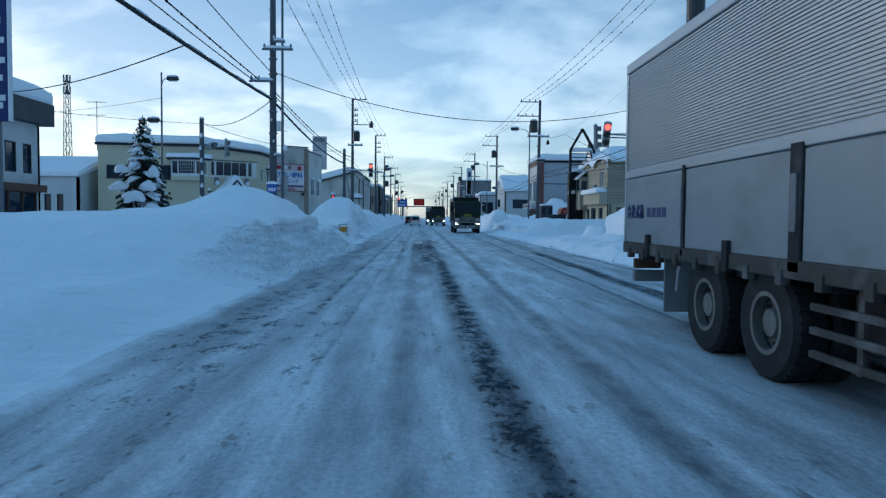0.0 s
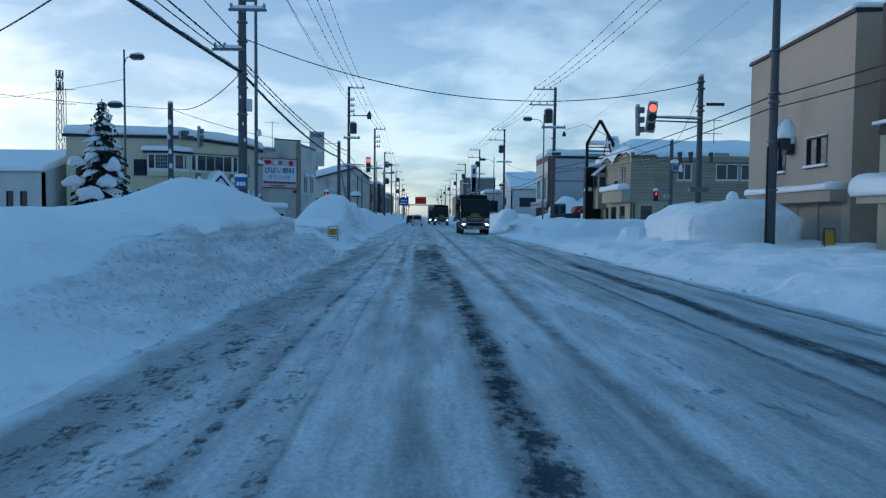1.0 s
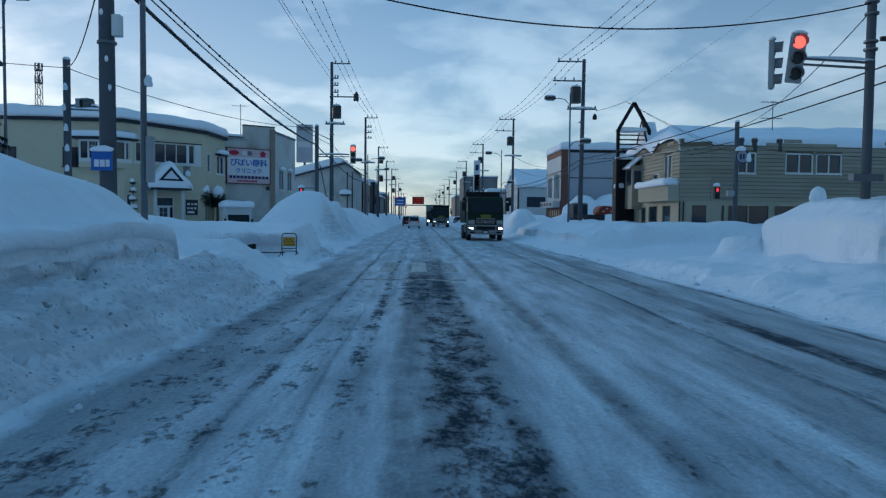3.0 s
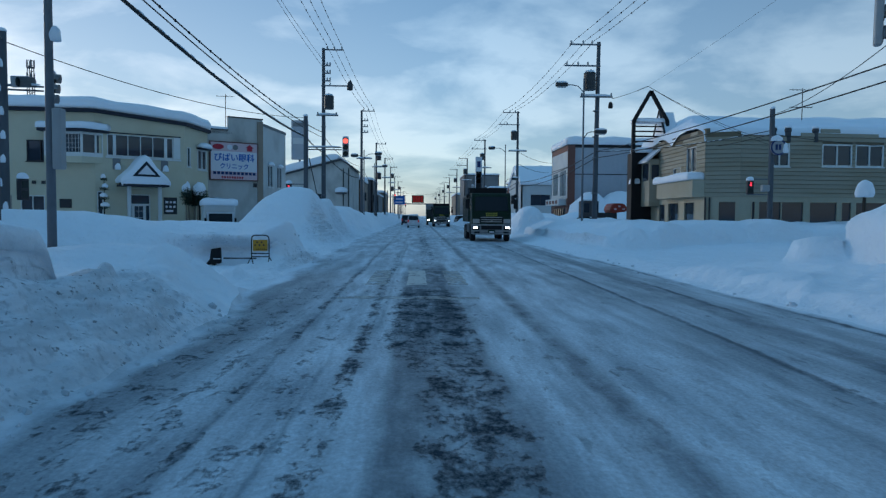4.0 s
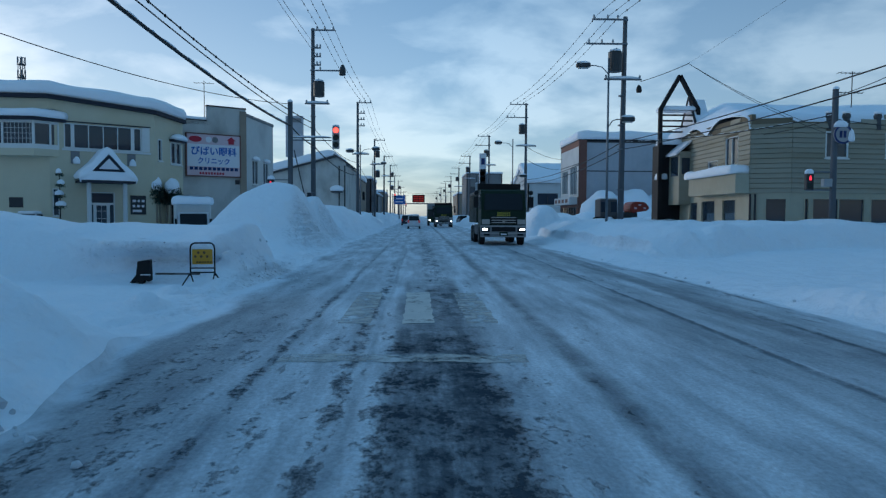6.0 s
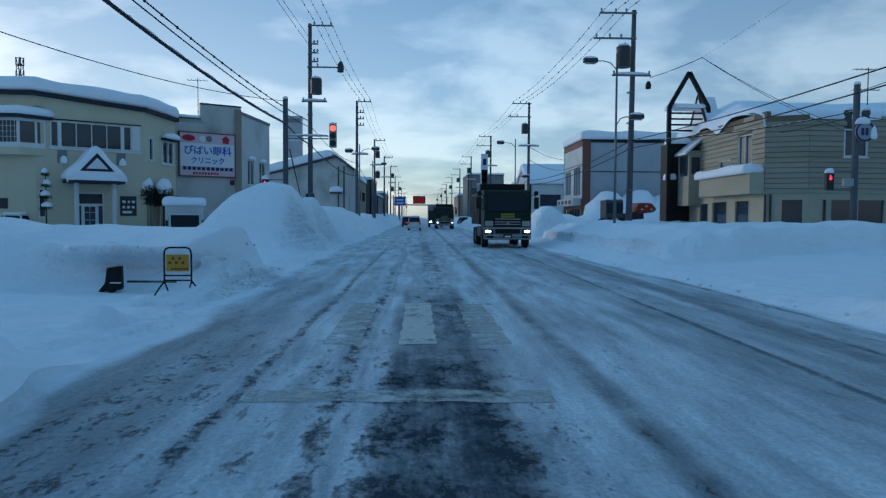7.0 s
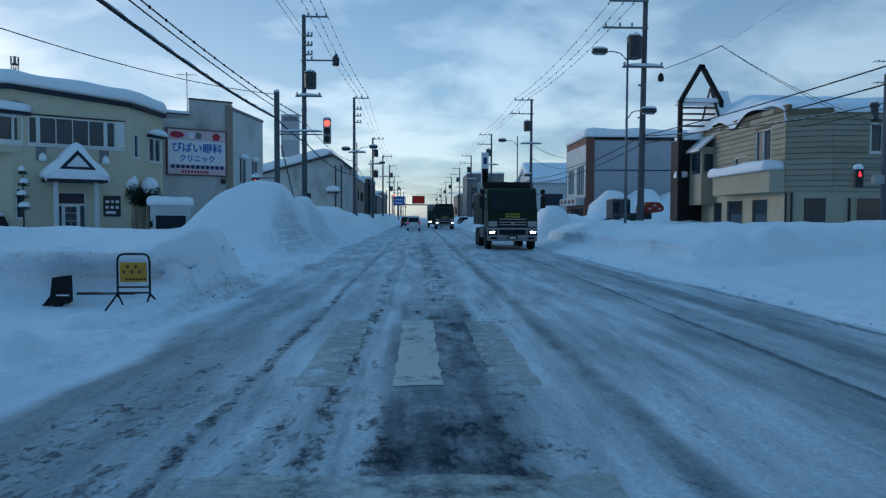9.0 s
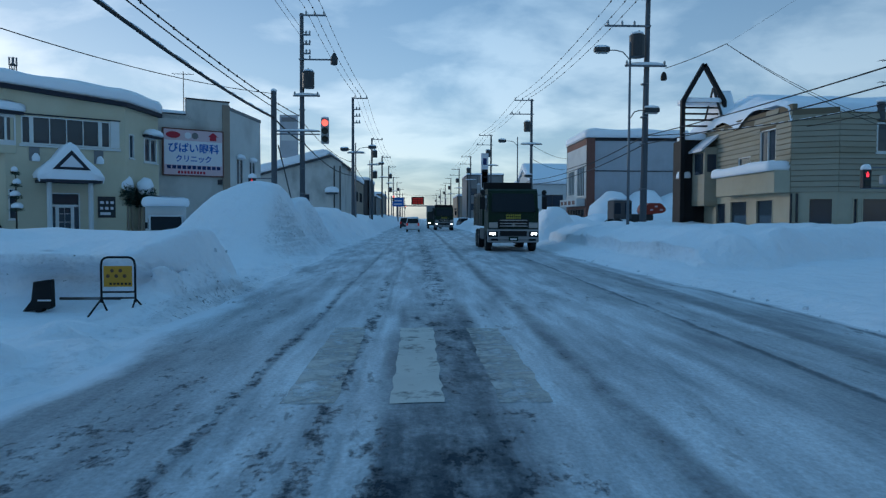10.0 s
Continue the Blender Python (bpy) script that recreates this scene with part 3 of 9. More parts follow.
def snow_height(x, y):
    """Height of the snow over the road's level, and how soiled it is."""
    x, y = np.asarray(x, float), np.asarray(y, float)
    dl, dr = edge_left(y) - x, x - edge_right(y)
    fine = 0.5 * lumps(x, y, 0.55, 5) + 0.3 * lumps(x, y, 0.25, 6)
    soft = 0.6 * lumps(x, y, 3.2, 7) + 0.3 * lumps(x, y, 1.5, 8)
    # road with shallow ruts
    z = 0.012 * lumps(x, y * 0.3, 0.5, 9) + 0.008 * lumps(x, y, 0.2, 10)
    # --- left of the road, as far as the side street
    gentle = 0.40 * step(0, 1.6, dl) + 0.45 * step(1.2, 4.5, dl) + 0.3 * step(4, 12, dl)
    cliff_low = 0.74 * step(-0.35, 1.35, dl + 0.12 * fine) * step(-0.15, 0.3, dl)
    ledge = dl + 0.10 * soft + 0.06 * lumps(x, y, 0.8, 23)
    face = step(17, 25, y)
    cliff = 0.24 * step(1.36 - 0.5 * (1 - face), 1.46, ledge) + 0.14 * step(1.52 - 0.2 * (1 - face), 1.60 + 0.3 * (1 - face), ledge + 0.05 * lumps(x, y, 0.5, 34)) + 0.22 * step(1.64, 1.74 + 0.6 * (1 - face), ledge) + 0.12 * step(1.8, 3.0, dl) - 0.12 * step(4.5, 8, dl)
    cliff = cliff + 1.12 * np.where(x > -7.2, bump2(x, y, -7.2, 28.4, 2.5, 3.9, 1.8), bump2(x, y, -7.2, 28.4, 1.9, 3.9, 1.7)) * step(1.5, 2.6, dl)
    w = step(11, 19, y)
    left_a = gentle * (1 - w) + cliff * w * step(30.9, 30.2, y + 0.2 * fine + 0.05 * np.clip(dl - 2, 0, 6)) + cliff_low * w + 0.15 * soft * step(0.3, 2, dl) + 0.05 * lumps(x, y, 0.9, 27) * step(0.3, 2, dl)
    end = step(33.0 + 0.35 * fine, 31.2 + 0.35 * fine, y + 0.10 * np.clip(dl - 2, -2, 6) - 0.3)
    low = 0.55 * step(0, 1.4, dl) + 0.45 * bump2(x, y, -5.6, 34.6, 1.9, 1.6) + 0.45 * step(3, 9, dl) + 0.06 * soft
    low = low * step(37.2, 35.2, y + 0.12 * fine)
    left_a = left_a * end + low * (1 - end)
    # side street and the banks past it
    street = 0.02 * step(0, 1, dl) + 0.08 * step(1.5, 6, dl) + 0.30 * step(7, 16, dl) + 0.05 * soft * step(0, 1, dl)
    v = y - 43.45 - 0.22 * lumps(x, x * 0, 1.5, 11) - 0.12 * lumps(x, x * 0, 0.6, 37) + 0.5 * step(-6.6, -9.0, x)
    inner = -4.05 - x + 0.25 * lumps(y, y * 0, 1.2, 38)
    steep = step(-9.0, -6.8, x)
    bank_b = 0.20 * step(-0.7, 0.1, v) + (0.72 + 0.06 * soft) * step(-0.9 * (1 - steep), 0.30 + 0.9 * (1 - steep), v) + (0.40 + 0.14 * soft) * step(0.2, 2.4, v) + 0.22 * step(-8.5, -11.5, x) * step(0.5, 2.5, v)
    bank_b = bank_b * step(0, 0.55, inner) * step(48.6, 46.6, y + 0.5 * soft - 0.4 * np.clip(dl - 3, 0, 8))
    skirt = 0.34 * step(0, 1.2, dl) * step(56.5, 59.5, y + 0.4 * soft)
    crown = (1.0 + 0.04 * lumps(x, y, 1.7, 29) + 0.025 * lumps(x, y, 0.8, 35))
    mound = 2.62 * crown * bump2(x, y, -6.95, 62.4, 2.55, 4.4, 2.9) * step(0.3, 2.4, dl + 0.2 * fine)
    mound = np.maximum(mound, 2.2 * crown * bump2(x, y, -5.95, 68.0, 1.9, 3.6, 2.6) * step(0.5, 2.0, dl + 0.2 * fine))
    # the plough has bitten into the mound's roadside face
    mound = mound - (0.40 + 0.25 * lumps(x, y, 0.7, 39)) * bump2(x, y, -4.95, 59.4, 0.6, 2.8, 2.6) * step(0.5, 1.3, mound)
    heap = (0.44 + 0.16 * fine) * bump2(x, y, -4.25, 45.2, 0.75, 2.6, 2.6) + 0.22 * (1 + fine) * bump2(x, y, -4.05, 43.4, 0.6, 0.7, 2.4)
    heap = heap * step(0, 0.7, dl)
    far = (1.7 + 0.5 * lumps(y, y * 0, 9, 12) + 0.25 * soft) * step(0, 2.2, dl + 0.2 * fine) * step(71, 77, y) * step(9.5, 5.0, dl)
    yard = 0.75 * step(1, 6, dl) * step(64, 70, y)
    left_b = np.maximum.reduce([street + 0 * y, bank_b, skirt, mound + skirt, far, yard, heap])
    left_b = left_b + 0.05 * soft * step(0.5, 2, dl)
    k = step(36.6, 37.4, y)
    left = left_a * (1 - k) + left_b * k
    left = left + step(15, 22, dl) * step(62, 40, y) * 0.1
    # --- right of the road
    r_near = (0.34 + 0.12 * lumps(x, y, 1.0, 18)) * step(0, 0.9, dr + 0.2 * fine) + 0.22 * step(1.2, 3.5, dr) + 0.10 * soft * step(0.2, 1.5, dr) + 0.05 * np.maximum(0, lumps(x, y, 0.9, 26)) * step(0.2, 1.0, dr)
    plan = ((np.abs(x - 12.15 + 0.12 * soft) / 2.2) ** 4 + (np.abs(y - 35.6 + 0.2 * soft) / 3.45) ** 5) ** 0.22
    block = (1.02 + 0.05 * soft) * step(1.04, 0.93, plan) + (0.38 + 0.22 * step(10.8, 12.6, x) + 0.05 * soft) * step(1.0, 0.62, plan)
    block = np.maximum(block, 0.46 * step(1.0, 0.7, np.hypot((x - 9.75) / 0.75, (y - 39.1) / 0.8)))
    gap = 0.16 * step(0, 1, dr) + 0.2 * step(2, 9, dr) + 0.05 * soft * step(0, 1, dr)
    f_front = 50.5 + 0.9 * lumps(x, x * 0, 3.0, 13) + 1.6 * step(3, 7, dr)
    g = dr + 0.30 * soft + 0.16 * lumps(x, y, 0.8, 31) + 0.25 * lumps(y, y * 0, 2.1, 40)
    bank_f = 0.26 * step(0, 1.2, dr) + (0.50 + 0.10 * lumps(x, y, 1.1, 17)) * step(1.35, 1.62, g) + (0.42 + 0.24 * lumps(x, y, 2.4, 14) + 0.06 * lumps(x, y, 0.5, 19)) * step(1.55, 3.0, g)
    bank_f = bank_f * step(f_front - 0.4, f_front + 1.4, y + 0.2 * fine + 0.3 * soft)
    knoll = 1.46 * np.sqrt(np.clip(1 - ((x - 17.9 + 0.3 * soft) / 2.3) ** 2 - ((y - 58.2) / 2.6) ** 2, 0, 1)) ** 0.7
    bank_f = np.maximum(bank_f, knoll)
    lump_r = 2.2 * crown * bump2(x, y, 8.5, 76.3, 1.5, 2.4, 3.0) * step(-0.1, 0.9, dr)
    far_r = (1.5 + 0.5 * lumps(y, y * 0, 8, 15)) * step(0, 2.0, dr + 0.2 * fine) * step(72, 78, y) * step(8, 5, dr)
    k2 = step(39.0, 41.0, y)
    right = (r_near + block) * (1 - k2) + np.maximum.reduce([gap, bank_f, lump_r, far_r, block * 0.999]) * k2
    z = z * step(0.4, -0.1, np.maximum(dl, dr)) + np.where(dl > 0, left, 0) + np.where(dr > 0, right, 0)
    # lumpy ploughed faces near the road
    rough_l = step(-0.1, 0.3, dl) * step(1.55, 1.3, dl)
    rough_r = step(-0.1, 0.3, dr) * step(1.8, 0.8, dr)
    clods = np.maximum(0, lumps(x, y, 0.42, 24) - 0.15) * 0.16 + np.maximum(0, lumps(x, y, 0.8, 25) - 0.1) * 0.18
    z = z + (0.08 * fine + clods) * (rough_l + 0.3 * rough_r) * step(14, 19, y) + 0.02 * fine * (rough_l + rough_r)
    dirt = 0.74 * step(-0.5, 0.1, dl) * step(1.62, 1.30, dl + 0.12 * soft) * (0.15 + 0.85 * step(12, 17, y)) * step(33.5, 31.5, y)
    dirt = dirt + 0.14 * step(1.30, 1.42, dl) * step(2.1, 1.7, dl) * step(15, 20, y) * step(32, 31, y)
    dirt = dirt + 0.80 * bump2(x, y, -3.62, 44.6, 0.32, 2.4, 2.6) + 0.32 * step(-0.3, 0.2, dl) * step(1.2, 0.3, dl) * step(35, 38, y)
    dirt = dirt + 0.32 * step(-0.1, 0.15, v) * step(0.75, 0.35, v) * steep * step(-3.8, -4.3, x) * step(42, 43, y) * step(48, 46, y)
    dirt = dirt + 0.20 * step(-0.3, 0.2, dr) * step(0.9, 0.2, dr) + (0.8 + 0.4 * soft) * bump2(x, y, -5.0, 59.4, 0.75, 2.8, 3.0) + 0.45 * bump2(x, y, -5.0, 67.0, 0.7, 4.0, 3.0)
    dirt = dirt + (0.28 + 0.25 * soft) * step(1.25, 1.4, g) * step(2.0, 1.6, g) * step(48, 51, y) * step(70, 64, y)
    crust = 0.012 * lumps(x, y, 0.38, 32) + 0.04 * lumps(x, y, 0.9, 33)
    z = z + crust * step(0.2, 0.8, np.maximum(dl, dr)) * step(14, 10, np.maximum(dl, dr))
    far_fade = step(500, 120, np.abs(x)) * step(700, 250, y)
    return z * far_fade, np.clip(dirt, 0, 1), dl, dr


def spread(lo, hi, dense_lo, dense_hi, fine, growth=1.07, cap=40.0):
    """Grid lines: even and close in the middle, ever wider outside."""
    mid = list(np.arange(dense_lo, dense_hi + fine / 2, fine))
    s, v, up = fine, dense_hi, []
    while v < hi:
        s = min(s * growth, cap)
        v += s
        up.append(v)
    s, v, down = fine, dense_lo, []
    while v > lo:
        s = min(s * growth, cap)
        v -= s
        down.append(v)
    return np.array(down[::-1] + mid + up)


def lumps3(x, y, z, scale, seed=0.0):
    """Value noise in space: layers of the flat noise blended along z."""
    q = z / scale
    k = np.floor(q)
    f = q - k
    f = f * f * (3 - 2 * f)
    return lumps(x + 3.7 * k * scale, y - 5.3 * k * scale, scale, seed) * (1 - f) + lumps(x + 3.7 * (k + 1) * scale, y - 5.3 * (k + 1) * scale, scale, seed) * f


def merged(*runs):
    """Grid lines from several runs, the close ones replacing the wide ones."""
    out = runs[0]
    for r in runs[1:]:
        out = np.concatenate([out[(out < r[0] - 0.01) | (out > r[-1] + 0.01)], r])
    return np.sort(out)


def build_ground():
    us = merged(spread(-1600, 1600, -10.5, 15.0, 0.11, 1.045, 60), np.arange(-6.6, -2.9, 0.06), np.arange(-5.1, -4.2, 0.03), np.arange(7.3, 8.3, 0.06))
    ys = merged(spread(-300, 3500, -1.0, 80.0, 0.13, 1.035, 80), np.arange(14.0, 33.5, 0.07), np.arange(31.8, 33.4, 0.06), np.arange(42.6, 44.6, 0.04))
    U, Y = np.meshgrid(us, ys)
    # the columns follow the wavering foot of each bank
    X = U + (edge_left(Y) + 3.05) * step(-9.8, -6.6, U) * step(-1.5, -2.5, U) + (edge_right(Y) - 6.15) * step(4.8, 5.6, U) * step(12.0, 9.0, U)
    Z, D, DL, DR = snow_height(X, Y)
    nx, ny = len(us), len(ys)
    street = step(35.0, 37.5, Y) * step(46.0, 43.5, Y)
    DRIFT = np.maximum(step(-0.55, 0.0, DL) * (0.72 + 0.4 * street), step(-0.5, 0.0, DR) * 0.85)
    DRIFT = np.maximum(DRIFT, street * step(-0.7, 0.0, DL))
    # packed layers overhang the undercut faces
    ledge = DL + 0.03 * lumps(X, Y, 0.8, 23)
    lip = np.exp(-((ledge - 1.72) / 0.09) ** 2) * 0.24 - np.exp(-((ledge - 1.40) / 0.08) ** 2) * 0.10
    XS = X + lip * step(15, 21, Y) * step(31.5, 30.5, Y)
    under = step(0.40, 0.85, Z) * step(1.45, 1.05, Z) * step(42.9, 43.2, Y) * step(45.2, 44.4, Y) * step(-8.2, -6.6, X) * step(-3.9, -4.4, X)
    YS = Y - under * (0.46 + 0.18 * lumps(X, X * 0, 0.9, 41) + 0.12 * lumps3(X, Y, Z, 0.32, 42))
    hollow = np.exp(-((Z - 0.48) / 0.16) ** 2) * step(42.9, 43.2, Y) * step(45.0, 44.3, Y) * step(-6.9, -6.3, X) * step(-4.2, -4.6, X)
    YS = YS + hollow * (0.34 + 0.16 * lumps(X, X * 0, 0.5, 43))
    shelf = DR + 0.16 * lumps(X, Y, 0.8, 31)
    XS = XS - 0.16 * step(0.55, 0.8, Z) * step(1.15, 0.9, Z) * step(1.0, 1.3, shelf) * step(2.6, 2.0, shelf) * step(49, 52, Y) * step(70, 66, Y)
    # the big cut block leans out over its foot, in two layers
    plan = ((np.abs(XS - 12.15) / 2.2) ** 4 + (np.abs(YS - 35.6) / 3.45) ** 5) ** 0.22
    lean = step(0.72, 0.9, plan) * step(1.12, 1.02, plan) * (0.22 * step(0.75, 1.15, Z) * step(1.75, 1.45, Z) - 0.08 * np.exp(-((Z - 1.0) / 0.12) ** 2))
    XS, YS = XS + lean * np.clip((XS - 12.15) / 2.2, -1, 1), YS + lean * np.clip((YS - 35.6) / 3.45, -1, 1)
    # every bank is lumpy, its soiled faces most
    P = np.stack([XS, YS, Z], 2)
    N = np.cross(np.gradient(P, axis=1), np.gradient(P, axis=0))
    N /= np.linalg.norm(N, axis=2, keepdims=True) + 1e-9
    near = step(0.05, 0.5, np.maximum(DL, DR)) * step(14, 9, np.maximum(DL, DR)) * step(90, 70, Y)
    x_, y_, z_ = XS, YS, Z * 1.6
    rough = 0.55 * lumps3(x_, y_, z_, 0.34, 51) + 0.40 * lumps3(x_, y_, z_, 0.17, 52) + 0.9 * np.maximum(0, lumps3(x_, y_, z_, 0.26, 53) - 0.25) - 0.8 * np.maximum(0, lumps3(x_, y_, z_, 0.5, 54) - 0.35)
    mild = 0.6 * lumps3(x_, y_, z_, 0.9, 55) + 0.25 * lumps3(x_, y_, z_, 0.4, 56)
    P = P + N * (near * (0.13 * step(0.15, 0.7, D) * rough + 0.05 * (1 - 0.6 * D) * mild))[:, :, None]
    XS, YS, Z = P[:, :, 0], P[:, :, 1], P[:, :, 2]
    verts = np.stack([XS.ravel(), YS.ravel(), Z.ravel()], 1)
    i = np.arange((nx - 1) * (ny - 1))
    a = i // (nx - 1) * nx + i % (nx - 1)
    quads = np.stack([a, a + 1, a + nx + 1, a + nx], 1)
    cx, cy = X.ravel()[quads].mean(1), Y.ravel()[quads].mean(1)
    dl, dr = DL.ravel()[quads].mean(1), DR.ravel()[quads].mean(1)
    # each sheet takes its own faces
    which = np.zeros(len(quads), int)
    inside = (dl < 0) & (dr < 0)
    which[inside] = 1
    which[(dl >= 0) & (dl < 14) & (cy < 36.9)] = 2
    which[(dl >= 0) & (dl < 14) & (cy >= 42.6) & (cy < 300)] = 3
    which[(dr >= 0) & (dr < 13.5) & (cy >= 38.9) & (cy < 300)] = 4
    which[(dr >= 0) & (dr < 13.5) & (cy < 38.9)] = 5
    sheets = [("ground", BANK, "snow-covered open ground and side street", "ground"), ("road", ROAD, "road of packed snow with icy wheel tracks and bare patches", "road"),
              ("snow_bank", BANK, "high ploughed snow bank with a soiled cut face beside the road", "snow bank"),
              ("snow_bank", BANK, "large heaped snow bank past the side street", "snow bank"),
              ("snow_bank", BANK, "ploughed snow bank in front of the beige shop house", "snow bank"),
              ("snow_bank", BANK, "low snow bank and big cut snow block round the signal pole", "snow bank")]
    for s, (name, mat, label, category) in enumerate(sheets):
        q = quads[which == s]
        used, inv = np.unique(q, return_inverse=True)
        me = bpy.data.meshes.new(name)
        me.from_pydata(verts[used].tolist(), [], inv.reshape(-1, 4).tolist())
        me.materials.append(mat)
        me.polygons.foreach_set("use_smooth", [True] * len(me.polygons))
        at = me.attributes.new("dirt", "FLOAT", "POINT")
        at.data.foreach_set("value", D.ravel()[used])
        dr_ = me.attributes.new("drift", "FLOAT", "POINT")
        dr_.data.foreach_set("value", DRIFT.ravel()[used])
        tagged(new(name, me), label, category, "", "structure")


build_ground()


def height(x, y):
    return float(snow_height(np.array([x]), np.array([y]))[0][0])


def road_paint(name, x0, x1, y0, y1, label):
    """A painted bar that lies on the road's snow-worn surface."""
    bm = BM()
    nx, ny = max(2, int((x1 - x0) / 0.11)), max(2, int((y1 - y0) / 0.14))
    xs, ys = np.linspace(x0, x1, nx + 1), np.linspace(y0, y1, ny + 1)
    X, Y = np.meshgrid(xs, ys)
    X = X + 0.02 * lumps(X, Y, 0.18, 21) * ((X <= x0 + 1e-6) | (X >= x1 - 1e-6))
    Z = snow_height(X, Y)[0] + 0.006
    vs = [[bm.verts.new((X[j, i], Y[j, i], Z[j, i])) for i in range(nx + 1)] for j in range(ny + 1)]
    for j in range(ny):
        for i in range(nx):
            bm.faces.new((vs[j][i], vs[j][i + 1], vs[j + 1][i + 1], vs[j + 1][i]))
    return solid(name, bm, PAINT, label, "road marking", "markings at the stop line", "structure", smooth=True)


PAINT = material("worn_road_paint", (0.50, 0.50, 0.475), 0.85, vary=0.10, grain=3, stain=(0.58, 0.62, 0.65), stain_amount=0.7, stain_scale=1.2, bump=0.3, bump_scale=40, gloss=0.12)


def wear_through(m, lo, hi):
    """Lets the road show where the paint has worn off."""
    nd, ln = m.node_tree.nodes, m.node_tree.links
    geo = nd.new("ShaderNodeNewGeometry")
    n = nd.new("ShaderNodeTexNoise")
    n.inputs["Scale"].default_value, n.inputs["Detail"].default_value, n.inputs["Roughness"].default_value = 3.2, 8, 0.68
    ln.new(geo.outputs["Position"], n.inputs["Vector"])
    r = nd.new("ShaderNodeMapRange")
    r.inputs["From Min"].default_value, r.inputs["From Max"].default_value = lo, hi
    ln.new(n.outputs["Fac"], r.inputs["Value"])
    clear = nd.new("ShaderNodeBsdfTransparent")
    mx = nd.new("ShaderNodeMixShader")
    ln.new(r.outputs[0], mx.inputs[0])
    ln.new(clear.outputs[0], mx.inputs[1])
    ln.new(nd["Principled BSDF"].outputs[0], mx.inputs[2])
    ln.new(mx.outputs[0], nd["Material Output"].inputs["Surface"])


wear_through(PAINT, 0.36, 0.60)
road_paint("stop_line", -1.55, 1.05, 34.77, 35.18, "worn white stop line half under snow")
FRESH_PAINT = material("road_paint", (0.56, 0.56, 0.53), 0.85, vary=0.10, grain=3, stain=(0.40, 0.41, 0.41), stain_amount=0.5, stain_scale=1.6, bump=0.3, bump_scale=40, gloss=0.12)
wear_through(FRESH_PAINT, 0.28, 0.46)
for k in range(3):
    road_paint("crossing_stripe", -1.22 + 0.9 * k, -0.78 + 0.9 * k, 37.38, 41.35, "worn white crossing stripe with trampled snow round it").data.materials[0] = FRESH_PAINT if k == 1 else PAINT


# buildings
def facade_frame(p, q):
    p, q = Vector((*p, 0)), Vector((*q, 0))
    u = (q - p).normalized()
    return p, u, Vector((u.y, -u.x, 0)), (q - p).length


def quad_block(bm, p, u, n, a0, a1, z0, z1, d0, d1):
    """A box along a facade: a along it, z up, d outwards."""
    vs = []
    for d in (d0, d1):
        for a, z in ((a0, z0), (a1, z0), (a1, z1), (a0, z1)):
            c = p + u * a + n * d
            vs.append(bm.verts.new((c.x, c.y, z)))
    for f in ((0, 1, 2, 3), (7, 6, 5, 4), (0, 4, 5, 1), (1, 5, 6, 2), (2, 6, 7, 3), (3, 7, 4, 0)):
        bm.faces.new([vs[i] for i in f])
    return bm


def wall(parent, p, q, z0, z1, mat, openings=(), thick=0.22, name="wall", label=""):
    """A wall from p to q, outside on the right, with openings (a0, a1, z0, z1) cut through it."""
    o, u, n, length = facade_frame(p, q)
    cuts = sorted({0.0, length, *[v for w in openings for v in w[:2]]})
    bm = BM()
    for a0, a1 in zip(cuts, cuts[1:]):
        mid = (a0 + a1) / 2
        holes = sorted((w[2], w[3]) for w in openings if w[0] < mid < w[1])
        z = z0
        for h0, h1 in holes:
            if h0 > z:
                quad_block(bm, o, u, n, a0, a1, z, h0, -thick, 0)
            z = h1
        if z < z1:
            quad_block(bm, o, u, n, a0, a1, z, z1, -thick, 0)
    bmesh.ops.remove_doubles(bm, verts=bm.verts, dist=0.0005)
    return part(name, bm, mat, parent, label)


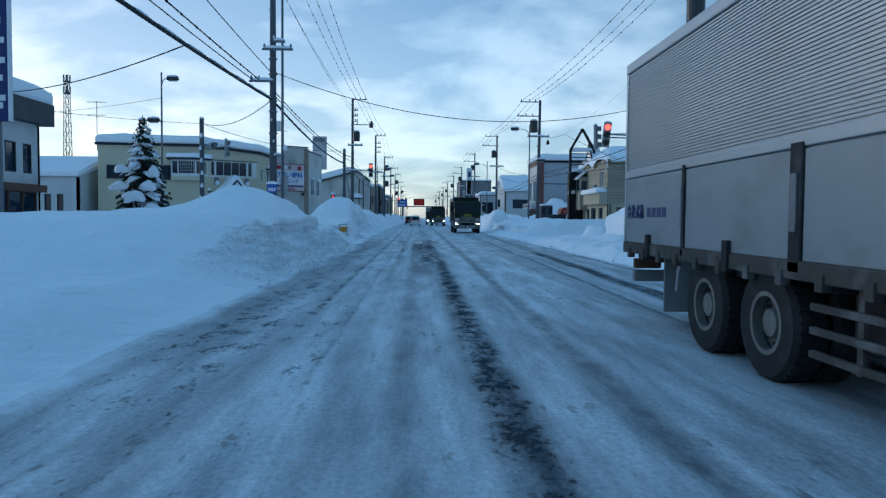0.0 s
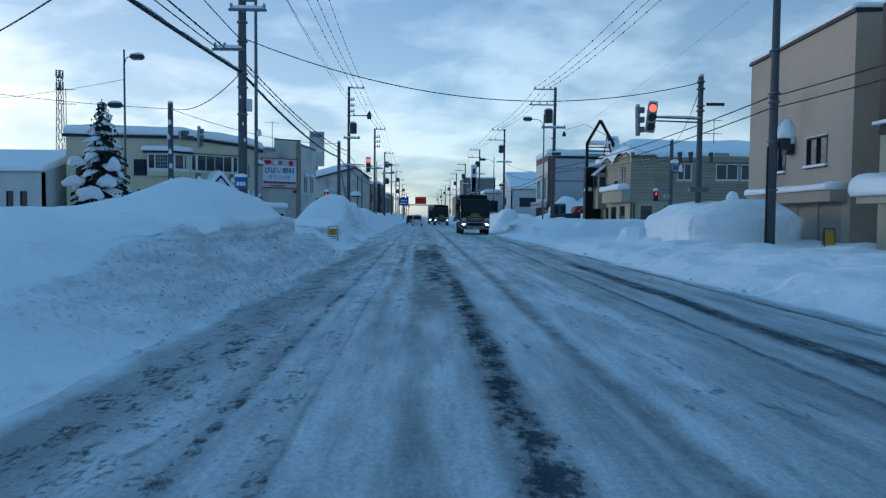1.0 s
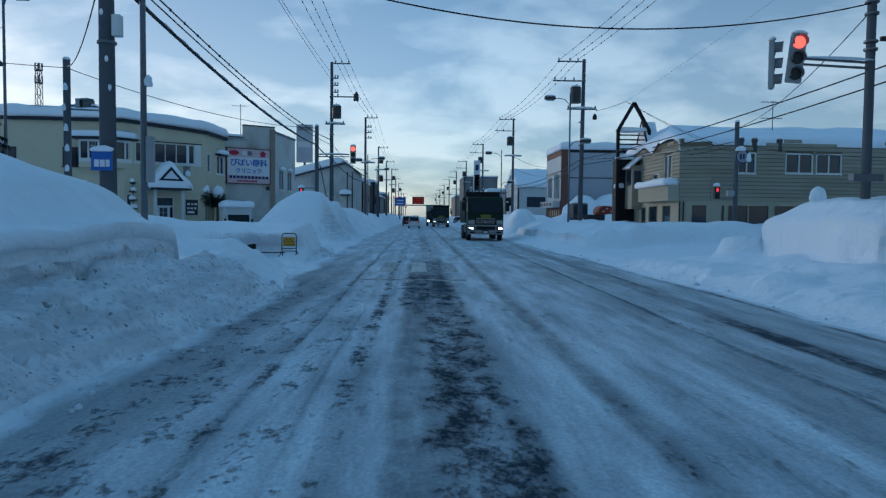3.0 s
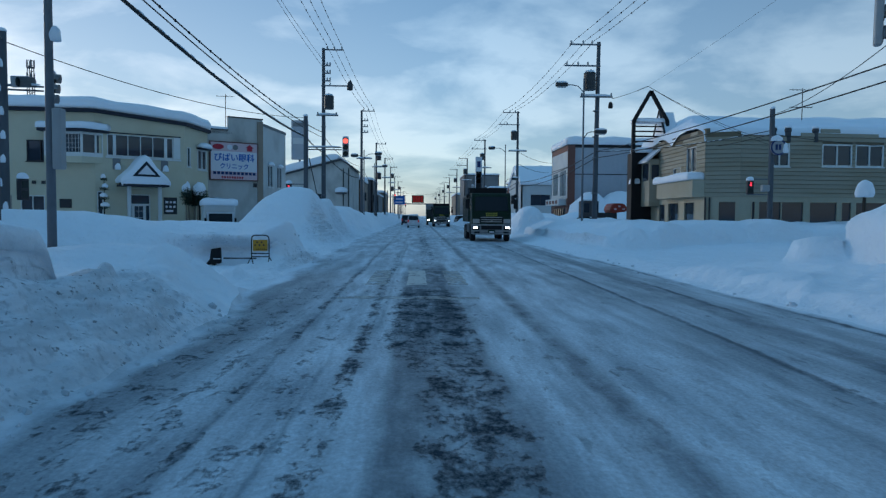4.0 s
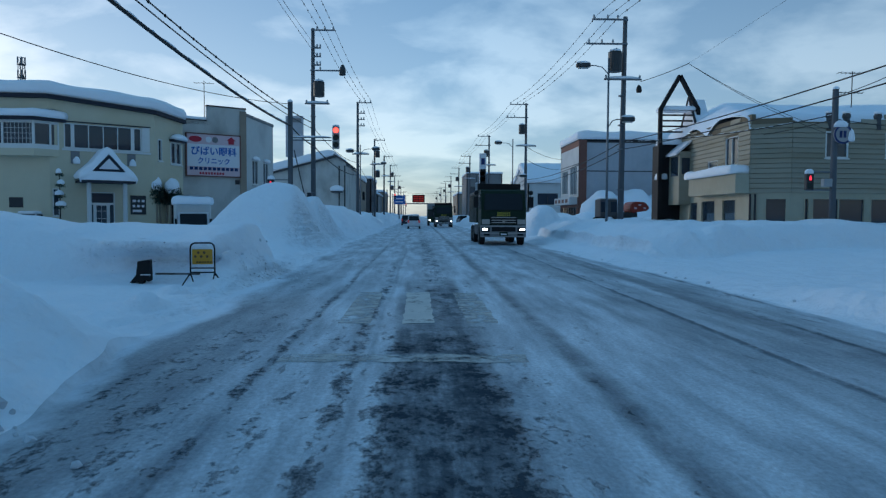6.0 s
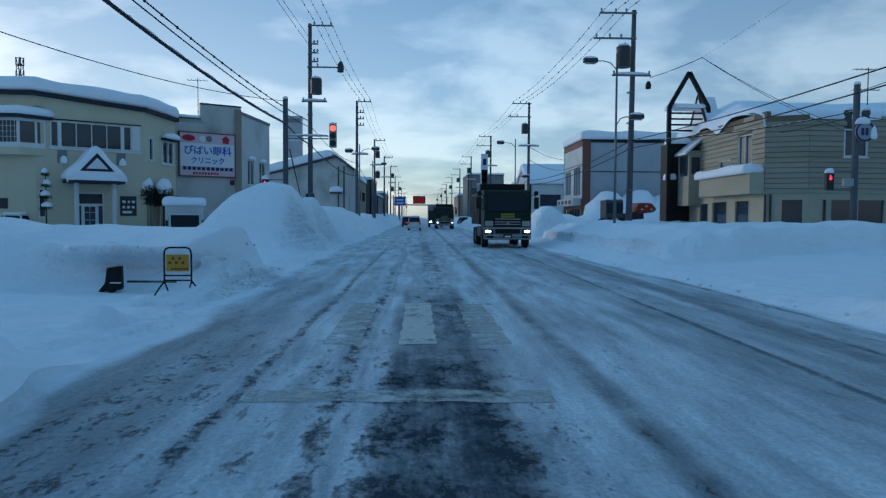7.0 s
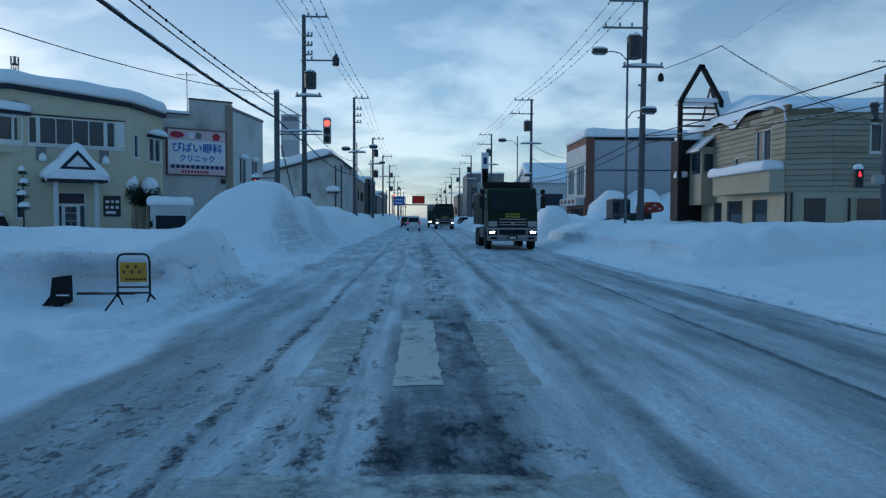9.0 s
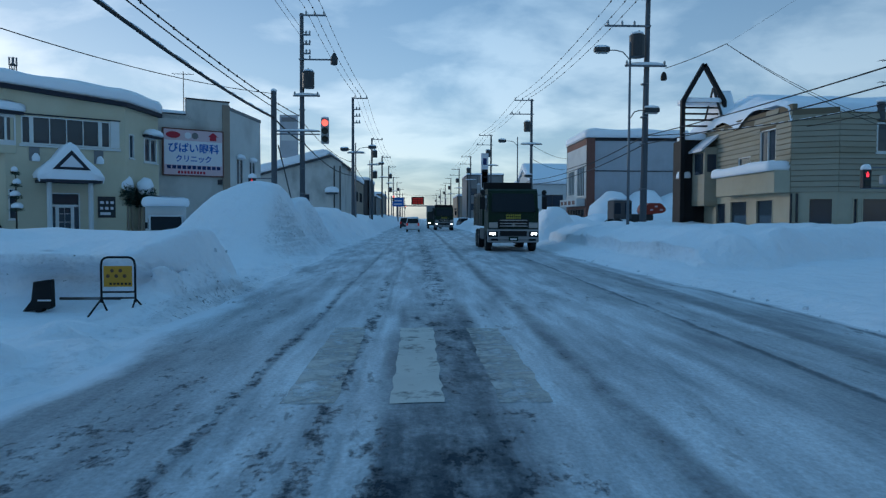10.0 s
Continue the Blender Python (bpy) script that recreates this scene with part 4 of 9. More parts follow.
def window(parent, p, q, a0, a1, z0, z1, panes=2, mat=None, bars=0, sill=True, deep=0.1, bar=0.055, name="window"):
    """A window in the opening of the wall p q: frame, panes, sill."""
    mat = mat or FRAME_WHITE
    o, u, n, _ = facade_frame(p, q)
    bm = BM()
    f = bar
    w = (a1 - a0) / panes
    edges = [a0, a0 + f]
    for k in range(1, panes):
        edges += [a0 + w * k - f * 0.45, a0 + w * k + f * 0.45]
    edges += [a1 - f, a1]
    for k, (e0, e1) in enumerate(zip(edges, edges[1:])):
        if k % 2 == 0:
            quad_block(bm, o, u, n, e0, e1, z0, z1, -deep, 0.025)
        else:
            quad_block(bm, o, u, n, e0, e1, z0, z0 + f, -deep, 0.025)
            quad_block(bm, o, u, n, e0, e1, z1 - f, z1, -deep, 0.025)
    bmesh.ops.remove_doubles(bm, verts=bm.verts, dist=0.0005)
    lattice = BM()
    for k in range(1, bars + 1):
        zz = z0 + (z1 - z0) * k / (bars + 1)
        quad_block(lattice, o, u, n, a0 + f, a1 - f, zz - 0.012, zz + 0.012, -deep * 0.7, -deep * 0.45)
        for j in range(panes):
            aa = a0 + w * (j + 0.5)
            quad_block(lattice, o, u, n, aa - 0.012, aa + 0.012, z0 + f, z1 - f, -deep * 0.72, -deep * 0.46)
    frame_ob = part(name, bm, mat, parent)
    if bars:
        part("lattice", lattice, mat, frame_ob)
    else:
        lattice.free()
    for k in range(panes):
        bm = BM()
        quad_block(bm, o, u, n, a0 + w * k + f * 0.4, a0 + w * (k + 1) - f * 0.4, z0 + f * 0.5, z1 - f * 0.5, -deep * 0.8, -deep * 0.8 + 0.012)
        part("pane", bm, GLASS, frame_ob)
    if sill:
        bm = BM()
        quad_block(bm, o, u, n, a0 - 0.05, a1 + 0.05, z0 - 0.06, z0, -0.02, 0.09)
        part("sill", bm, mat, frame_ob)
    return frame_ob


def strip(parent, p, q, a0, a1, z0, z1, d0, d1, mat, name, label=""):
    o, u, n, _ = facade_frame(p, q)
    return part(name, quad_block(BM(), o, u, n, a0, a1, z0, z1, d0, d1), mat, parent, label)


def snow_slab(outline, z0, thick, over=0.15, seed=0.0, tilt=None, inset=1.4, gap=0.45):
    """A rounded layer of snow on an outline of (x, y) corners; tilt(x, y) adds height."""
    pts = []
    for i in range(len(outline)):
        a, b = Vector(outline[i]), Vector(outline[(i + 1) % len(outline)])
        k = max(1, int((b - a).length / gap))
        pts += [a.lerp(b, j / k) for j in range(k)]
    area = sum(a.x * b.y - b.x * a.y for a, b in zip(pts, pts[1:] + pts[:1]))
    sgn = 1 if area > 0 else -1
    n = len(pts)
    nrm = []
    for i in range(n):
        d = (pts[(i + 2) % n] - pts[i - 2]).normalized()
        nrm.append(Vector((d.y, -d.x)) * sgn)
    prof = [(-0.1, 0.0), (over * 0.6, -0.02), (over, 0.25), (over * 0.9, 0.55), (over * 0.3, 0.82), (-inset * 0.3, 0.98), (-inset, 1.05)]
    bm = BM()
    rings = []
    for off, h in prof:
        row = []
        for i, (c, d) in enumerate(zip(pts, nrm)):
            g = float(lumps(np.array([c.x * 1.0]), np.array([c.y * 1.0]), 1.6, seed + 1)[0])
            o = off * (1 + 0.45 * g) if off > 0 else off
            x, y = c.x + d.x * o, c.y + d.y * o
            t = thick * (1 + 0.16 * g)
            row.append(bm.verts.new((x, y, z0 + h * t + (tilt(c.x, c.y) if tilt else 0))))
        rings.append(row)
    for a, b in zip(rings, rings[1:]):
        for i in range(n):
            j = (i + 1) % n
            bm.faces.new((a[i], a[j], b[j], b[i]))
    bm.faces.new(rings[-1])
    bm.faces.new(list(reversed(rings[0])))
    return bm


def snow_lump(bm, x, y, z, sx, sy, sz, seed=0):
    """A rounded lump of snow resting at z."""
    r = bmesh.ops.create_icosphere(bm, subdivisions=3, radius=1.0)
    for v in r["verts"]:
        c = v.co.copy()
        k = 1 + 0.16 * noise.noise(c * 1.7 + Vector((seed * 3.1, seed, 0)))
        zz = c.z * k
        v.co = Vector((x + c.x * k * sx, y + c.y * k * sy, z + (zz + 0.35) * sz if zz > -0.35 else z))
    return bm


def roof_slab(parent, outline, z0, z1, mat, over=0.2, name="roof"):
    bm = BM()
    cx, cy = sum(p[0] for p in outline) / len(outline), sum(p[1] for p in outline) / len(outline)
    out = [Vector((x, y)) + (Vector((x, y)) - Vector((cx, cy))).normalized() * over * 1.3 for x, y in outline]
    prism(bm, [tuple(p) for p in out], "z", z0, z1)
    return part(name, bm, mat, parent)


def walls_round(parent, outline, z0, z1, mat, skip=()):
    """Plain walls round an outline (corners in order, outside on the right), but for the ones in skip."""
    for i in range(len(outline)):
        if i not in skip:
            wall(parent, outline[i], outline[(i + 1) % len(outline)], z0, z1, mat)


# --- yellow two-storey shop building at the corner
def yellow_building():
    b = thing("yellow_building", "pale yellow two-storey building with thick snow on its roof", "building", (0.42, 0, 0))
    P = [(-29.7, 66.0), (-20.5, 66.9), (-16.05, 70.1), (-15.45, 73.3), (-17.6, 75.6), (-29.7, 84.0)]
    top = 7.2
    # long wall
    p, q = P[0], P[1]
    L = facade_frame(p, q)[3]
    ops = [(0.75, 2.4, 4.75, 5.95), (5.3, 6.9, 4.7, 6.0), (1.6, 4.4, 0.3, 2.6), (4.9, 6.3, 0.9, 2.6)]
    wall(b, p, q, 0, top, YELLOW_WALL, ops)
    window(b, p, q, *ops[0], panes=2, mat=FRAME_DARK)
    window(b, p, q, *ops[1], panes=2, mat=FRAME_DARK)
    strip(b, p, q, 1.6, 4.4, 0.3, 2.6, -0.18, -0.1, SHUTTER, "shutter", "grey steel shutter")
    window(b, p, q, *ops[3], panes=2)
    strip(b, p, q, 7.15, 7.85, 1.85, 2.4, 0.0, 0.04, FRAME_DARK, "small_window", "small dark window")
    for a in (5.6, 6.15):
        strip(b, p, q, a, a + 0.2, 3.3, 3.5, 0.0, 0.12, FRAME_DARK, "vent_hood")
    # bent front with the long band of windows
    p, q = P[1], P[2]
    o, u, n, L = facade_frame(p, q)
    ops = [(0.7, 4.75, 5.15, 6.5), (1.85, 3.25, 0.0, 2.75), (4.1, 4.95, 1.5, 2.6), (0.1, 0.45, 1.4, 2.9)]
    wall(b, p, q, 0, top, YELLOW_WALL, ops)
    window(b, p, q, 0.7, 1.1, 5.15, 6.5, panes=1)
    window(b, p, q, 1.18, 4.22, 5.15, 6.5, panes=4, bar=0.045)
    window(b, p, q, 4.3, 4.75, 5.15, 6.5, panes=1)
    for a in (1.1, 4.22):
        strip(b, p, q, a, a + 0.08, 5.15, 6.5, -0.2, 0.02, FRAME_WHITE, "mullion")
    strip(b, p, q, 4.77, 5.2, 5.15, 6.55, 0.0, 0.05, FRAME_WHITE, "wall_panel", "white wall panel beside the windows")
    strip(b, p, q, 0.6, 5.25, 5.0, 5.12, 0.0, 0.09, FRAME_WHITE, "ledge")
    strip(b, p, q, 0.6, 5.25, 6.56, 6.62, 0.0, 0.06, ROOF_EDGE, "head_trim")
    # bay window on the bend
    bay = part("bay_window", BM(), FRAME_WHITE, b)
    bay_pts = [(-23.25, 66.62), (-23.15, 66.05), (-20.95, 66.15), (-20.1, 67.15)]
    for k in range(3):
        c, d = bay_pts[k], bay_pts[k + 1]
        oo, uu, nn, ll = facade_frame(c, d)
        bm = BM()
        for s in ((0, ll, 5.0, 5.25), (0, ll, 6.35, 6.5), (0, 0.08, 5.25, 6.35), (ll - 0.08, ll, 5.25, 6.35)):
            quad_block(bm, oo, uu, nn, *s, -0.12, 0)
        if k == 1:
            for t in (0.28,):
                quad_block(bm, oo, uu, nn, ll * t - 0.05, ll * t + 0.05, 5.25, 6.35, -0.12, 0)
            for t in range(1, 8):
                quad_block(bm, oo, uu, nn, ll * 0.3 + ll * 0.7 * t / 8 - 0.01, ll * 0.3 + ll * 0.7 * t / 8 + 0.01, 5.25, 6.35, -0.06, -0.04)
            for t in range(1, 4):
                quad_block(bm, oo, uu, nn, ll * 0.3, ll - 0.08, 5.25 + 1.1 * t / 4 - 0.01, 5.25 + 1.1 * t / 4 + 0.01, -0.06, -0.04)
        if k == 2:
            quad_block(bm, oo, uu, nn, ll * 0.62, ll * 0.7, 5.25, 6.35, -0.12, 0)
        part("bay_frame", bm, FRAME_WHITE, bay)
        bm = BM()
        quad_block(bm, oo, uu, nn, 0.04, ll - 0.04, 5.2, 6.4, -0.1, -0.085)
        part("pane", bm, GLASS, bay)
    bm = BM()
    prism(bm, bay_pts, "z", 4.62, 5.0)
    part("bay_base", bm, YELLOW_WALL, bay)
    bm = BM()
    prism(bm, [(-23.5, 66.6), (-23.45, 65.8), (-20.8, 65.9), (-19.8, 67.35)], "z", 6.5, 6.68)
    part("bay_roof", bm, ROOF_EDGE, bay)
    part("bay_snow", snow_slab([(-23.5, 66.6), (-23.45, 65.8), (-20.8, 65.9), (-19.8, 67.35)], 6.68, 0.42, 0.1, 2, inset=0.4, gap=0.3), ROOF_SNOW, bay, smooth=True)
    # entrance with gabled canopy
    window(b, p, q, 2.18, 2.92, 0.02, 2.1, panes=1, bars=4, sill=False, name="entrance_door", bar=0.1)
    window(b, p, q, 1.85, 2.18, 0.02, 2.1, panes=1, sill=False, name="side_light")
    window(b, p, q, 2.92, 3.25, 0.02, 2.1, panes=1, sill=False, name="side_light")
    window(b, p, q, 1.85, 3.25, 2.1, 2.75, panes=1, sill=False, name="transom")
    c0, c1 = 1.4, 3.85
    ap = (c0 + c1) / 2
    canopy = part("canopy", BM(), ROOF_EDGE, b)

    def at(a, d, z):
        v = o + u * a + n * d
        return (v.x, v.y, z)

    for d0, d1, w, zb, zt, mat_, nm in ((0.0, 1.35, 0.0, 3.34, 4.9, ROOF_EDGE, "gable"), (1.40, 1.62, 0.38, 3.84, 4.80, ROOF_EDGE, "gable_trim"), (1.62, 1.64, 0.70, 3.97, 4.55, SIGN_WHITE, "gable_panel")):
        bm = BM()
        tri = [(c0 + w, zb), (c1 - w, zb), (ap, zt)] if w else [(c0, zb), (c1, zb), (c1, zb + 0.15), (ap, zt), (c0, zb + 0.15)]
        lo = [bm.verts.new(at(a, d0, z)) for a, z in tri]
        hi = [bm.verts.new(at(a, d1, z)) for a, z in tri]
        bm.faces.new(lo), bm.faces.new(hi[::-1])
        for i in range(len(tri)):
            j = (i + 1) % len(tri)
            bm.faces.new((lo[i], lo[j], hi[j], hi[i]))
        part(nm, bm, mat_, canopy)
    bm = BM()
    rows = []
    for d in (-0.02, 0.4, 0.9, 1.3, 1.5, 1.56):
        drop = 0.0 if d < 1.4 else (0.08 if d < 1.53 else 0.22)
        prof = [(c0 - 0.2, 3.44), (c0 - 0.27, 3.62), (c0 - 0.1, 3.88), (c0 + 0.5, 4.42), (ap - 0.25, 5.08), (ap, 5.22), (ap + 0.25, 5.08), (c1 - 0.5, 4.42), (c1 + 0.1, 3.88), (c1 + 0.27, 3.62), (c1 + 0.2, 3.44)]
        rows.append([bm.verts.new(at(a, d, z - drop)) for a, z in prof])
    for r0, r1 in zip(rows, rows[1:]):
        for i in range(len(r0) - 1):
            bm.faces.new((r0[i], r0[i + 1], r1[i + 1], r1[i]))
    # snow front, closed round the small dark triangle
    tri_ = [(c0 + 0.38, 3.84), (ap, 4.80), (c1 - 0.38, 3.84)]
    mid_z = 4.12

    def on_triangle(a, z):
        best = 9.0
        for (a0, z0), (a1, z1) in zip(tri_, tri_[1:] + tri_[:1]):
            da, dz, ea, ez = a - ap, z - mid_z, a1 - a0, z1 - z0
            det = da * ez - dz * ea
            if abs(det) < 1e-9:
                continue
            t_ = ((a0 - ap) * ez - (z0 - mid_z) * ea) / det
            s_ = ((a0 - ap) * dz - (z0 - mid_z) * da) / det
            if t_ > 0 and -1e-6 <= s_ <= 1 + 1e-6:
                best = min(best, t_)
        return ap + (a - ap) * best, mid_z + (z - mid_z) * best

    outer = list(rows[-1]) + [bm.verts.new(at(a, 1.56, 3.36)) for a in (c1 - 0.1, c1 - 0.7, ap, c0 + 0.7, c0 + 0.1)]
    flat = [(a, z - 0.22) for a, z in prof] + [(a, 3.36) for a in (c1 - 0.1, c1 - 0.7, ap, c0 + 0.7, c0 + 0.1)]
    inner = [bm.verts.new(at(*((lambda r: (r[0], 1.6, r[1]))(on_triangle(a, z))))) for a, z in flat]
    for i in range(len(outer)):
        j = (i + 1) % len(outer)
        bm.faces.new((outer[i], outer[j], inner[j], inner[i]))
    part("canopy_snow", bm, ROOF_SNOW, canopy, smooth=True)
    for a in (c0 + 0.3, c1 - 0.3):
        bm = BM()
        rod(bm, at(a, 1.1, 0.0), at(a, 1.1, 3.36), 0.12, n=16)
        part("column", bm, WHITE_WALL, canopy, smooth=False)
    strip(canopy, p, q, c0 - 0.16, c1 + 0.16, 3.22, 3.345, 0.0, 1.6, ROOF_EDGE, "canopy_edge")
    strip(b, p, q, 4.1, 4.95, 1.5, 2.6, -0.02, 0.05, FRAME_DARK, "notice_board", "black notice board with pale writing")
    for r, widths in ((2.3, (0.18, 0.12, 0.16)), (2.0, (0.14, 0.16, 0.14)), (1.72, (0.5,))):
        a = 4.2
        for wdt in widths:
            strip(b, p, q, a, a + wdt, r - 0.08, r + 0.06, 0.052, 0.058, SIGN_WHITE, "notice_writing")
            a += wdt + 0.1
    for a in (1.02, 3.95):
        strip(b, p, q, a, a + 0.45, 4.3, 4.98, 0.005, 0.05, GREY_WALL, "lattice_vent", "small lattice vent")
        bm = BM()
        c = o + u * (a + 0.27) + n * 0.12
        snow_lump(bm, c.x, c.y, 4.28, 0.2, 0.12, 0.3, a)
        part("vent_snow", bm, ROOF_SNOW, b, smooth=True)
    window(b, p, q, 0.1, 0.45, 1.4, 2.9, panes=1)
    # short end towards the clinic
    p, q = P[2], P[3]
    o, u, n, L = facade_frame(p, q)
    ops = [(0.35, 0.8, 4.7, 6.0), (1.75, 3.05, 4.6, 6.0)]
    wall(b, p, q, 0, top, YELLOW_WALL, ops)
    window(b, p, q, *ops[0], panes=1)
    window(b, p, q, *ops[1], panes=2, bar=0.09)
    strip(b, p, q, 1.65, 3.15, 6.0, 6.12, 0.0, 0.35, ROOF_EDGE, "window_hood")
    bm = BM()
    c = o + u * 2.4 + n * 0.2
    snow_lump(bm, c.x, c.y, 6.1, 0.5, 0.8, 0.28, 4)
    part("window_snow", bm, ROOF_SNOW, b, smooth=True)
    for i in (3, 4, 5):
        wall(b, P[i], P[(i + 1) % 6], 0, top, YELLOW_WALL)
    rise = lambda x, y: float(np.interp(x, (-20.5, -16.05, -15.4), (0.55, 0.22, 0.05)))
    for i in range(6):
        (xa, ya), (xb, yb) = P[i], P[(i + 1) % 6]
        o_, u_, n_, L_ = facade_frame(P[i], P[(i + 1) % 6])
        bm = BM()
        vs = []
        for d in (0.0, -0.22):
            for (x_, y_, top_) in ((xa, ya, 0), (xb, yb, 0), (xb, yb, 1), (xa, ya, 1)):
                c = Vector((x_, y_, 0)) + n_ * d
                vs.append(bm.verts.new((c.x, c.y, top + (rise(x_, y_) if top_ else 0))))
        for f in ((0, 1, 2, 3), (7, 6, 5, 4), (0, 4, 5, 1), (1, 5, 6, 2), (2, 6, 7, 3), (3, 7, 4, 0)):
            bm.faces.new([vs[k] for k in f])
        part("parapet", bm, YELLOW_WALL, b)
    bm = BM()
    cx, cy = -22.0, 75.0
    ring_ = [Vector(p_) + (Vector(p_) - Vector((cx, cy))).normalized() * 0.28 for p_ in P]
    lo = [bm.verts.new((v.x, v.y, top + rise(v.x, v.y))) for v in ring_]
    hi = [bm.verts.new((v.x, v.y, top + rise(v.x, v.y) + 0.22)) for v in ring_]
    bm.faces.new(lo), bm.faces.new(hi[::-1])
    for i in range(6):
        j = (i + 1) % 6
        bm.faces.new((lo[i], lo[j], hi[j], hi[i]))
    part("roof", bm, ROOF_EDGE, b)
    part("roof_snow", snow_slab(P, top + 0.2, 0.85, 0.25, 3, tilt=rise), ROOF_SNOW, b, "deep rounded roof snow", smooth=True)
    return b


yellow_building()


def text_mesh(body, size, depth=0.006, spacing=1.0):
    cu = bpy.data.curves.new("text", "FONT")
    cu.offset = 0.022 * size
    cu.body, cu.size, cu.extrude, cu.align_x, cu.align_y, cu.space_character = body, size, depth, "CENTER", "CENTER", spacing
    ob = bpy.data.objects.new("text", cu)
    scene.collection.objects.link(ob)
    me = bpy.data.meshes.new_from_object(ob.evaluated_get(bpy.context.evaluated_depsgraph_get()))
    bpy.data.objects.remove(ob)
    return me


def lettering(body, size, mat, parent, m, width=None, name="lettering"):
    me = text_mesh(body, size)
    me.materials.append(mat)
    ob = new(name, me)
    ob.parent = parent
    xs = [v.co.x for v in me.vertices] or [0, 1]
    k = width / (max(xs) - min(xs)) if width else 1.0
    ob.matrix_world = m @ Matrix.Diagonal((k, 1, 1, 1))
    return ob


# --- grey clinic building with the big sign
def clinic_building():
    b = thing("clinic_building", "grey mortar clinic building with stepped parapet and snow", "building")
    p, q = (-16.5, 74.2), (-12.0, 77.2)
    o, u, n, L = facade_frame(p, q)
    wall(b, p, q, 0, 7.75, CLINIC_WALL)
    wall(b, (o + u * 2.75).xy, q, 7.75, 8.75, CLINIC_WALL, name="parapet")
    strip(b, p, q, 1.15, 2.75, 7.75, 7.83, -0.2, 0.05, FRAME_DARK, "coping")
    strip(b, p, q, 2.72, L + 0.04, 8.75, 8.84, -0.24, 0.05, FRAME_DARK, "coping")
    strip(b, p, q, L - 0.42, L + 0.03, 0, 8.6, -0.1, 0.06, TAN_WALL, "corner_pilaster", "darker corner strip")
    r, s = q, (-11.35, 83.2)
    o2, u2, n2, L2 = facade_frame(r, s)
    ops = [(1.2, 2.5, 3.7, 5.4), (3.6, 4.9, 3.7, 5.4)]
    wall(b, r, s, 0, 8.3, CLINIC_SIDE, ops)
    for w in ops:
        window(b, r, s, *w, panes=2)
        bm = BM()
        c = o2 + u2 * (w[0] + w[1]) / 2 + n2 * 0.1
        snow_lump(bm, c.x, c.y, 5.42, 0.25, 0.7, 0.2, w[0])
        part("window_snow", bm, ROOF_SNOW, b, smooth=True)
    strip(b, r, s, -0.02, L2, 8.3, 8.5, -0.22, 0.06, GREY_WALL, "coping")
    wall(b, s, (-16.5, 86.5), 0, 8.3, CLINIC_SIDE)
    wall(b, (-16.5, 86.5), p, 0, 7.75, CLINIC_SIDE)
    P = [p, (o + u * 3.1).xy, (o + u * 3.1 - n * 2).xy, s, (-16.5, 86.5)]
    bm = BM()
    prism(bm, [tuple(v) for v in P], "z", 7.5, 7.7)
    part("roof", bm, GREY_WALL, b)
    part("roof_snow", snow_slab([(o + u * 0.2 - n * 0.1).xy, (o + u * 3.0 - n * 0.1).xy, (-13.6, 84), (-16.4, 85)], 7.72, 0.35, 0.05, 6, inset=0.6), ROOF_SNOW, b, smooth=True)
    # pipe, vent and damp stains have shapes of their own
    strip(b, p, q, 4.65, 4.92, 3.6, 3.9, 0.0, 0.1, FRAME_DARK, "vent")
    # sign board
    a0, a1, z0, z1 = 1.38, 4.92, 4.12, 6.85
    sg = part("sign_board", quad_block(BM(), o, u, n, a0, a1, z0, z1, 0.01, 0.16), SIGN_PINK, b, "white and pink clinic sign board with blue letters")
    bm = BM()
    for k in ((a0 - 0.07, a1 + 0.07, z0 - 0.07, z0), (a0 - 0.07, a1 + 0.07, z1, z1 + 0.07), (a0 - 0.07, a0, z0, z1), (a1, a1 + 0.07, z0, z1)):
        quad_block(bm, o, u, n, *k, 0.0, 0.19)
    part("sign_frame", bm, BRICK_RED, sg)
    strip(sg, p, q, a0 + 0.02, a1 - 0.02, 4.72, 6.2, 0.161, 0.165, SIGN_WHITE, "sign_field")
    turn = math.degrees(math.atan2(u.y, u.x))
    mid = (a0 + a1) / 2

    def on(a, z, d=0.172):
        c = o + u * a + n * d
        return pose(c.x, c.y, z, 90, 0, turn)

    lettering("びばい眼科", 0.62, SIGN_BLUE, sg, on(mid, 5.72), 3.05)
    lettering("クリニック", 0.46, SIGN_BLUE, sg, on(mid, 5.08), 2.15)
    for k in range(11):
        strip(sg, p, q, a0 + 0.17 + 0.3 * k, a0 + 0.40 + 0.3 * k, 4.48, 4.69, 0.162, 0.168, SIGN_NAVY, "writing_bar")
    for k in range(9):
        strip(sg, p, q, a0 + 0.8 + 0.19 * k, a0 + 0.93 + 0.19 * k, 4.2, 4.36, 0.162, 0.168, SIGN_RED, "writing_bar")
    for k, (a, mat_, rx, rz) in enumerate(((a0 + 0.55, SIGN_RED, 0.42, 0.2), (a0 + 1.42, SIGN_WHITE, 0.2, 0.2), (a0 + 1.85, GREY_WALL, 0.2, 0.2))):
        bm = BM()
        vs = [bm.verts.new(on(a, 6.52) @ Vector((rx * math.cos(t * math.pi / 10), rz * math.sin(t * math.pi / 10), 0))) for t in range(20)]
        f = bmesh.ops.extrude_face_region(bm, geom=[bm.faces.new(vs)])
        bmesh.ops.translate(bm, vec=n * 0.01, verts=[v for v in f["geom"] if isinstance(v, bmesh.types.BMVert)])
        part("emblem", bm, mat_, sg)
    bm = BM()
    m = on(a0 + 2.95, 6.52)
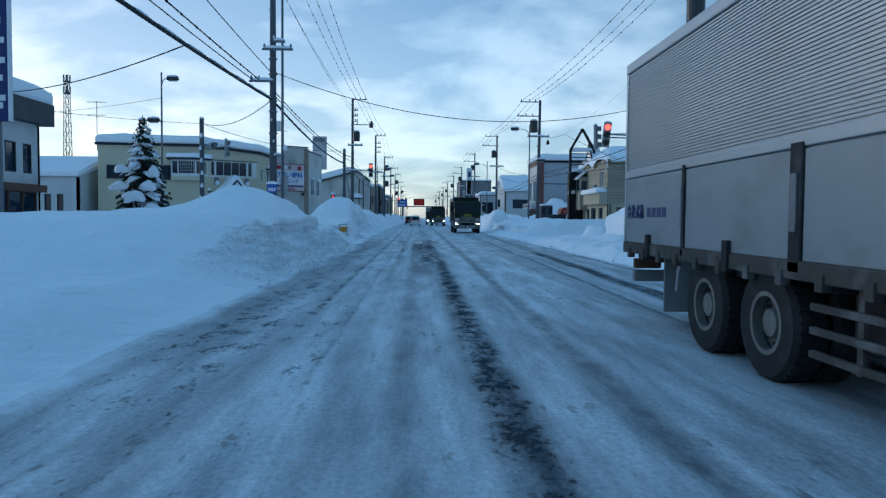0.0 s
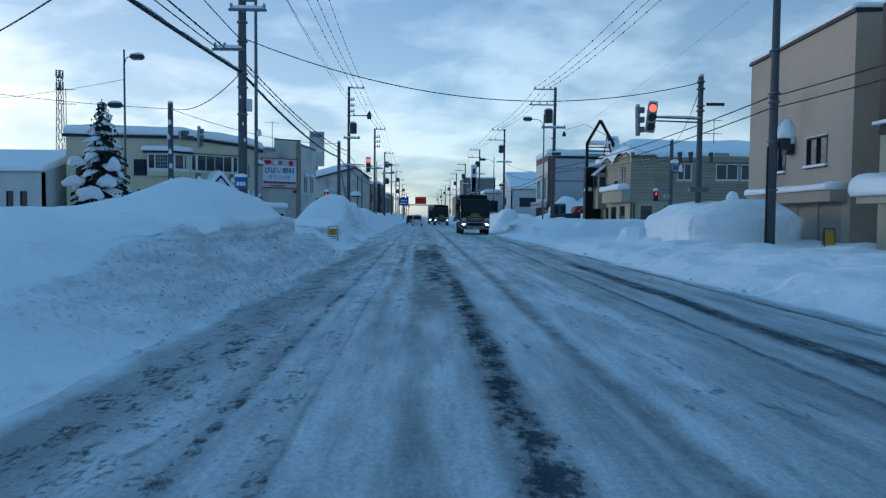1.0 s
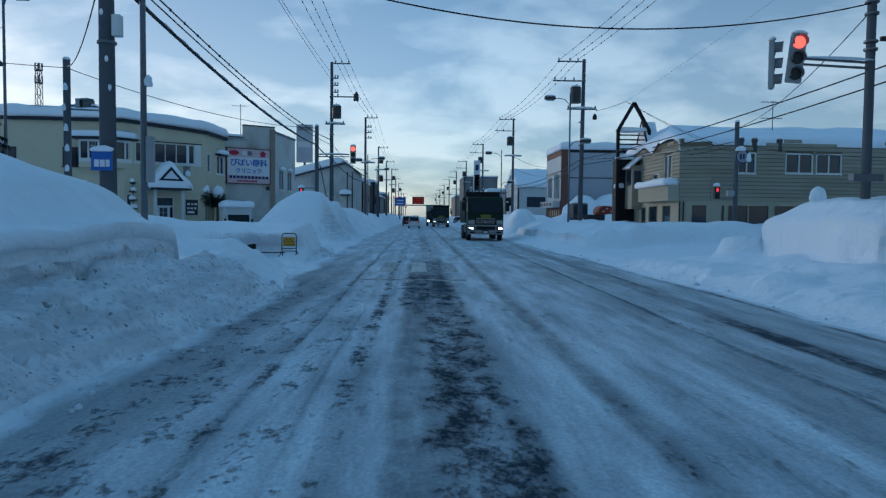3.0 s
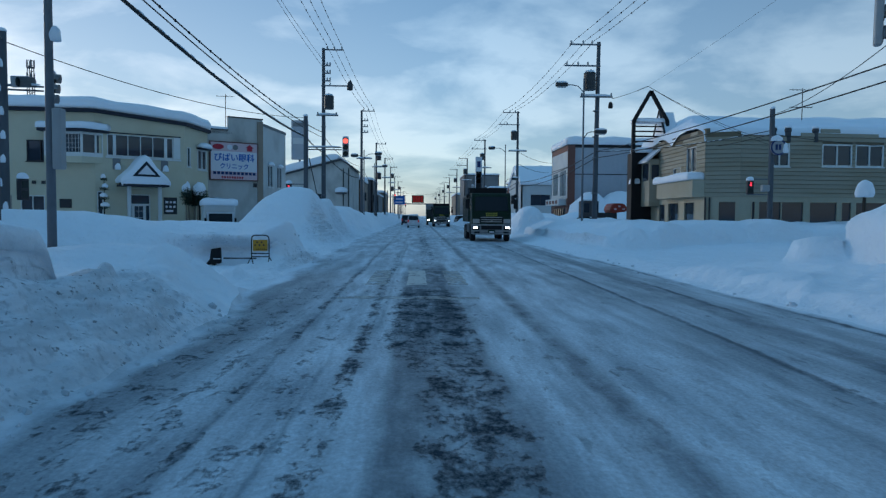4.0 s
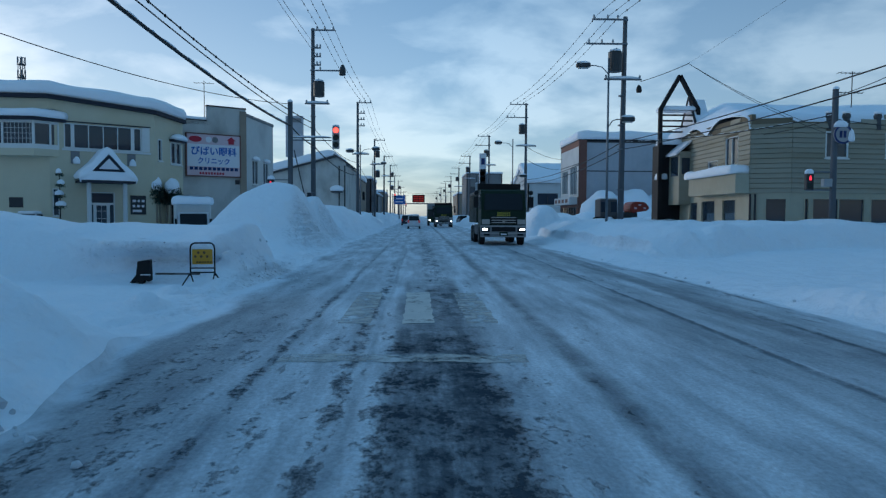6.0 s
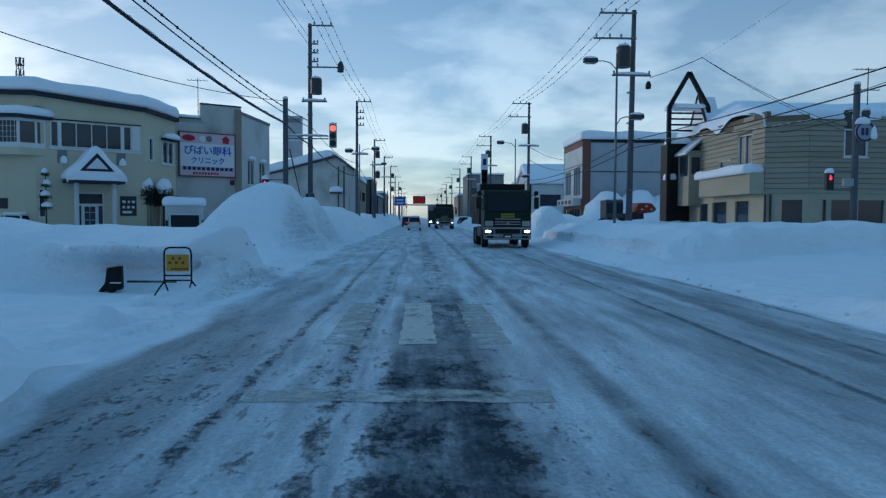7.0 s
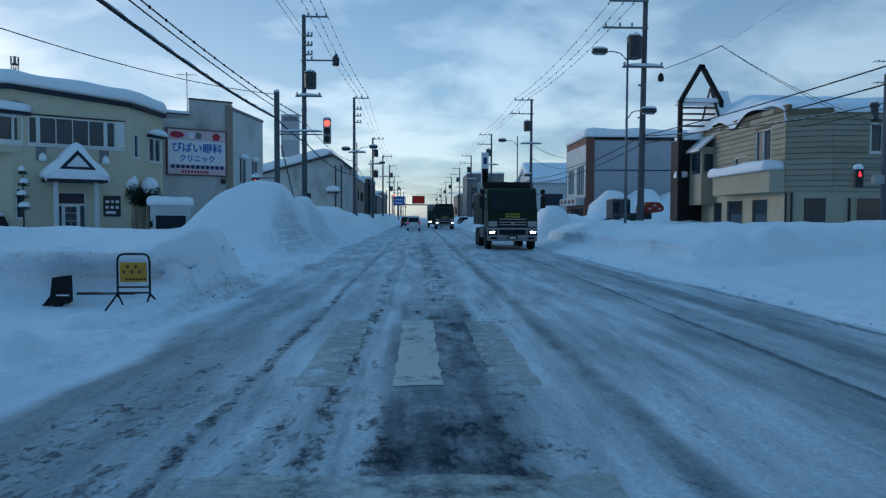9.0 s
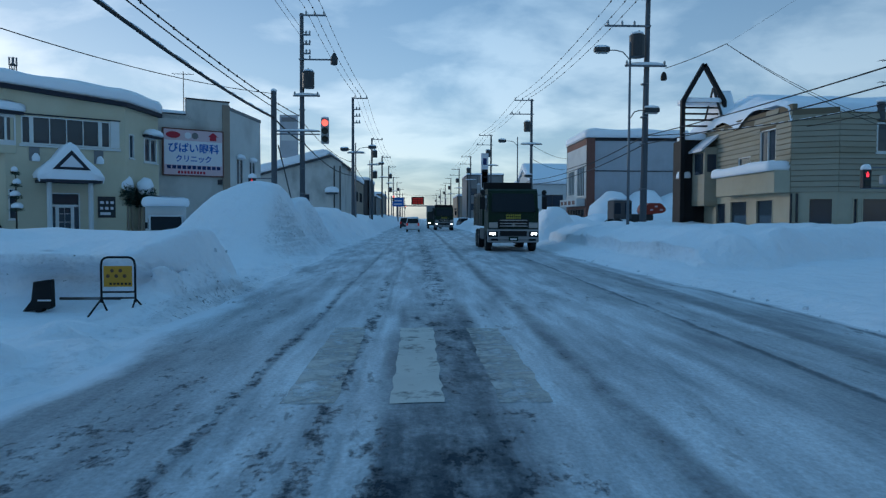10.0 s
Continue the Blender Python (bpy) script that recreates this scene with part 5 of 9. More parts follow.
    vs = [bm.verts.new(m @ Vector((x, y, 0))) for x, y in ((-0.32, 0.0), (0, 0.26), (0.32, 0.0), (0.2, 0.0), (0.2, -0.24), (-0.2, -0.24), (-0.2, 0.0))]
    f = bmesh.ops.extrude_face_region(bm, geom=[bm.faces.new(vs)])
    bmesh.ops.translate(bm, vec=n * 0.01, verts=[v for v in f["geom"] if isinstance(v, bmesh.types.BMVert)])
    part("emblem", bm, SIGN_RED, sg)
    # roof aerial
    bm = BM()
    c = o + u * 2.9 - n * 1.0
    rod(bm, (c.x, c.y, 7.7), (c.x, c.y, 10.6), 0.025)
    rod(bm, (c.x - 0.7, c.y, 10.45), (c.x + 0.6, c.y + 0.2, 10.45), 0.015)
    for k in range(5):
        rod(bm, (c.x - 0.6 + 0.25 * k, c.y - 0.25, 10.45), (c.x - 0.6 + 0.25 * k, c.y + 0.3, 10.45), 0.01)
    part("aerial", bm, DARK_STEEL, b)
    return b


clinic_building()


# --- beige clapboard shop house
def siding_wall(parent, p, q, z0, top, openings, row=0.25):
    """Overlapping boards, each a piece of its own, on a backing wall; top(a) gives the upper edge."""
    o, u, n, L = facade_frame(p, q)
    z = z0
    while z < top(L / 2) + 1.2:
        cuts = sorted({0.0, L, *[v for w in openings for v in w[:2] if w[2] < z + row * 0.9 and w[3] > z + 0.02]})
        for a0, a1 in zip(cuts, cuts[1:]):
            mid = (a0 + a1) / 2
            if any(w[0] < mid < w[1] and w[2] < z + row * 0.9 and w[3] > z + 0.02 for w in openings):
                continue
            # trim where the wall's upper edge dips
            k = max(1, int((a1 - a0) / 1.2)) if z > top(0) - 1.5 else 1
            a_start = None
            for j in range(k + 1):
                aa = a0 + (a1 - a0) * j / k
                inside = j < k and top(aa + (a1 - a0) / k / 2) > z + row * 0.55
                if inside and a_start is None:
                    a_start = aa
                if not inside and a_start is not None:
                    bm = BM()
                    vs = []
                    for a in (a_start, aa):
                        for d, zz in ((0.0, z), (0.06, z), (0.06, z + 0.03), (0.02, z + row - 0.022), (0.0, z + row - 0.022)):
                            c = o + u * a + n * d
                            vs.append(bm.verts.new((c.x, c.y, zz)))
                    for f in ((0, 1, 2, 3, 4), (9, 8, 7, 6, 5), (0, 5, 6, 1), (1, 6, 7, 2), (2, 7, 8, 3), (3, 8, 9, 4)):
                        bm.faces.new([vs[i] for i in f])
                    part("siding_board", bm, SIDING, parent)
                    a_start = None
        z += row
    return parent


def shop_house():
    b = thing("shop_house", "beige clapboard two-storey shop house with deep roof snow", "building")
    A, B, C, D = (16.95, 74.0), (16.82, 63.2), (18.5, 62.35), (44.0, 64.3)
    zs = 2.75
    # street side
    o, u, n, L = facade_frame(A, B)
    ops = [(L - 3.0, L - 1.4, 4.3, 5.85), (L - 5.4, L - 4.0, 4.0, 4.75)]
    low = [(L - 8.2, L - 6.9, 0.3, 2.45), (L - 6.3, L - 4.3, 0.5, 2.5), (L - 3.3, L - 1.6, 0.5, 2.5)]
    wall(b, A, B, 0, zs, CREAM, low, name="shop_front")
    for w in low:
        window(b, A, B, *w, panes=1, mat=CREAM)
    backing = wall(b, A, B, zs, 6.75, SIDING_BACK, ops)
    siding_wall(backing, A, B, zs, lambda a: 6.72 - 0.5 * math.exp(-((a - L + 4.2) / 1.6) ** 2) + 0.12 * math.sin(a), ops)
    window(b, A, B, *ops[0], panes=2, deep=0.08)
    window(b, A, B, *ops[1], panes=1, deep=0.08)
    # little bay by the tower
    bay = part("bay", BM(), SIDING, b)
    bm = BM()
    quad_block(bm, o, u, n, 0.3, 2.7, 2.3, 5.6, 0.0, 0.75)
    part("bay_body", bm, SIDING, bay)
    bm = BM()
    c = [o + u * a + n * d for a, d in ((0.2, -0.1), (2.85, -0.1), (2.85, 1.0), (0.2, 1.0))]
    vs = [bm.verts.new((v.x, v.y, z)) for v, z in zip(c, (6.45, 6.45, 5.5, 5.5))] + [bm.verts.new((v.x, v.y, z - 0.14)) for v, z in zip(c, (6.45, 6.45, 5.5, 5.5))]
    for f in ((0, 1, 2, 3), (7, 6, 5, 4), (0, 4, 5, 1), (1, 5, 6, 2), (2, 6, 7, 3), (3, 7, 4, 0)):
        bm.faces.new([vs[i] for i in f])
    part("bay_roof", bm, SIGN_WHITE, bay)
    oo = o + n * 0.75
    strip(bay, (oo + u * 0.3).xy, (oo + u * 2.7).xy, 1.0, 2.2, 4.1, 5.3, 0.005, 0.03, GLASS, "pane")
    oe, ue, ne, le = facade_frame((o + u * 2.7 + n * 0.75).xy, (o + u * 2.7).xy)
    bm = BM()
    v0 = o + u * 2.705
    quad_block(bm, v0 + n * 0.1, n, u, 0.0, 0.5, 4.2, 5.2, 0.0, 0.02)
    part("pane", bm, GLASS, bay)
    bm = BM()
    cc = o + u * 0.4 + n * 0.95
    snow_lump(bm, cc.x - 0.1, cc.y, 3.95, 0.45, 0.55, 0.42, 5)
    part("snow", bm, ROOF_SNOW, bay, smooth=True)
    # awning over the shop front
    aw = part("awning", BM(), CREAM, b)
    bm = BM()
    quad_block(bm, o, u, n, L - 6.4, L + 0.02, 2.75, 3.75, 0.05, 0.75)
    part("awning_box", bm, CREAM, aw)
    for k in range(8):
        strip(aw, A, B, L - 6.4, L + 0.02, 2.8 + 0.115 * k, 2.88 + 0.115 * k, 0.752, 0.775, CREAM, "awning_slat")
    pts = [o + u * a + n * d for a, d in ((L - 6.5, 0.05), (L - 0.1, 0.05), (L - 0.1, 0.95), (L - 6.5, 0.95))]
    part("awning_snow", snow_slab([v.xy for v in pts], 3.75, 0.48, 0.1, 8, inset=0.3, gap=0.35), ROOF_SNOW, aw, smooth=True)
    # chamfered corner
    o, u, n, L2 = facade_frame(B, C)
    ops2 = [(0.72, 1.72, 0.5, 2.5)]
    wall(b, B, C, 0, zs, CREAM, ops2, name="shop_front")
    window(b, B, C, *ops2[0], panes=1, mat=CREAM)
    backing = wall(b, B, C, zs, 6.5, SIDING_BACK)
    siding_wall(backing, B, C, zs, lambda a: 6.62 - 0.25 * a, [])
    for a in (0.02, 0.26):
        bm = BM()
        c = o + u * a + n * 0.09
        rod(bm, (c.x, c.y, 0), (c.x, c.y, 2.7), 0.05)
        part("drain_pipe", bm, FRAME_DARK, b)
    # long side to the cross street
    o, u, n, L3 = facade_frame(C, D)
    ops3 = [(1.75, 3.0, 4.5, 5.85), (5.0, 6.9, 4.55, 5.85), (7.1, 8.9, 4.55, 5.85), (12.2, 13.4, 4.5, 5.85), (16, 18, 4.5, 5.8)]
    low3 = [(0.7, 1.0, 0.6, 2.5), (1.15, 4.0, 0.2, 2.5), (4.3, 6.1, 0.3, 2.5), (6.3, 7.0, 0.2, 2.5), (7.2, 9.2, 0.2, 2.5), (9.4, 11.5, 0.2, 2.5), (14, 17, 0.3, 2.5)]
    wall(b, C, D, 0, zs, CREAM, low3, name="shop_front")
    for w in low3:
        window(b, C, D, *w, panes=max(1, int((w[1] - w[0]) / 1.1)), mat=CREAM, sill=False)
    backing = wall(b, C, D, zs, 6.3, SIDING_BACK, ops3)
    siding_wall(backing, C, D, zs, lambda a: 6.36 + 0.30 * max(0, math.sin(a * 0.62 - 2.1)), ops3)
    for w in ops3:
        window(b, C, D, *w, panes=2, deep=0.08, bar=0.08)
    wall(b, D, (44.0, 75.6), 0, 6.5, SIDING_BACK)
    wall(b, (44.0, 75.6), (16.8, 75.6), 0, 6.5, SIDING_BACK)
    wall(b, (16.8, 75.6), A, 0, 6.5, SIDING)
    # roof: ridge along the cross street
    def roof_z(x, y):
        return 6.1 + 2.15 * max(0.0, min(1 - abs(y - 73.6) / 10.4, (x - 16.3) / 3.6, 1.0))
    bm = BM()
    top_ = [bm.verts.new(c) for c in ((16.9, 63.5, 6.0), (43.9, 64.4, 6.0), (43.9, 75.5, 6.0), (16.9, 75.5, 6.0), (20.0, 73.6, 8.1), (43.9, 73.6, 8.1))]
    for f in ((0, 1, 5, 4), (2, 3, 4, 5), (0, 4, 3), (0, 3, 2, 1), (1, 2, 5)):
        bm.faces.new([top_[i] for i in f])
    part("roof", bm, ROOF_EDGE, b)
    bm = BM()
    xs, ys = np.linspace(16.72, 44.2, 90), np.linspace(62.6, 75.7, 50)
    vs = []
    for y in ys:
        row = []
        for x in xs:
            g = float(lumps(np.array([x]), np.array([y]), 1.9, 31)[0])
            front = 63.2 - 0.75 * max(0.0, min(1.0, (x - 16.6) / 1.7)) * max(0.0, 1 - max(0, x - 18.3) / 6) + 0.07 * max(0.0, x - 18.3) * 0.8
            edge = min(1.0, (y - front - 0.1 + 0.22 * g) / 0.6, (x - 16.72 + 0.15 + 0.2 * g) / 0.5)
            row.append(bm.verts.new((x, max(y, front + 0.05), roof_z(x, y) + (0.78 * math.sqrt(max(0, edge)) - 0.1) * (1 + 0.16 * g))))
        vs.append(row)
    for j in range(len(ys) - 1):
        for i in range(len(xs) - 1):
            bm.faces.new((vs[j][i], vs[j][i + 1], vs[j + 1][i + 1], vs[j + 1][i]))
    bmesh.ops.dissolve_degenerate(bm, edges=bm.edges[:], dist=0.001)
    part("roof_snow", bm, ROOF_SNOW, b, "deep sloping roof snow", smooth=True)
    bm = BM()
    prism(bm, [(72.3, 7.2), (73.6, 9.2), (73.8, 9.2), (75.0, 7.2)], "x", 17.6, 18.6)
    part("dormer", bm, ROOF_SNOW, b, "small snow-packed dormer with a dark edge")
    for y0, y1 in ((72.2, 73.7), (75.1, 73.7)):
        bm = BM(); rod(bm, (17.6, y0, 7.15), (17.6, y1, 9.35), 0.08)
        part("dormer_edge", bm, FRAME_DARK, b)
    # ornaments on the parapet
    for a in (2.0, 2.9, 4.6, 12.2, 16.0):
        bm = BM()
        c = o + u * a - n * 0.05
        rod(bm, (c.x, c.y, 5.95), (c.x, c.y, 6.62), 0.17, 0.15)
        bmesh.ops.create_uvsphere(bm, u_segments=12, v_segments=8, radius=0.2, matrix=Matrix.Translation((c.x, c.y, 6.62)))
        part("parapet_post", bm, DARK_WALL, b, "dark rounded parapet ornament", smooth=True)
        bm = BM()
        snow_lump(bm, c.x, c.y, 6.74, 0.2, 0.2, 0.12, a)
        part("post_snow", bm, ROOF_SNOW, b, smooth=True)
    return b


shop_house()


def sign_tower():
    """Black steel tower with a house-shaped head."""
    t = thing("sign_tower", "black steel sign tower with a house-shaped open top", "tower")
    x0, x1, y0, y1, zs, za = 15.5, 17.95, 73.0, 73.5, 8.5, 10.6
    mid = (x0 + x1) / 2
    for y in (y0,):
        for x in (x0, x1):
            bm = BM()
            box(bm, x - 0.12, x + 0.12, y - 0.12, y + 0.12, 0, zs, 0.02)
            part("leg", bm, BLACK, t)
        for a, c in (((x0, y, zs - 0.05), (mid, y, za)), ((x1, y, zs - 0.05), (mid, y, za))):
            bm = BM()
            d = Vector(c) - Vector(a)
            side = Vector((-d.z, 0, d.x)).normalized() * 0.12
            vs = [bm.verts.new(Vector(p) + s + Vector((0, w, 0))) for w in (-0.12, 0.12) for p, s in ((a, side), (c, side), (c, -side), (a, -side))]
            for f in ((0, 1, 2, 3), (7, 6, 5, 4), (0, 4, 5, 1), (1, 5, 6, 2), (2, 6, 7, 3), (3, 7, 4, 0)):
                bm.faces.new([vs[i] for i in f])
            part("rafter", bm, BLACK, t)
    for k in range(5):
        bm = BM()
        box(bm, x0, x1, y0 - 0.06, y0 + 0.06, 6.95 + 0.36 * k, 7.05 + 0.36 * k, 0.01)
        part("louvre", bm, BLACK, t)
    bm = BM()
    box(bm, x0 + 0.1, x1 - 0.1, y0 + 0.15, y1 + 1.2, 0, 6.2, 0.02)
    part("core", bm, BLACK, t)
    for z, h in ((8.4, 0.34), (6.2, 0.38)):
        part("snow", snow_slab([(x0 + 0.2, y0 - 0.05), (x1 - 0.2, y0 - 0.05), (x1 - 0.2, y1 + 0.8), (x0 + 0.2, y1 + 0.8)], z, h, 0.05, z, inset=0.7, gap=0.3), ROOF_SNOW, t, smooth=True)
    bm = BM()
    box(bm, x0 + 0.7, x1 - 0.3, y0 - 0.03, y0 + 0.1, 3.2, 5.6, 0.02)
    part("panel", bm, RUST_PANEL, t, "weathered brown panel")
    return t


sign_tower()


# --- grey-beige house and its neighbour on the opposite corner
def corner_house():
    b = thing("corner_house", "grey-beige mortar two-storey house with closed garage shutter", "building")
    A, B, C = (16.4, 41.9), (15.8, 32.4), (17.6, 32.2)
    o, u, n, L = facade_frame(A, B)
    ops = [(L - 3.5, L - 1.8, 3.62, 4.83), (L - 6.9, L - 5.4, 3.55, 4.95), (L - 7.8, L - 0.6, 0.0, 2.15)]
    wall(b, A, B, 0, 9.1, GREY_BEIGE, ops)
    window(b, A, B, *ops[0], panes=2, mat=FRAME_DARK)
    window(b, A, B, *ops[1], panes=2, mat=FRAME_DARK)
    for w in ops[:2]:
        bm = BM()
        quad_block(bm, o, u, n, w[0] - 0.05, w[1] + 0.05, w[2] - 0.02, w[2] + 0.08, 0.0, 0.14)
        part("sill_snow", bm, ROOF_SNOW, b)
        strip(b, A, B, w[0] - 0.05, w[1] + 0.05, w[3], w[3] + 0.05, 0.0, 0.08, FRAME_WHITE, "head_trim")
    sh = strip(b, A, B, L - 7.8, L - 0.6, 0, 2.15, -0.16, -0.1, SHUTTER, "garage_shutter", "closed beige garage shutter")
    for k in range(4):
        strip(sh, A, B, L - 6.1 + 1.8 * k - 0.05, L - 6.1 + 1.8 * k, 0, 2.15, -0.1, -0.07, SHUTTER, "shutter_post")
    strip(b, A, B, L - 8.2, L - 0.3, 2.15, 2.6, 0.0, 0.6, GREY_BEIGE, "canopy")
    pts = [o + u * a + n * d for a, d in ((L - 8.2, 0.02), (L - 0.3, 0.02), (L - 0.3, 0.68), (L - 8.2, 0.68))]
    part("canopy_snow", snow_slab([v.xy for v in pts], 2.6, 0.27, 0.05, 12, inset=0.3, gap=0.35), ROOF_SNOW, b, smooth=True)
    strip(b, A, B, L - 5.1, L - 4.6, 4.3, 4.75, 0.0, 0.35, FRAME_DARK, "vent_box", "dark vent box under a snow cap")
    bm = BM()
    c = o + u * (L - 4.8) + n * 0.2
    snow_lump(bm, c.x, c.y, 4.74, 0.24, 0.34, 0.26, 3)
    part("vent_snow", bm, ROOF_SNOW, b, smooth=True)
    wall(b, B, C, 0, 9.1, GREY_BEIGE)
    wall(b, C, (28, 31.6), 0, 9.1, GREY_BEIGE)
    wall(b, (28, 31.6), (28, 42.0), 0, 9.1, GREY_BEIGE)
    wall(b, (28, 42.0), A, 0, 9.1, GREY_BEIGE)
    P = [(16.4, 41.9), (15.8, 32.4), (28, 31.8), (28, 42)]
    roof_slab(b, P, 9.1, 9.24, ROOF_EDGE, 0.1)
    part("roof_snow", snow_slab(P, 9.24, 0.26, 0.1, 13, inset=1.6), ROOF_SNOW, b, smooth=True)
    return b


corner_house()


def shop_next_door():
    b = thing("corner_shop", "small shop with a dark brown upper panel and snowy awnings", "building")
    A, B = (15.2, 29.9), (14.6, 17.0)
    o, u, n, L = facade_frame(A, B)
    ops = [(0.7, 4.2, 0.0, 1.95)]
    wall(b, A, B, 0, 9.0, CREAM, ops)
    strip(b, A, B, 0.15, 8.0, 4.3, 8.6, 0.0, 0.16, BROWN_PANEL, "sign_panel", "blank dark brown sign panel")
    strip(b, A, B, 0.1, 8.1, 4.62, 4.72, 0.16, 0.36, ROOF_SNOW, "ledge_snow")
    strip(b, A, B, 0.7, 4.2, 0, 1.95, -0.15, -0.1, SIGN_WHITE, "shop_window", "pale shop window with dark lettering")
    for r in range(2):
        for k in range(5):
            strip(b, A, B, 0.9 + 0.62 * k, 1.3 + 0.62 * k, 1.4 - 0.5 * r, 1.7 - 0.5 * r, -0.1, -0.095, FRAME_DARK, "writing_bar")
    strip(b, A, B, 0.3, 6.0, 2.0, 2.25, 0.0, 0.9, CREAM, "awning")
    pts = [o + u * a + n * d for a, d in ((0.3, 0.02), (6.0, 0.02), (6.0, 1.0), (0.3, 1.0))]
    part("awning_snow", snow_slab([v.xy for v in pts], 2.25, 0.65, 0.14, 15, inset=0.4, gap=0.3), ROOF_SNOW, b, smooth=True)
    for p, q in ((B, (27, 17)), ((27, 17), (27, 31.4)), ((27, 31.4), A)):
        wall(b, p, q, 0, 9.0, CREAM)
    P = [A, B, (27, 17), (27, 31.4)]
    roof_slab(b, P, 9.0, 9.15, ROOF_EDGE, 0.1)
    part("roof_snow", snow_slab(P, 9.15, 1.0, 0.25, 16, inset=1.4), ROOF_SNOW, b, smooth=True)
    return b


shop_next_door()


# --- clad building with the red-brown street front
def clad_building():
    b = thing("clad_building", "grey metal-clad building with red-brown street front and roof snow", "building")
    A, B, C = (17.8, 116.0), (17.8, 106.0), (28.5, 106.0)
    ops = [(5.6, 9.0, 4.0, 7.2), (1.0, 4.2, 4.2, 7.0), (1.0, 9.0, 0.0, 2.6)]
    wall(b, A, B, 0, 3.7, BRICK_RED, ops[2:], name="shop_front")
    wall(b, A, B, 3.7, 9.35, WHITE_WALL, ops[:2])
    wall(b, A, B, 9.35, 10.0, BRICK_RED, name="fascia")
    window(b, A, B, *ops[0], panes=4)
    window(b, A, B, *ops[1], panes=4)
    window(b, A, B, *ops[2], panes=6, mat=FRAME_DARK, sill=False)
    strip(b, A, B, 0.1, 9.9, 7.36, 7.46, 0.0, 0.05, GREY_WALL, "joint_strip")
    strip(b, A, B, 0.6, 9.3, 2.9, 3.7, 0.0, 0.9, WHITE_WALL, "awning")
    for a in range(4):
        strip(b, A, B, 1.2 + 2 * a, 2.4 + 2 * a, 3.1, 3.5, 0.9, 0.93, BRICK_RED, "writing_bar")
    wall(b, B, C, 0, 9.9, GREY_METAL_WALL)
    for k in range(20):
        strip(b, B, C, 0.15 + 0.53 * k, 0.19 + 0.53 * k, 3.2, 9.8, 0.0, 0.025, GREY_METAL_WALL, "cladding_rib")
    strip(b, B, C, 0, 9.6, 6.55, 6.65, 0.0, 0.05, FRAME_DARK, "joint_strip")
    strip(b, B, C, 0, 9.6, 9.75, 9.9, 0.0, 0.06, FRAME_DARK, "joint_strip")
    strip(b, B, C, 9.6, 9.72, 6.55, 9.9, 0.0, 0.06, FRAME_DARK, "joint_strip")
    strip(b, B, C, 0, 0.85, 0, 10.05, 0.0, 0.08, BRICK_RED, "corner_pier")
    for p, q in ((C, (28.5, 116)), ((28.5, 116), A)):
        wall(b, p, q, 0, 9.9, GREY_METAL_WALL)
    P = [A, B, C, (28.5, 116)]
    roof_slab(b, P, 10.0, 10.12, ROOF_EDGE, 0.05)
    part("roof_snow", snow_slab(P, 10.12, 1.0, 0.2, 17, inset=2.5, gap=0.8), ROOF_SNOW, b, smooth=True)
    return b


clad_building()


def simple_house(x0, x1, y0, y1, h, mat, label, ridge=0.0, along="y", snow=0.5, windows=(), roof_mat=None, category="house", street=None):
    """A farther house: walls with windows, flat or gabled roof, and snow."""
    b = thing("house", label, category)
    P = [(x0, y0), (x1, y0), (x1, y1), (x0, y1)]
    faces = {"front": (P[0], P[1]), "right": (P[1], P[2]), "back": (P[2], P[3]), "left": (P[3], P[0])}
    for key, (p, q) in faces.items():
        L = facade_frame(p, q)[3]
        ops = [(a * L, c * L, z0, z1) for k, a, c, z0, z1 in windows if k == key]
        wall(b, p, q, 0, h, mat, ops)
        for w in ops:
            window(b, p, q, *w, panes=max(1, int((w[1] - w[0]) / 1.0)), mat=FRAME_DARK, sill=False)
    roof_mat = roof_mat or ROOF_EDGE
    if ridge:
        mx, my = (x0 + x1) / 2, (y0 + y1) / 2
        bm, bs = BM(), BM()
        if along == "y":
            prism(bm, [(x0 - 0.3, h), (x1 + 0.3, h), (mx, h + ridge)], "y", y0 - 0.02, y1 + 0.02)
            prism(bs, [(x0 - 0.4, h + 0.02), (x0 - 0.45, h + snow * 0.6), (mx - 0.3, h + ridge + snow), (mx + 0.3, h + ridge + snow), (x1 + 0.45, h + snow * 0.6), (x1 + 0.4, h + 0.02), (mx, h + ridge + 0.02)], "y", y0 - 0.25, y1 + 0.25)
        else:
            prism(bm, [(y0 - 0.3, h), (y1 + 0.3, h), (my, h + ridge)], "x", x0 - 0.02, x1 + 0.02)
            prism(bs, [(y0 - 0.4, h + 0.02), (y0 - 0.45, h + snow * 0.6), (my - 0.3, h + ridge + snow), (my + 0.3, h + ridge + snow), (y1 + 0.45, h + snow * 0.6), (y1 + 0.4, h + 0.02), (my, h + ridge + 0.02)], "x", x0 - 0.25, x1 + 0.25)
        part("roof", bm, mat, b)
        bmesh.ops.bevel(bs, geom=bs.edges[:], offset=0.15, segments=2, affect="EDGES")
        part("roof_snow", bs, ROOF_SNOW, b, smooth=False)
    else:
        roof_slab(b, P, h, h + 0.15, roof_mat, 0.1)
        part("roof_snow", snow_slab(P, h + 0.15, snow, 0.15, x0 + y0, inset=1.2, gap=0.8), ROOF_SNOW, b, smooth=True)
    return b


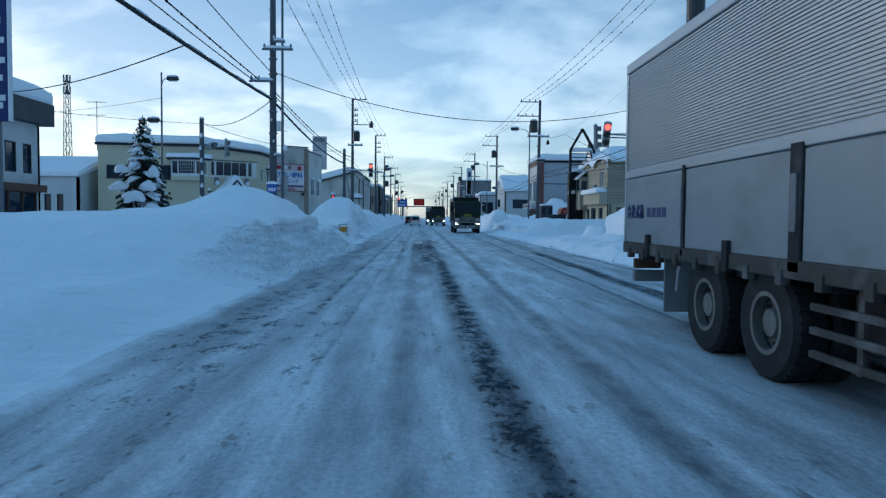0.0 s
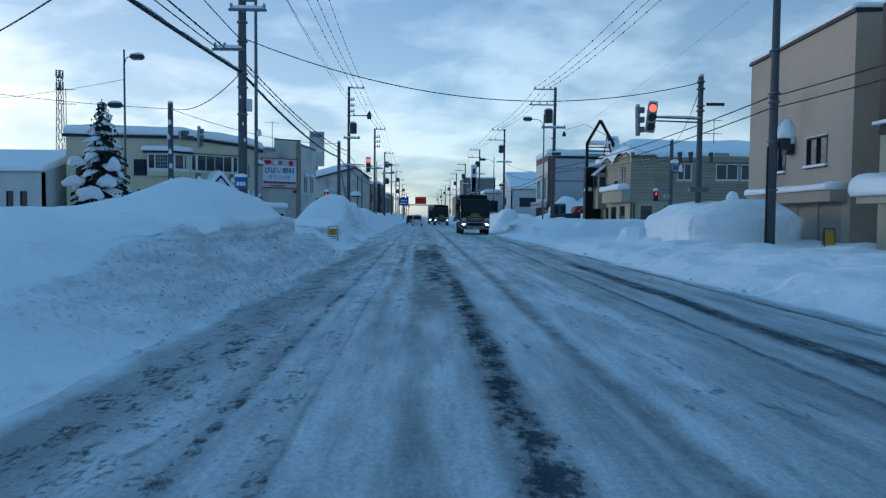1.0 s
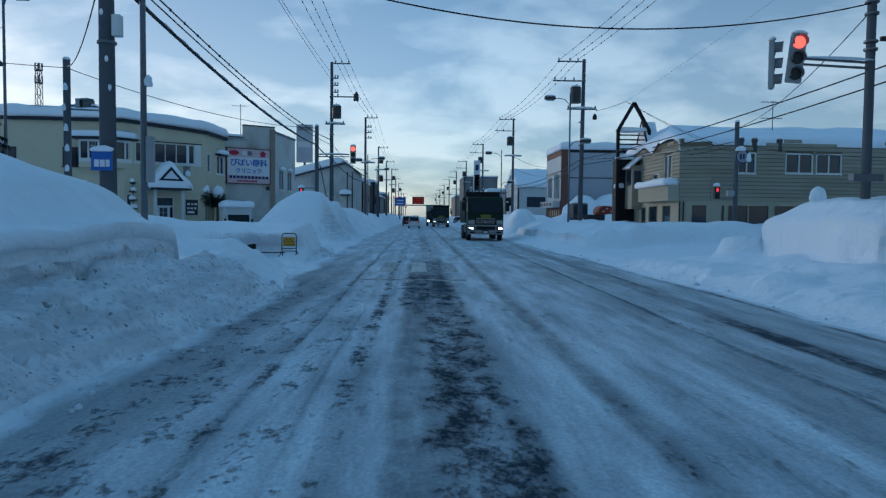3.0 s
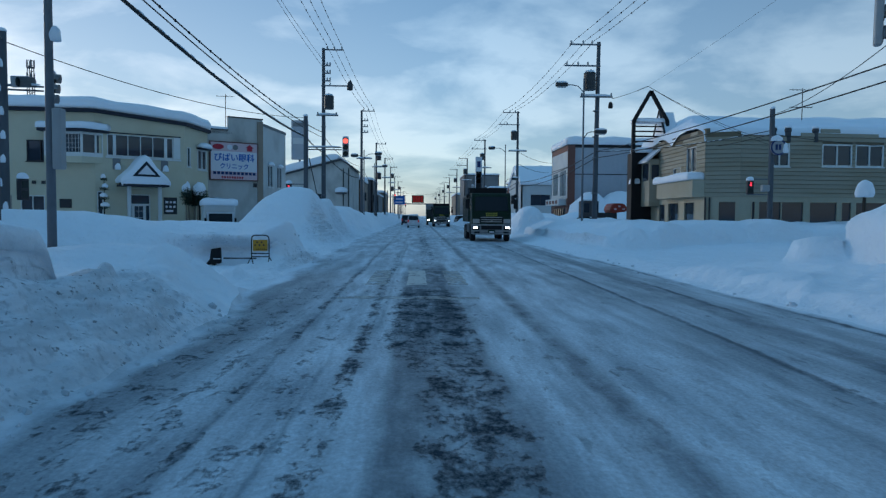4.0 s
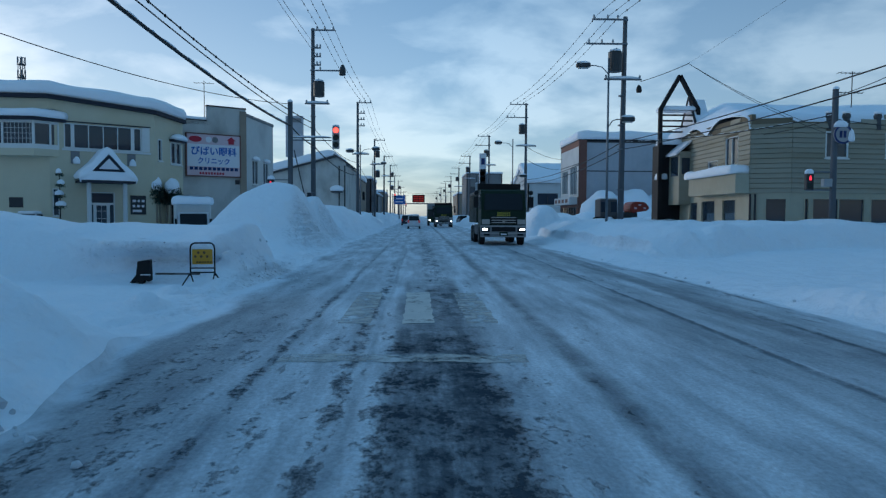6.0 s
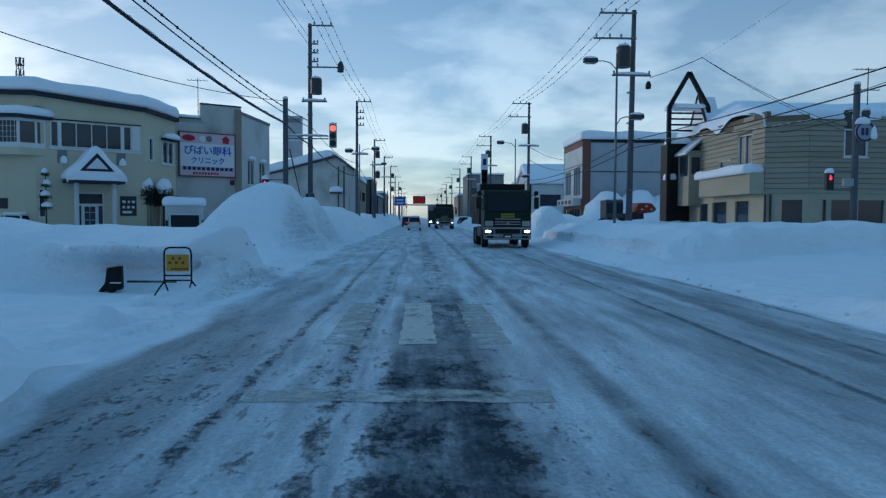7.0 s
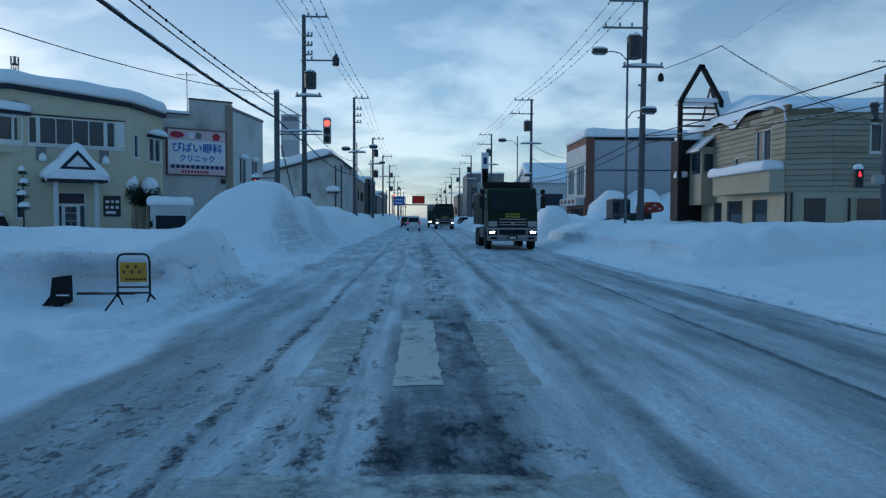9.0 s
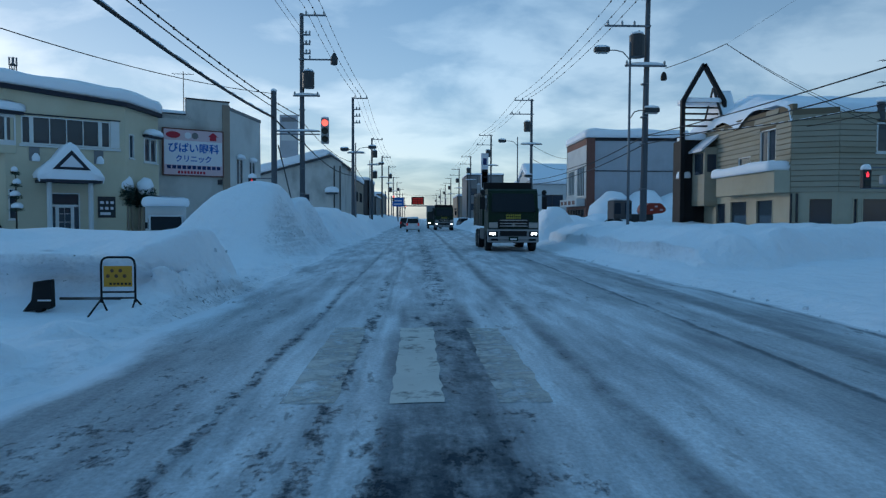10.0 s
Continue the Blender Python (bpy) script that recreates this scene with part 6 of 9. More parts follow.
# dark shop at the near left with a deep fascia, and its neighbours
def dark_shop():
    b = thing("dark_shop", "white-walled shop with a deep dark fascia and roof snow", "building")
    A, B, C = (-34.0, 28.0), (-21.5, 28.0), (-21.5, 41.2)
    wall(b, A, B, 0, 7.2, WHITE_WALL)
    o, u, n, L = facade_frame(B, C)
    ops = [(L - 1.7, L - 0.9, 3.6, 5.2), (L - 3.4, L - 2.4, 3.6, 5.2), (L - 4.5, L - 0.4, 0, 2.6)]
    wall(b, B, C, 0, 7.2, WHITE_WALL, ops)
    for w in ops[:2]:
        window(b, B, C, *w, panes=1, mat=FRAME_DARK, sill=False)
    window(b, B, C, *ops[2], panes=3, mat=RUST_PANEL, sill=False)
    strip(b, B, C, 5, L, 2.6, 3.0, 0, 0.4, RUST_PANEL, "canopy")
    wall(b, C, (-34, 41.2), 0, 7.2, WHITE_WALL)
    wall(b, (-34, 41.2), A, 0, 7.2, WHITE_WALL)
    bm = BM()
    prism(bm, [(-34.6, 27.4), (-20.9, 27.4), (-20.9, 41.7), (-34.6, 41.7)], "z", 6.35, 7.55)
    part("fascia", bm, DARK_WALL, b)
    part("roof_snow", snow_slab([(-34.5, 27.5), (-21.0, 27.5), (-21.0, 41.6), (-34.5, 41.6)], 7.55, 0.95, 0.12, 18, inset=1.6), ROOF_SNOW, b, smooth=True)
    return b


dark_shop()
simple_house(-44, -30.3, 64.5, 76, 4.7, WHITE_WALL, "low white house with dark eaves and deep roof snow", 1.6, "x", 0.7, [("front", 0.78, 0.82, 1.7, 3.2), ("front", 0.86, 0.9, 1.7, 3.2), ("front", 0.3, 0.4, 1.7, 3.2)])


def lean_building():
    """A gabled hall whose long slope falls away from the road."""
    b = thing("gabled_hall", "stained grey gabled building with a long snowy roof slope", "building")
    bm = BM(); prism(bm, [(-22.0, 0), (-8.6, 0), (-8.6, 7.7), (-9.7, 8.4), (-22.0, 5.1)], "y", 112.0, 126.0)
    part("wall", bm, CLINIC_WALL, b, "stained grey mortar wall")
    bm = BM()
    prism(bm, [(-22.5, 4.95), (-9.7, 8.42), (-8.2, 7.5), (-8.2, 7.66), (-9.7, 8.62), (-22.5, 5.15)], "y", 111.6, 126.3)
    part("roof", bm, DARK_WALL, b)
    bm = BM()
    prism(bm, [(-22.6, 5.17), (-10.0, 8.6), (-9.75, 8.95), (-10.4, 9.25), (-11.6, 9.05), (-22.4, 6.15), (-22.9, 5.7)], "y", 111.4, 126.4)
    bmesh.ops.bevel(bm, geom=bm.edges[:], offset=0.16, segments=2, affect="EDGES")
    part("roof_snow", bm, ROOF_SNOW, b)
    for x0, x1, z0, z1 in ((-16.6, -15.2, 2.6, 4.0), (-13.2, -12.2, 3.0, 4.2)):
        bm = BM(); box(bm, x0, x1, 111.94, 112.02, z0, z1, 0.02)
        w = part("window", bm, FRAME_DARK, b)
        bm = BM(); box(bm, x0 + 0.08, x1 - 0.08, 111.92, 111.95, z0 + 0.08, z1 - 0.08)
        part("pane", bm, GLASS, w)
    bm = BM(); box(bm, -10.3, -9.0, 111.4, 112.0, 4.2, 4.4, 0.03)
    hood = part("hood", bm, DARK_WALL, b)
    bm = BM(); snow_lump(bm, -9.65, 111.7, 4.4, 0.8, 0.4, 0.5, 6)
    part("hood_snow", bm, ROOF_SNOW, hood, smooth=True)
    for x in (-8.75, -9.4):
        bm = BM(); rod(bm, (x, 111.9, 0), (x, 111.9, 7.4), 0.07, n=8)
        part("drain_pipe", bm, FRAME_DARK, b)
    return b


lean_building()

simple_house(-18.0, -9.0, 134, 150, 7.0, TAN_WALL, "tan two-storey shop building with roof snow", 0, "y", 0.8, [("right", 0.1, 0.3, 4, 5.5), ("right", 0.5, 0.8, 4, 5.5), ("front", 0.5, 0.8, 4, 5.5)])
simple_house(-17.0, -8.5, 156, 172, 8.0, DARK_WALL, "dark three-storey shop building with roof snow", 0, "y", 0.6, [("right", 0.1, 0.4, 4, 5.5), ("front", 0.4, 0.8, 4, 5.5)])
simple_house(-18.0, -8.8, 182, 200, 6.0, GREY_WALL, "grey shop building with a snowy gable", 2.2, "y", 0.6, [("front", 0.3, 0.7, 3, 4.5)])
simple_house(-20.0, -9.0, 212, 240, 7.5, TAN_WALL, "tan shop row under snow", 0, "y", 0.6, [("front", 0.3, 0.7, 3, 4.5)])
simple_house(15.5, 30.0, 128, 142, 6.2, WHITE_WALL, "pale house with a broad snowy roof", 2.6, "x", 0.8, [("left", 0.2, 0.5, 3.5, 5), ("front", 0.1, 0.3, 3.2, 4.8)])
simple_house(17.0, 26.0, 146, 156, 7.5, BRICK_RED, "dark red gabled house with roof snow", 2.6, "y", 0.4, [("front", 0.2, 0.5, 3.5, 5.2), ("left", 0.2, 0.6, 3.5, 5)])
simple_house(14.0, 24.0, 162, 176, 6.5, WHITE_WALL, "white shop building with roof snow", 0, "y", 0.8, [("front", 0.1, 0.3, 2.5, 5), ("left", 0.1, 0.5, 3.5, 5)])
simple_house(11.5, 20.0, 196, 214, 11.5, GREY_WALL, "tall grey office block with roof snow", 0, "y", 0.4, [("front", 0.1, 0.4, 3.5, 5), ("front", 0.6, 0.9, 3.5, 5), ("front", 0.1, 0.4, 7, 8.5), ("front", 0.6, 0.9, 7, 8.5)])
simple_house(11.0, 18.0, 226, 250, 7.5, TAN_WALL, "tan shop row under snow", 0, "y", 0.6, [("front", 0.2, 0.6, 3.5, 5)])


# poles, wires, signals
def tube(points, r, n=6):
    """A round tube along points."""
    bm = BM()
    pts = [Vector(p) for p in points]
    rings = []
    for i, p in enumerate(pts):
        d = (pts[min(i + 1, len(pts) - 1)] - pts[max(i - 1, 0)]).normalized()
        s = d.cross(Vector((0, 0, 1)))
        s = s.normalized() if s.length > 1e-4 else Vector((1, 0, 0))
        t = s.cross(d)
        rr = r(i / (len(pts) - 1)) if callable(r) else r
        rings.append([bm.verts.new(p + s * math.cos(2 * math.pi * k / n) * rr + t * math.sin(2 * math.pi * k / n) * rr) for k in range(n)])
    for a, b in zip(rings, rings[1:]):
        for k in range(n):
            j = (k + 1) % n
            bm.faces.new((a[k], a[j], b[j], b[k]))
    bm.faces.new(rings[0]), bm.faces.new(rings[-1][::-1])
    return bm


def sagging(p, q, sag, n=24):
    p, q = Vector(p), Vector(q)
    return [p.lerp(q, i / n) - Vector((0, 0, 4 * sag * (i / n) * (1 - i / n))) for i in range(n + 1)]


def wire(p, q, sag=0.4, r=0.012, label="thin black overhead wire between poles", group="overhead wires", knots=0, snow=False):
    ob = new("overhead_wire", finish("overhead_wire", tube(sagging(p, q, sag), r), CABLE, True))
    tagged(ob, label, "wire", group)
    pts = sagging(p, q, sag, 200)
    if knots:
        for k in range(knots):
            c = pts[int(200 * (k + 0.5) / knots)]
            bm = BM()
            bmesh.ops.create_icosphere(bm, subdivisions=1, radius=0.055, matrix=Matrix.Translation(c) @ Matrix.Diagonal((0.7, 1.6, 1.0, 1)))
            part("spacer", bm, CABLE, ob)
    if snow:
        rnd = random.Random(int(abs(p[0] * 31 + p[1] * 7)))
        a = 0
        while a < 195:
            b = min(200, a + rnd.randint(2, 9))
            seg = [c + Vector((0, 0, r * 0.9)) for c in pts[a:b + 1]]
            if len(seg) > 2:
                part("snow_on_wire", tube(seg, lambda t: r * 0.75 * (0.35 + math.sin(math.pi * t) ** 0.5 * 0.75), 6), ROOF_SNOW, ob, smooth=True)
            a = b + rnd.randint(0, 5)
    return ob


def pole_arm(parent, x0, x1, y, z, snow=True, insulators=(), w=0.09):
    arm = part("crossarm", box(BM(), x0, x1, y - w / 2, y + w / 2, z - w / 2, z + w / 2, 0.01), STEEL, parent)
    for x in insulators:
        bm = BM()
        rod(bm, (x, y, z + w / 2), (x, y, z + w / 2 + 0.09), 0.045, 0.06, 8)
        rod(bm, (x, y, z + w / 2 + 0.09), (x, y, z + w / 2 + 0.2), 0.07, 0.04, 8)
        part("insulator", bm, INSULATOR, arm)
    if snow:
        bm = BM()
        snow_lump(bm, (x0 + x1) / 2, y, z + w / 2, abs(x1 - x0) * 0.47, w * 0.75, 0.1, x0 + z)
        part("arm_snow", bm, ROOF_SNOW, arm, smooth=True)
    return arm


def transformer(parent, x, y, z, r=0.33, h=0.85):
    bm = BM()
    rod(bm, (x, y, z), (x, y, z + h), r, r, 16)
    rod(bm, (x, y, z + h), (x, y, z + h + 0.06), r * 1.06, r * 0.9, 16)
    for k in range(3):
        a = 2.1 * k + 0.6
        rod(bm, (x + r * 0.6 * math.cos(a), y + r * 0.6 * math.sin(a), z + h), (x + r * 0.6 * math.cos(a), y + r * 0.6 * math.sin(a), z + h + 0.22), 0.035, n=6)
    t = part("transformer", bm, DARK_STEEL, parent, "grey pole transformer")
    bm = BM()
    snow_lump(bm, x, y, z + h + 0.06, r * 0.85, r * 0.85, 0.12, z)
    part("transformer_snow", bm, ROOF_SNOW, t, smooth=True)
    return t


def utility_pole(x, y, h, r=0.15, lean=(0, 0), label="grey concrete utility pole with crossarms", mat=None):
    t = thing("utility_pole", label, "utility pole", (x, y, 0), group="utility poles")
    bm = BM()
    rod(bm, (0, 0, -0.2), (lean[0], lean[1], h), r * 1.12, r * 0.72, 16)
    part("shaft", bm, mat or CONCRETE, t, smooth=True)
    return t


def bands(t, r, zs):
    for z in zs:
        bm = BM()
        ring(bm, (0, 0, z), (0, 0, 1), r + 0.02, r - 0.03, 0.06, 16)
        part("band", bm, STEEL, t)


# left row
p = utility_pole(-6.85, 33.45, 14.6, 0.165, label="thick grey concrete utility pole with snow-covered crossarms")
pole_arm(p, -0.45, 0.95, -0.2, 9.0, True, (-0.35, 0.85))
pole_arm(p, 0.05, 0.6, -0.2, 9.35, True)
pole_arm(p, -1.05, 0.1, -0.2, 7.55, True, (-0.95, -0.6))
pole_arm(p, -0.1, 1.9, -0.2, 13.6, True, (0.4, 1.0, 1.7))
bands(p, 0.185, (5.2, 6.2, 6.7, 7.9, 8.6))
bm = BM(); box(bm, 0.2, 0.38, -0.25, -0.05, 5.3, 5.75, 0.02)
part("meter_box", bm, FRAME_WHITE, p, "pale grey box strapped to the pole")
rs = random.Random(4)
for k in range(12):
    bm = BM()
    a, z = rs.uniform(3.2, 5.6), 1.2 + k * 0.95 + rs.uniform(-0.3, 0.3)
    bmesh.ops.create_icosphere(bm, subdivisions=2, radius=1, matrix=Matrix.Translation((0.17 * math.cos(a), 0.17 * math.sin(a), z)) @ Matrix.Diagonal((0.04, 0.022, 0.07, 1)))
    part("snow_patch", bm, ROOF_SNOW, p, smooth=True)
bm = BM(); box(bm, -0.22, 0.22, -0.33, -0.29, 2.45, 2.85, 0.01)
pl = part("street_plate", bm, SIGN_BLUE, p, "small blue plate with white writing")
for k, (a, b_) in enumerate(((-0.15, -0.05), (-0.03, 0.07), (0.09, 0.17))):
    bm = BM(); box(bm, a, b_, -0.337, -0.331, 2.53, 2.68)
    part("writing_bar", bm, SIGN_WHITE, pl)
bm = BM(); snow_lump(bm, 0.0, -0.3, 2.85, 0.24, 0.1, 0.1, 2)
part("plate_snow", bm, ROOF_SNOW, pl, smooth=True)

# slim steel pole beside it
p = utility_pole(-6.75, 35.2, 12.0, 0.075, label="slim grey steel pole standing in the snow", mat=STEEL)
bm = BM(); box(bm, 0.07, 0.24, -0.1, 0.1, 2.3, 3.4, 0.03)
part("control_box", bm, SIGNAL_GREY, p)
bm = BM(); snow_lump(bm, 0.12, 0, 4.6, 0.1, 0.1, 0.2, 3)
part("snow", bm, ROOF_SNOW, p, smooth=True)

# left pole past the crossing, with transformer and long arms
p = utility_pole(-7.0, 74.7, 13.7, 0.16)
pole_arm(p, -0.1, 1.45, -0.2, 13.55, False, (0.3, 0.8, 1.35))
for k in range(3):
    pole_arm(p, 0.0, 0.55, -0.2, 12.4 - 0.55 * k, False, (0.3, 0.5))
pole_arm(p, -0.15, 2.0, -0.2, 10.95, False, (0.5,))
bm = BM(); snow_lump(bm, 1.95, -0.2, 10.65, 0.22, 0.2, 0.5, 8)
part("switch_gear", bm, DARK_STEEL, p, "dark pole-top switch", smooth=True)
transformer(p, 0.42, -0.25, 9.25, 0.36, 0.9)
pole_arm(p, -0.5, 1.1, -0.2, 8.8, True, (-0.4, 0.95))
bands(p, 0.17, (3.0, 4.5, 6.0, 8.0))
p = utility_pole(-5.9, 96.3, 12.4, 0.15)
pole_arm(p, -0.1, 1.35, -0.2, 12.3, False, (0.2, 0.7, 1.25))
for k in range(3):
    pole_arm(p, 0.0, 0.7, -0.2, 11.3 - 0.6 * k, False, (0.35, 0.6))
pole_arm(p, -0.5, 1.1, -0.2, 7.4, True)
for k, (x, y, h) in enumerate(((-6.2, 128, 12.3), (-6.0, 152, 12.0), (-6.0, 180, 12.4), (-6.1, 212, 12.0), (-6.1, 245, 12.3), (-6.2, 285, 12.0), (-6.2, 330, 12.0), (-6.3, 390, 12.0))):
    p = utility_pole(x, y, h, 0.15)
    pole_arm(p, -0.1, 1.5, -0.2, h - 0.2, False, (0.2, 0.8, 1.4))
    pole_arm(p, -0.6, 1.1, -0.2, h - 3.6, True)
    if k % 2 == 0:
        transformer(p, 0.42, -0.25, h - 2.6)
        transformer(p, 0.42, -0.25, h - 5.4)

# right row
p = utility_pole(12.3, 31.4, 13.2, 0.15, label="grey utility pole with snowy crossarm and transformer")
pole_arm(p, -0.95, 1.0, -0.2, 9.35, True, (-0.85, 0.9))
pole_arm(p, -1.6, 0.3, -0.2, 12.6, False, (-1.5, -0.8, -0.2))
transformer(p, -0.4, -0.25, 10.0, 0.38, 0.95)
bands(p, 0.19, (2.5, 4.2, 5.6, 5.9, 7.4))
bm = BM(); rod(bm, (-0.22, -0.1, 0.4), (-0.22, -0.1, 4.0), 0.035)
part("conduit", bm, CABLE, p)
bm = BM(); box(bm, 0.15, 0.5, -0.3, -0.05, 3.9, 4.3, 0.03)
bx = part("junction_box", bm, DARK_STEEL, p)
bm = BM(); snow_lump(bm, 0.35, -0.2, 4.3, 0.3, 0.3, 0.5, 14)
part("box_snow", bm, ROOF_SNOW, bx, smooth=True)
p = utility_pole(11.0, 66.15, 12.35, 0.16, (0.12, 0))
pole_arm(p, -1.75, 0.2, -0.2, 12.15, False, (-1.65, -0.9, -0.35))
pole_arm(p, -2.05, 0.2, -0.2, 10.85, False, (-1.9, -1.2, -0.6))
transformer(p, -0.48, -0.25, 9.35, 0.37, 1.0)
pole_arm(p, -1.05, 1.0, -0.2, 8.95, True, (-0.95, 0.9))
bands(p, 0.18, (3.0, 5.2, 6.5, 8.1))
bm = BM(); snow_lump(bm, 0.85, -0.25, 8.25, 0.14, 0.14, 0.3, 3)
part("cable_coil", bm, CABLE, p, smooth=True)
for k, (x, y, h) in enumerate(((10.8, 99.2, 12.9), (10.2, 130.4, 13.2), (9.6, 160, 12.8), (9.3, 190, 12.6), (9.0, 222, 12.4), (9.0, 260, 12.4), (9.0, 305, 12.4), (9.0, 360, 12.4))):
    p = utility_pole(x, y, h, 0.15)
    pole_arm(p, -1.7, 0.2, -0.2, h - 0.15, False, (-1.6, -0.9, -0.3))
    pole_arm(p, -2.1, 0.2, -0.2, h - 1.45, False, (-1.9, -1.2))
    transformer(p, -0.45, -0.25, h - 3.1)
    pole_arm(p, -1.05, 1.0, -0.2, h - 4.3, True)
p = utility_pole(9.2, 140, 8.0, 0.12, label="short plain concrete pole")
p = utility_pole(8.6, 118, 6.8, 0.11, label="short plain concrete pole")


def street_lamp(x, y, h, side, arm, low=None, label="slim grey street lamp with a flat lamp head"):
    """Mast, bent arm, flat head; low: a second lower head (height, side)."""
    t = thing("street_lamp", label, "street lamp", (x, y, 0), group="street lamps")
    bm = BM()
    rod(bm, (0, 0, -0.2), (0, 0, h + 0.4), 0.075, 0.05, 12)
    part("mast", bm, STEEL, t, smooth=True)
    heads = [(h, side, arm)] + ([low] if low else [])
    for z, s, a in heads:
        part("arm", tube([(0, 0, z - 0.45), (s * a * 0.35, 0, z - 0.08), (s * a * 0.7, 0, z), (s * a, 0, z)], 0.028, 8), STEEL, t, smooth=True)
        bm = BM()
        box(bm, min(s * a, s * (a + 0.75)), max(s * a, s * (a + 0.75)), -0.16, 0.16, z - 0.1, z + 0.12, 0.06)
        hd = part("lamp_head", bm, DARK_STEEL, t)
        bm = BM()
        box(bm, min(s * (a + 0.1), s * (a + 0.65)), max(s * (a + 0.1), s * (a + 0.65)), -0.12, 0.12, z - 0.16, z - 0.1, 0.02)
        part("lamp_glass", bm, LAMP_GLASS, hd)
        bm = BM()
        snow_lump(bm, s * (a + 0.38), 0, z + 0.11, 0.36, 0.16, 0.1, z)
        part("head_snow", bm, ROOF_SNOW, hd, smooth=True)
    return t


street_lamp(10.1, 65.6, 9.6, -1, 1.0, (6.75, 1, 0.7))
street_lamp(9.45, 99.0, 8.9, -1, 1.1, (5.6, 1, 0.7))
street_lamp(-5.55, 95.0, 7.8, 1, 1.1, (7.6, -1, 0.6))
street_lamp(-6.2, 124.0, 8.6, 1, 1.1)
lamp = street_lamp(-16.85, 47.3, 10.25, 1, 0.35, (7.55, -1, 0.15), label="tall grey lamp pole with two snow-capped lamp heads")


def signal_head(parent, m, lit=True, name="signal_head"):
    """A three-lamp signal, upright, red on top, facing -y in its own space."""
    bm = BM()
    box(bm, -0.19, 0.19, -0.07, 0.07, -0.6, 0.6, 0.05)
    bmesh.ops.transform(bm, matrix=m, verts=bm.verts)
    h = part(name, bm, SIGNAL_GREY, parent)
    for k, z in enumerate((0.39, 0.0, -0.39)):
        bm = BM()
        rod(bm, (0, -0.07, z), (0, -0.085, z), 0.15, 0.15, 20)
        bmesh.ops.transform(bm, matrix=m, verts=bm.verts)
        part("lens", bm, RED_LAMP if k == 0 and lit else DARK_LENS, h, "lit red lens" if k == 0 and lit else "")
        bm = BM()
        n = 14
        rows = []
        for d in (-0.07, -0.27):
            rows.append([bm.verts.new(m @ Vector((0.165 * math.cos(math.pi * (i / n * 1.3 - 0.15)), d if d > -0.1 else d + 0.06 * abs(i / n - 0.5), z + 0.165 * math.sin(math.pi * (i / n * 1.3 - 0.15))))) for i in range(n + 1)])
        for i in range(n):
            bm.faces.new((rows[0][i], rows[0][i + 1], rows[1][i + 1], rows[1][i]))
        bmesh.ops.solidify(bm, geom=bm.faces[:], thickness=0.008)
        part("visor", bm, SIGNAL_GREY, h)
    bm = BM()
    snow_lump(bm, 0, 0, 0, 0.19, 0.1, 0.07, 3)
    bmesh.ops.transform(bm, matrix=m @ Matrix.Translation((0, 0, 0.6)), verts=bm.verts)
    part("head_snow", bm, ROOF_SNOW, h, smooth=True)
    return h


def signal_pole(x, y, h, r, label, mat=None):
    t = thing("traffic_signal", label, "traffic signal", (x, y, 0), group="traffic signals")
    bm = BM()
    rod(bm, (0, 0, -0.2), (0, 0, h), r * 1.1, r, 14)
    part("post", bm, mat or CONCRETE, t, smooth=True)
    bm = BM()
    snow_lump(bm, 0, 0, h, r * 1.1, r * 1.1, 0.1, h)
    part("post_snow", bm, ROOF_SNOW, t, smooth=True)
    return t


def signal_arm(t, z, x1, y1=0.0):
    for dz in (0.07, -0.07):
        bm = BM()
        rod(bm, (0, 0, z + dz), (x1, y1, z + dz), 0.035, 0.03, 10)
        part("arm", bm, STEEL, t)
    bm = BM()
    snow_lump(bm, x1 / 2, y1 / 2, z + 0.09, abs(x1) * 0.48, 0.06, 0.06, z)
    part("arm_snow", bm, ROOF_SNOW, t, smooth=True)


def pedestrian_signal(parent, x, y, z, lit=True, turn=0):
    m = pose(x, y, z, 0, 0, turn)
    bm = BM()
    box(bm, -0.17, 0.17, -0.1, 0.1, -0.36, 0.36, 0.03)
    bmesh.ops.transform(bm, matrix=m, verts=bm.verts)
    h = part("pedestrian_signal", bm, FRAME_DARK, parent)
    for zz, mat_, lab in ((0.17, DARK_LENS, ""), (-0.17, DARK_LENS, "")):
        bm = BM()
        box(bm, -0.12, 0.12, -0.112, -0.1, zz - 0.12, zz + 0.12, 0.01)
        bmesh.ops.transform(bm, matrix=m, verts=bm.verts)
        lens = part("lens", bm, mat_, h, lab)
        if lit and zz > 0:
            bm = BM()
            box(bm, -0.055, 0.055, -0.118, -0.113, zz - 0.1, zz + 0.035, 0.004)
            box(bm, -0.035, 0.035, -0.118, -0.113, zz + 0.05, zz + 0.1, 0.004)
            bmesh.ops.transform(bm, matrix=m, verts=bm.verts)
            part("lit_symbol", bm, RED_MAN, lens, "glowing red symbol")
    bm = BM()
    snow_lump(bm, 0, 0, 0.36, 0.2, 0.14, 0.16, x)
    bmesh.ops.transform(bm, matrix=m, verts=bm.verts)
    part("head_snow", bm, ROOF_SNOW, h, smooth=True)
    return h


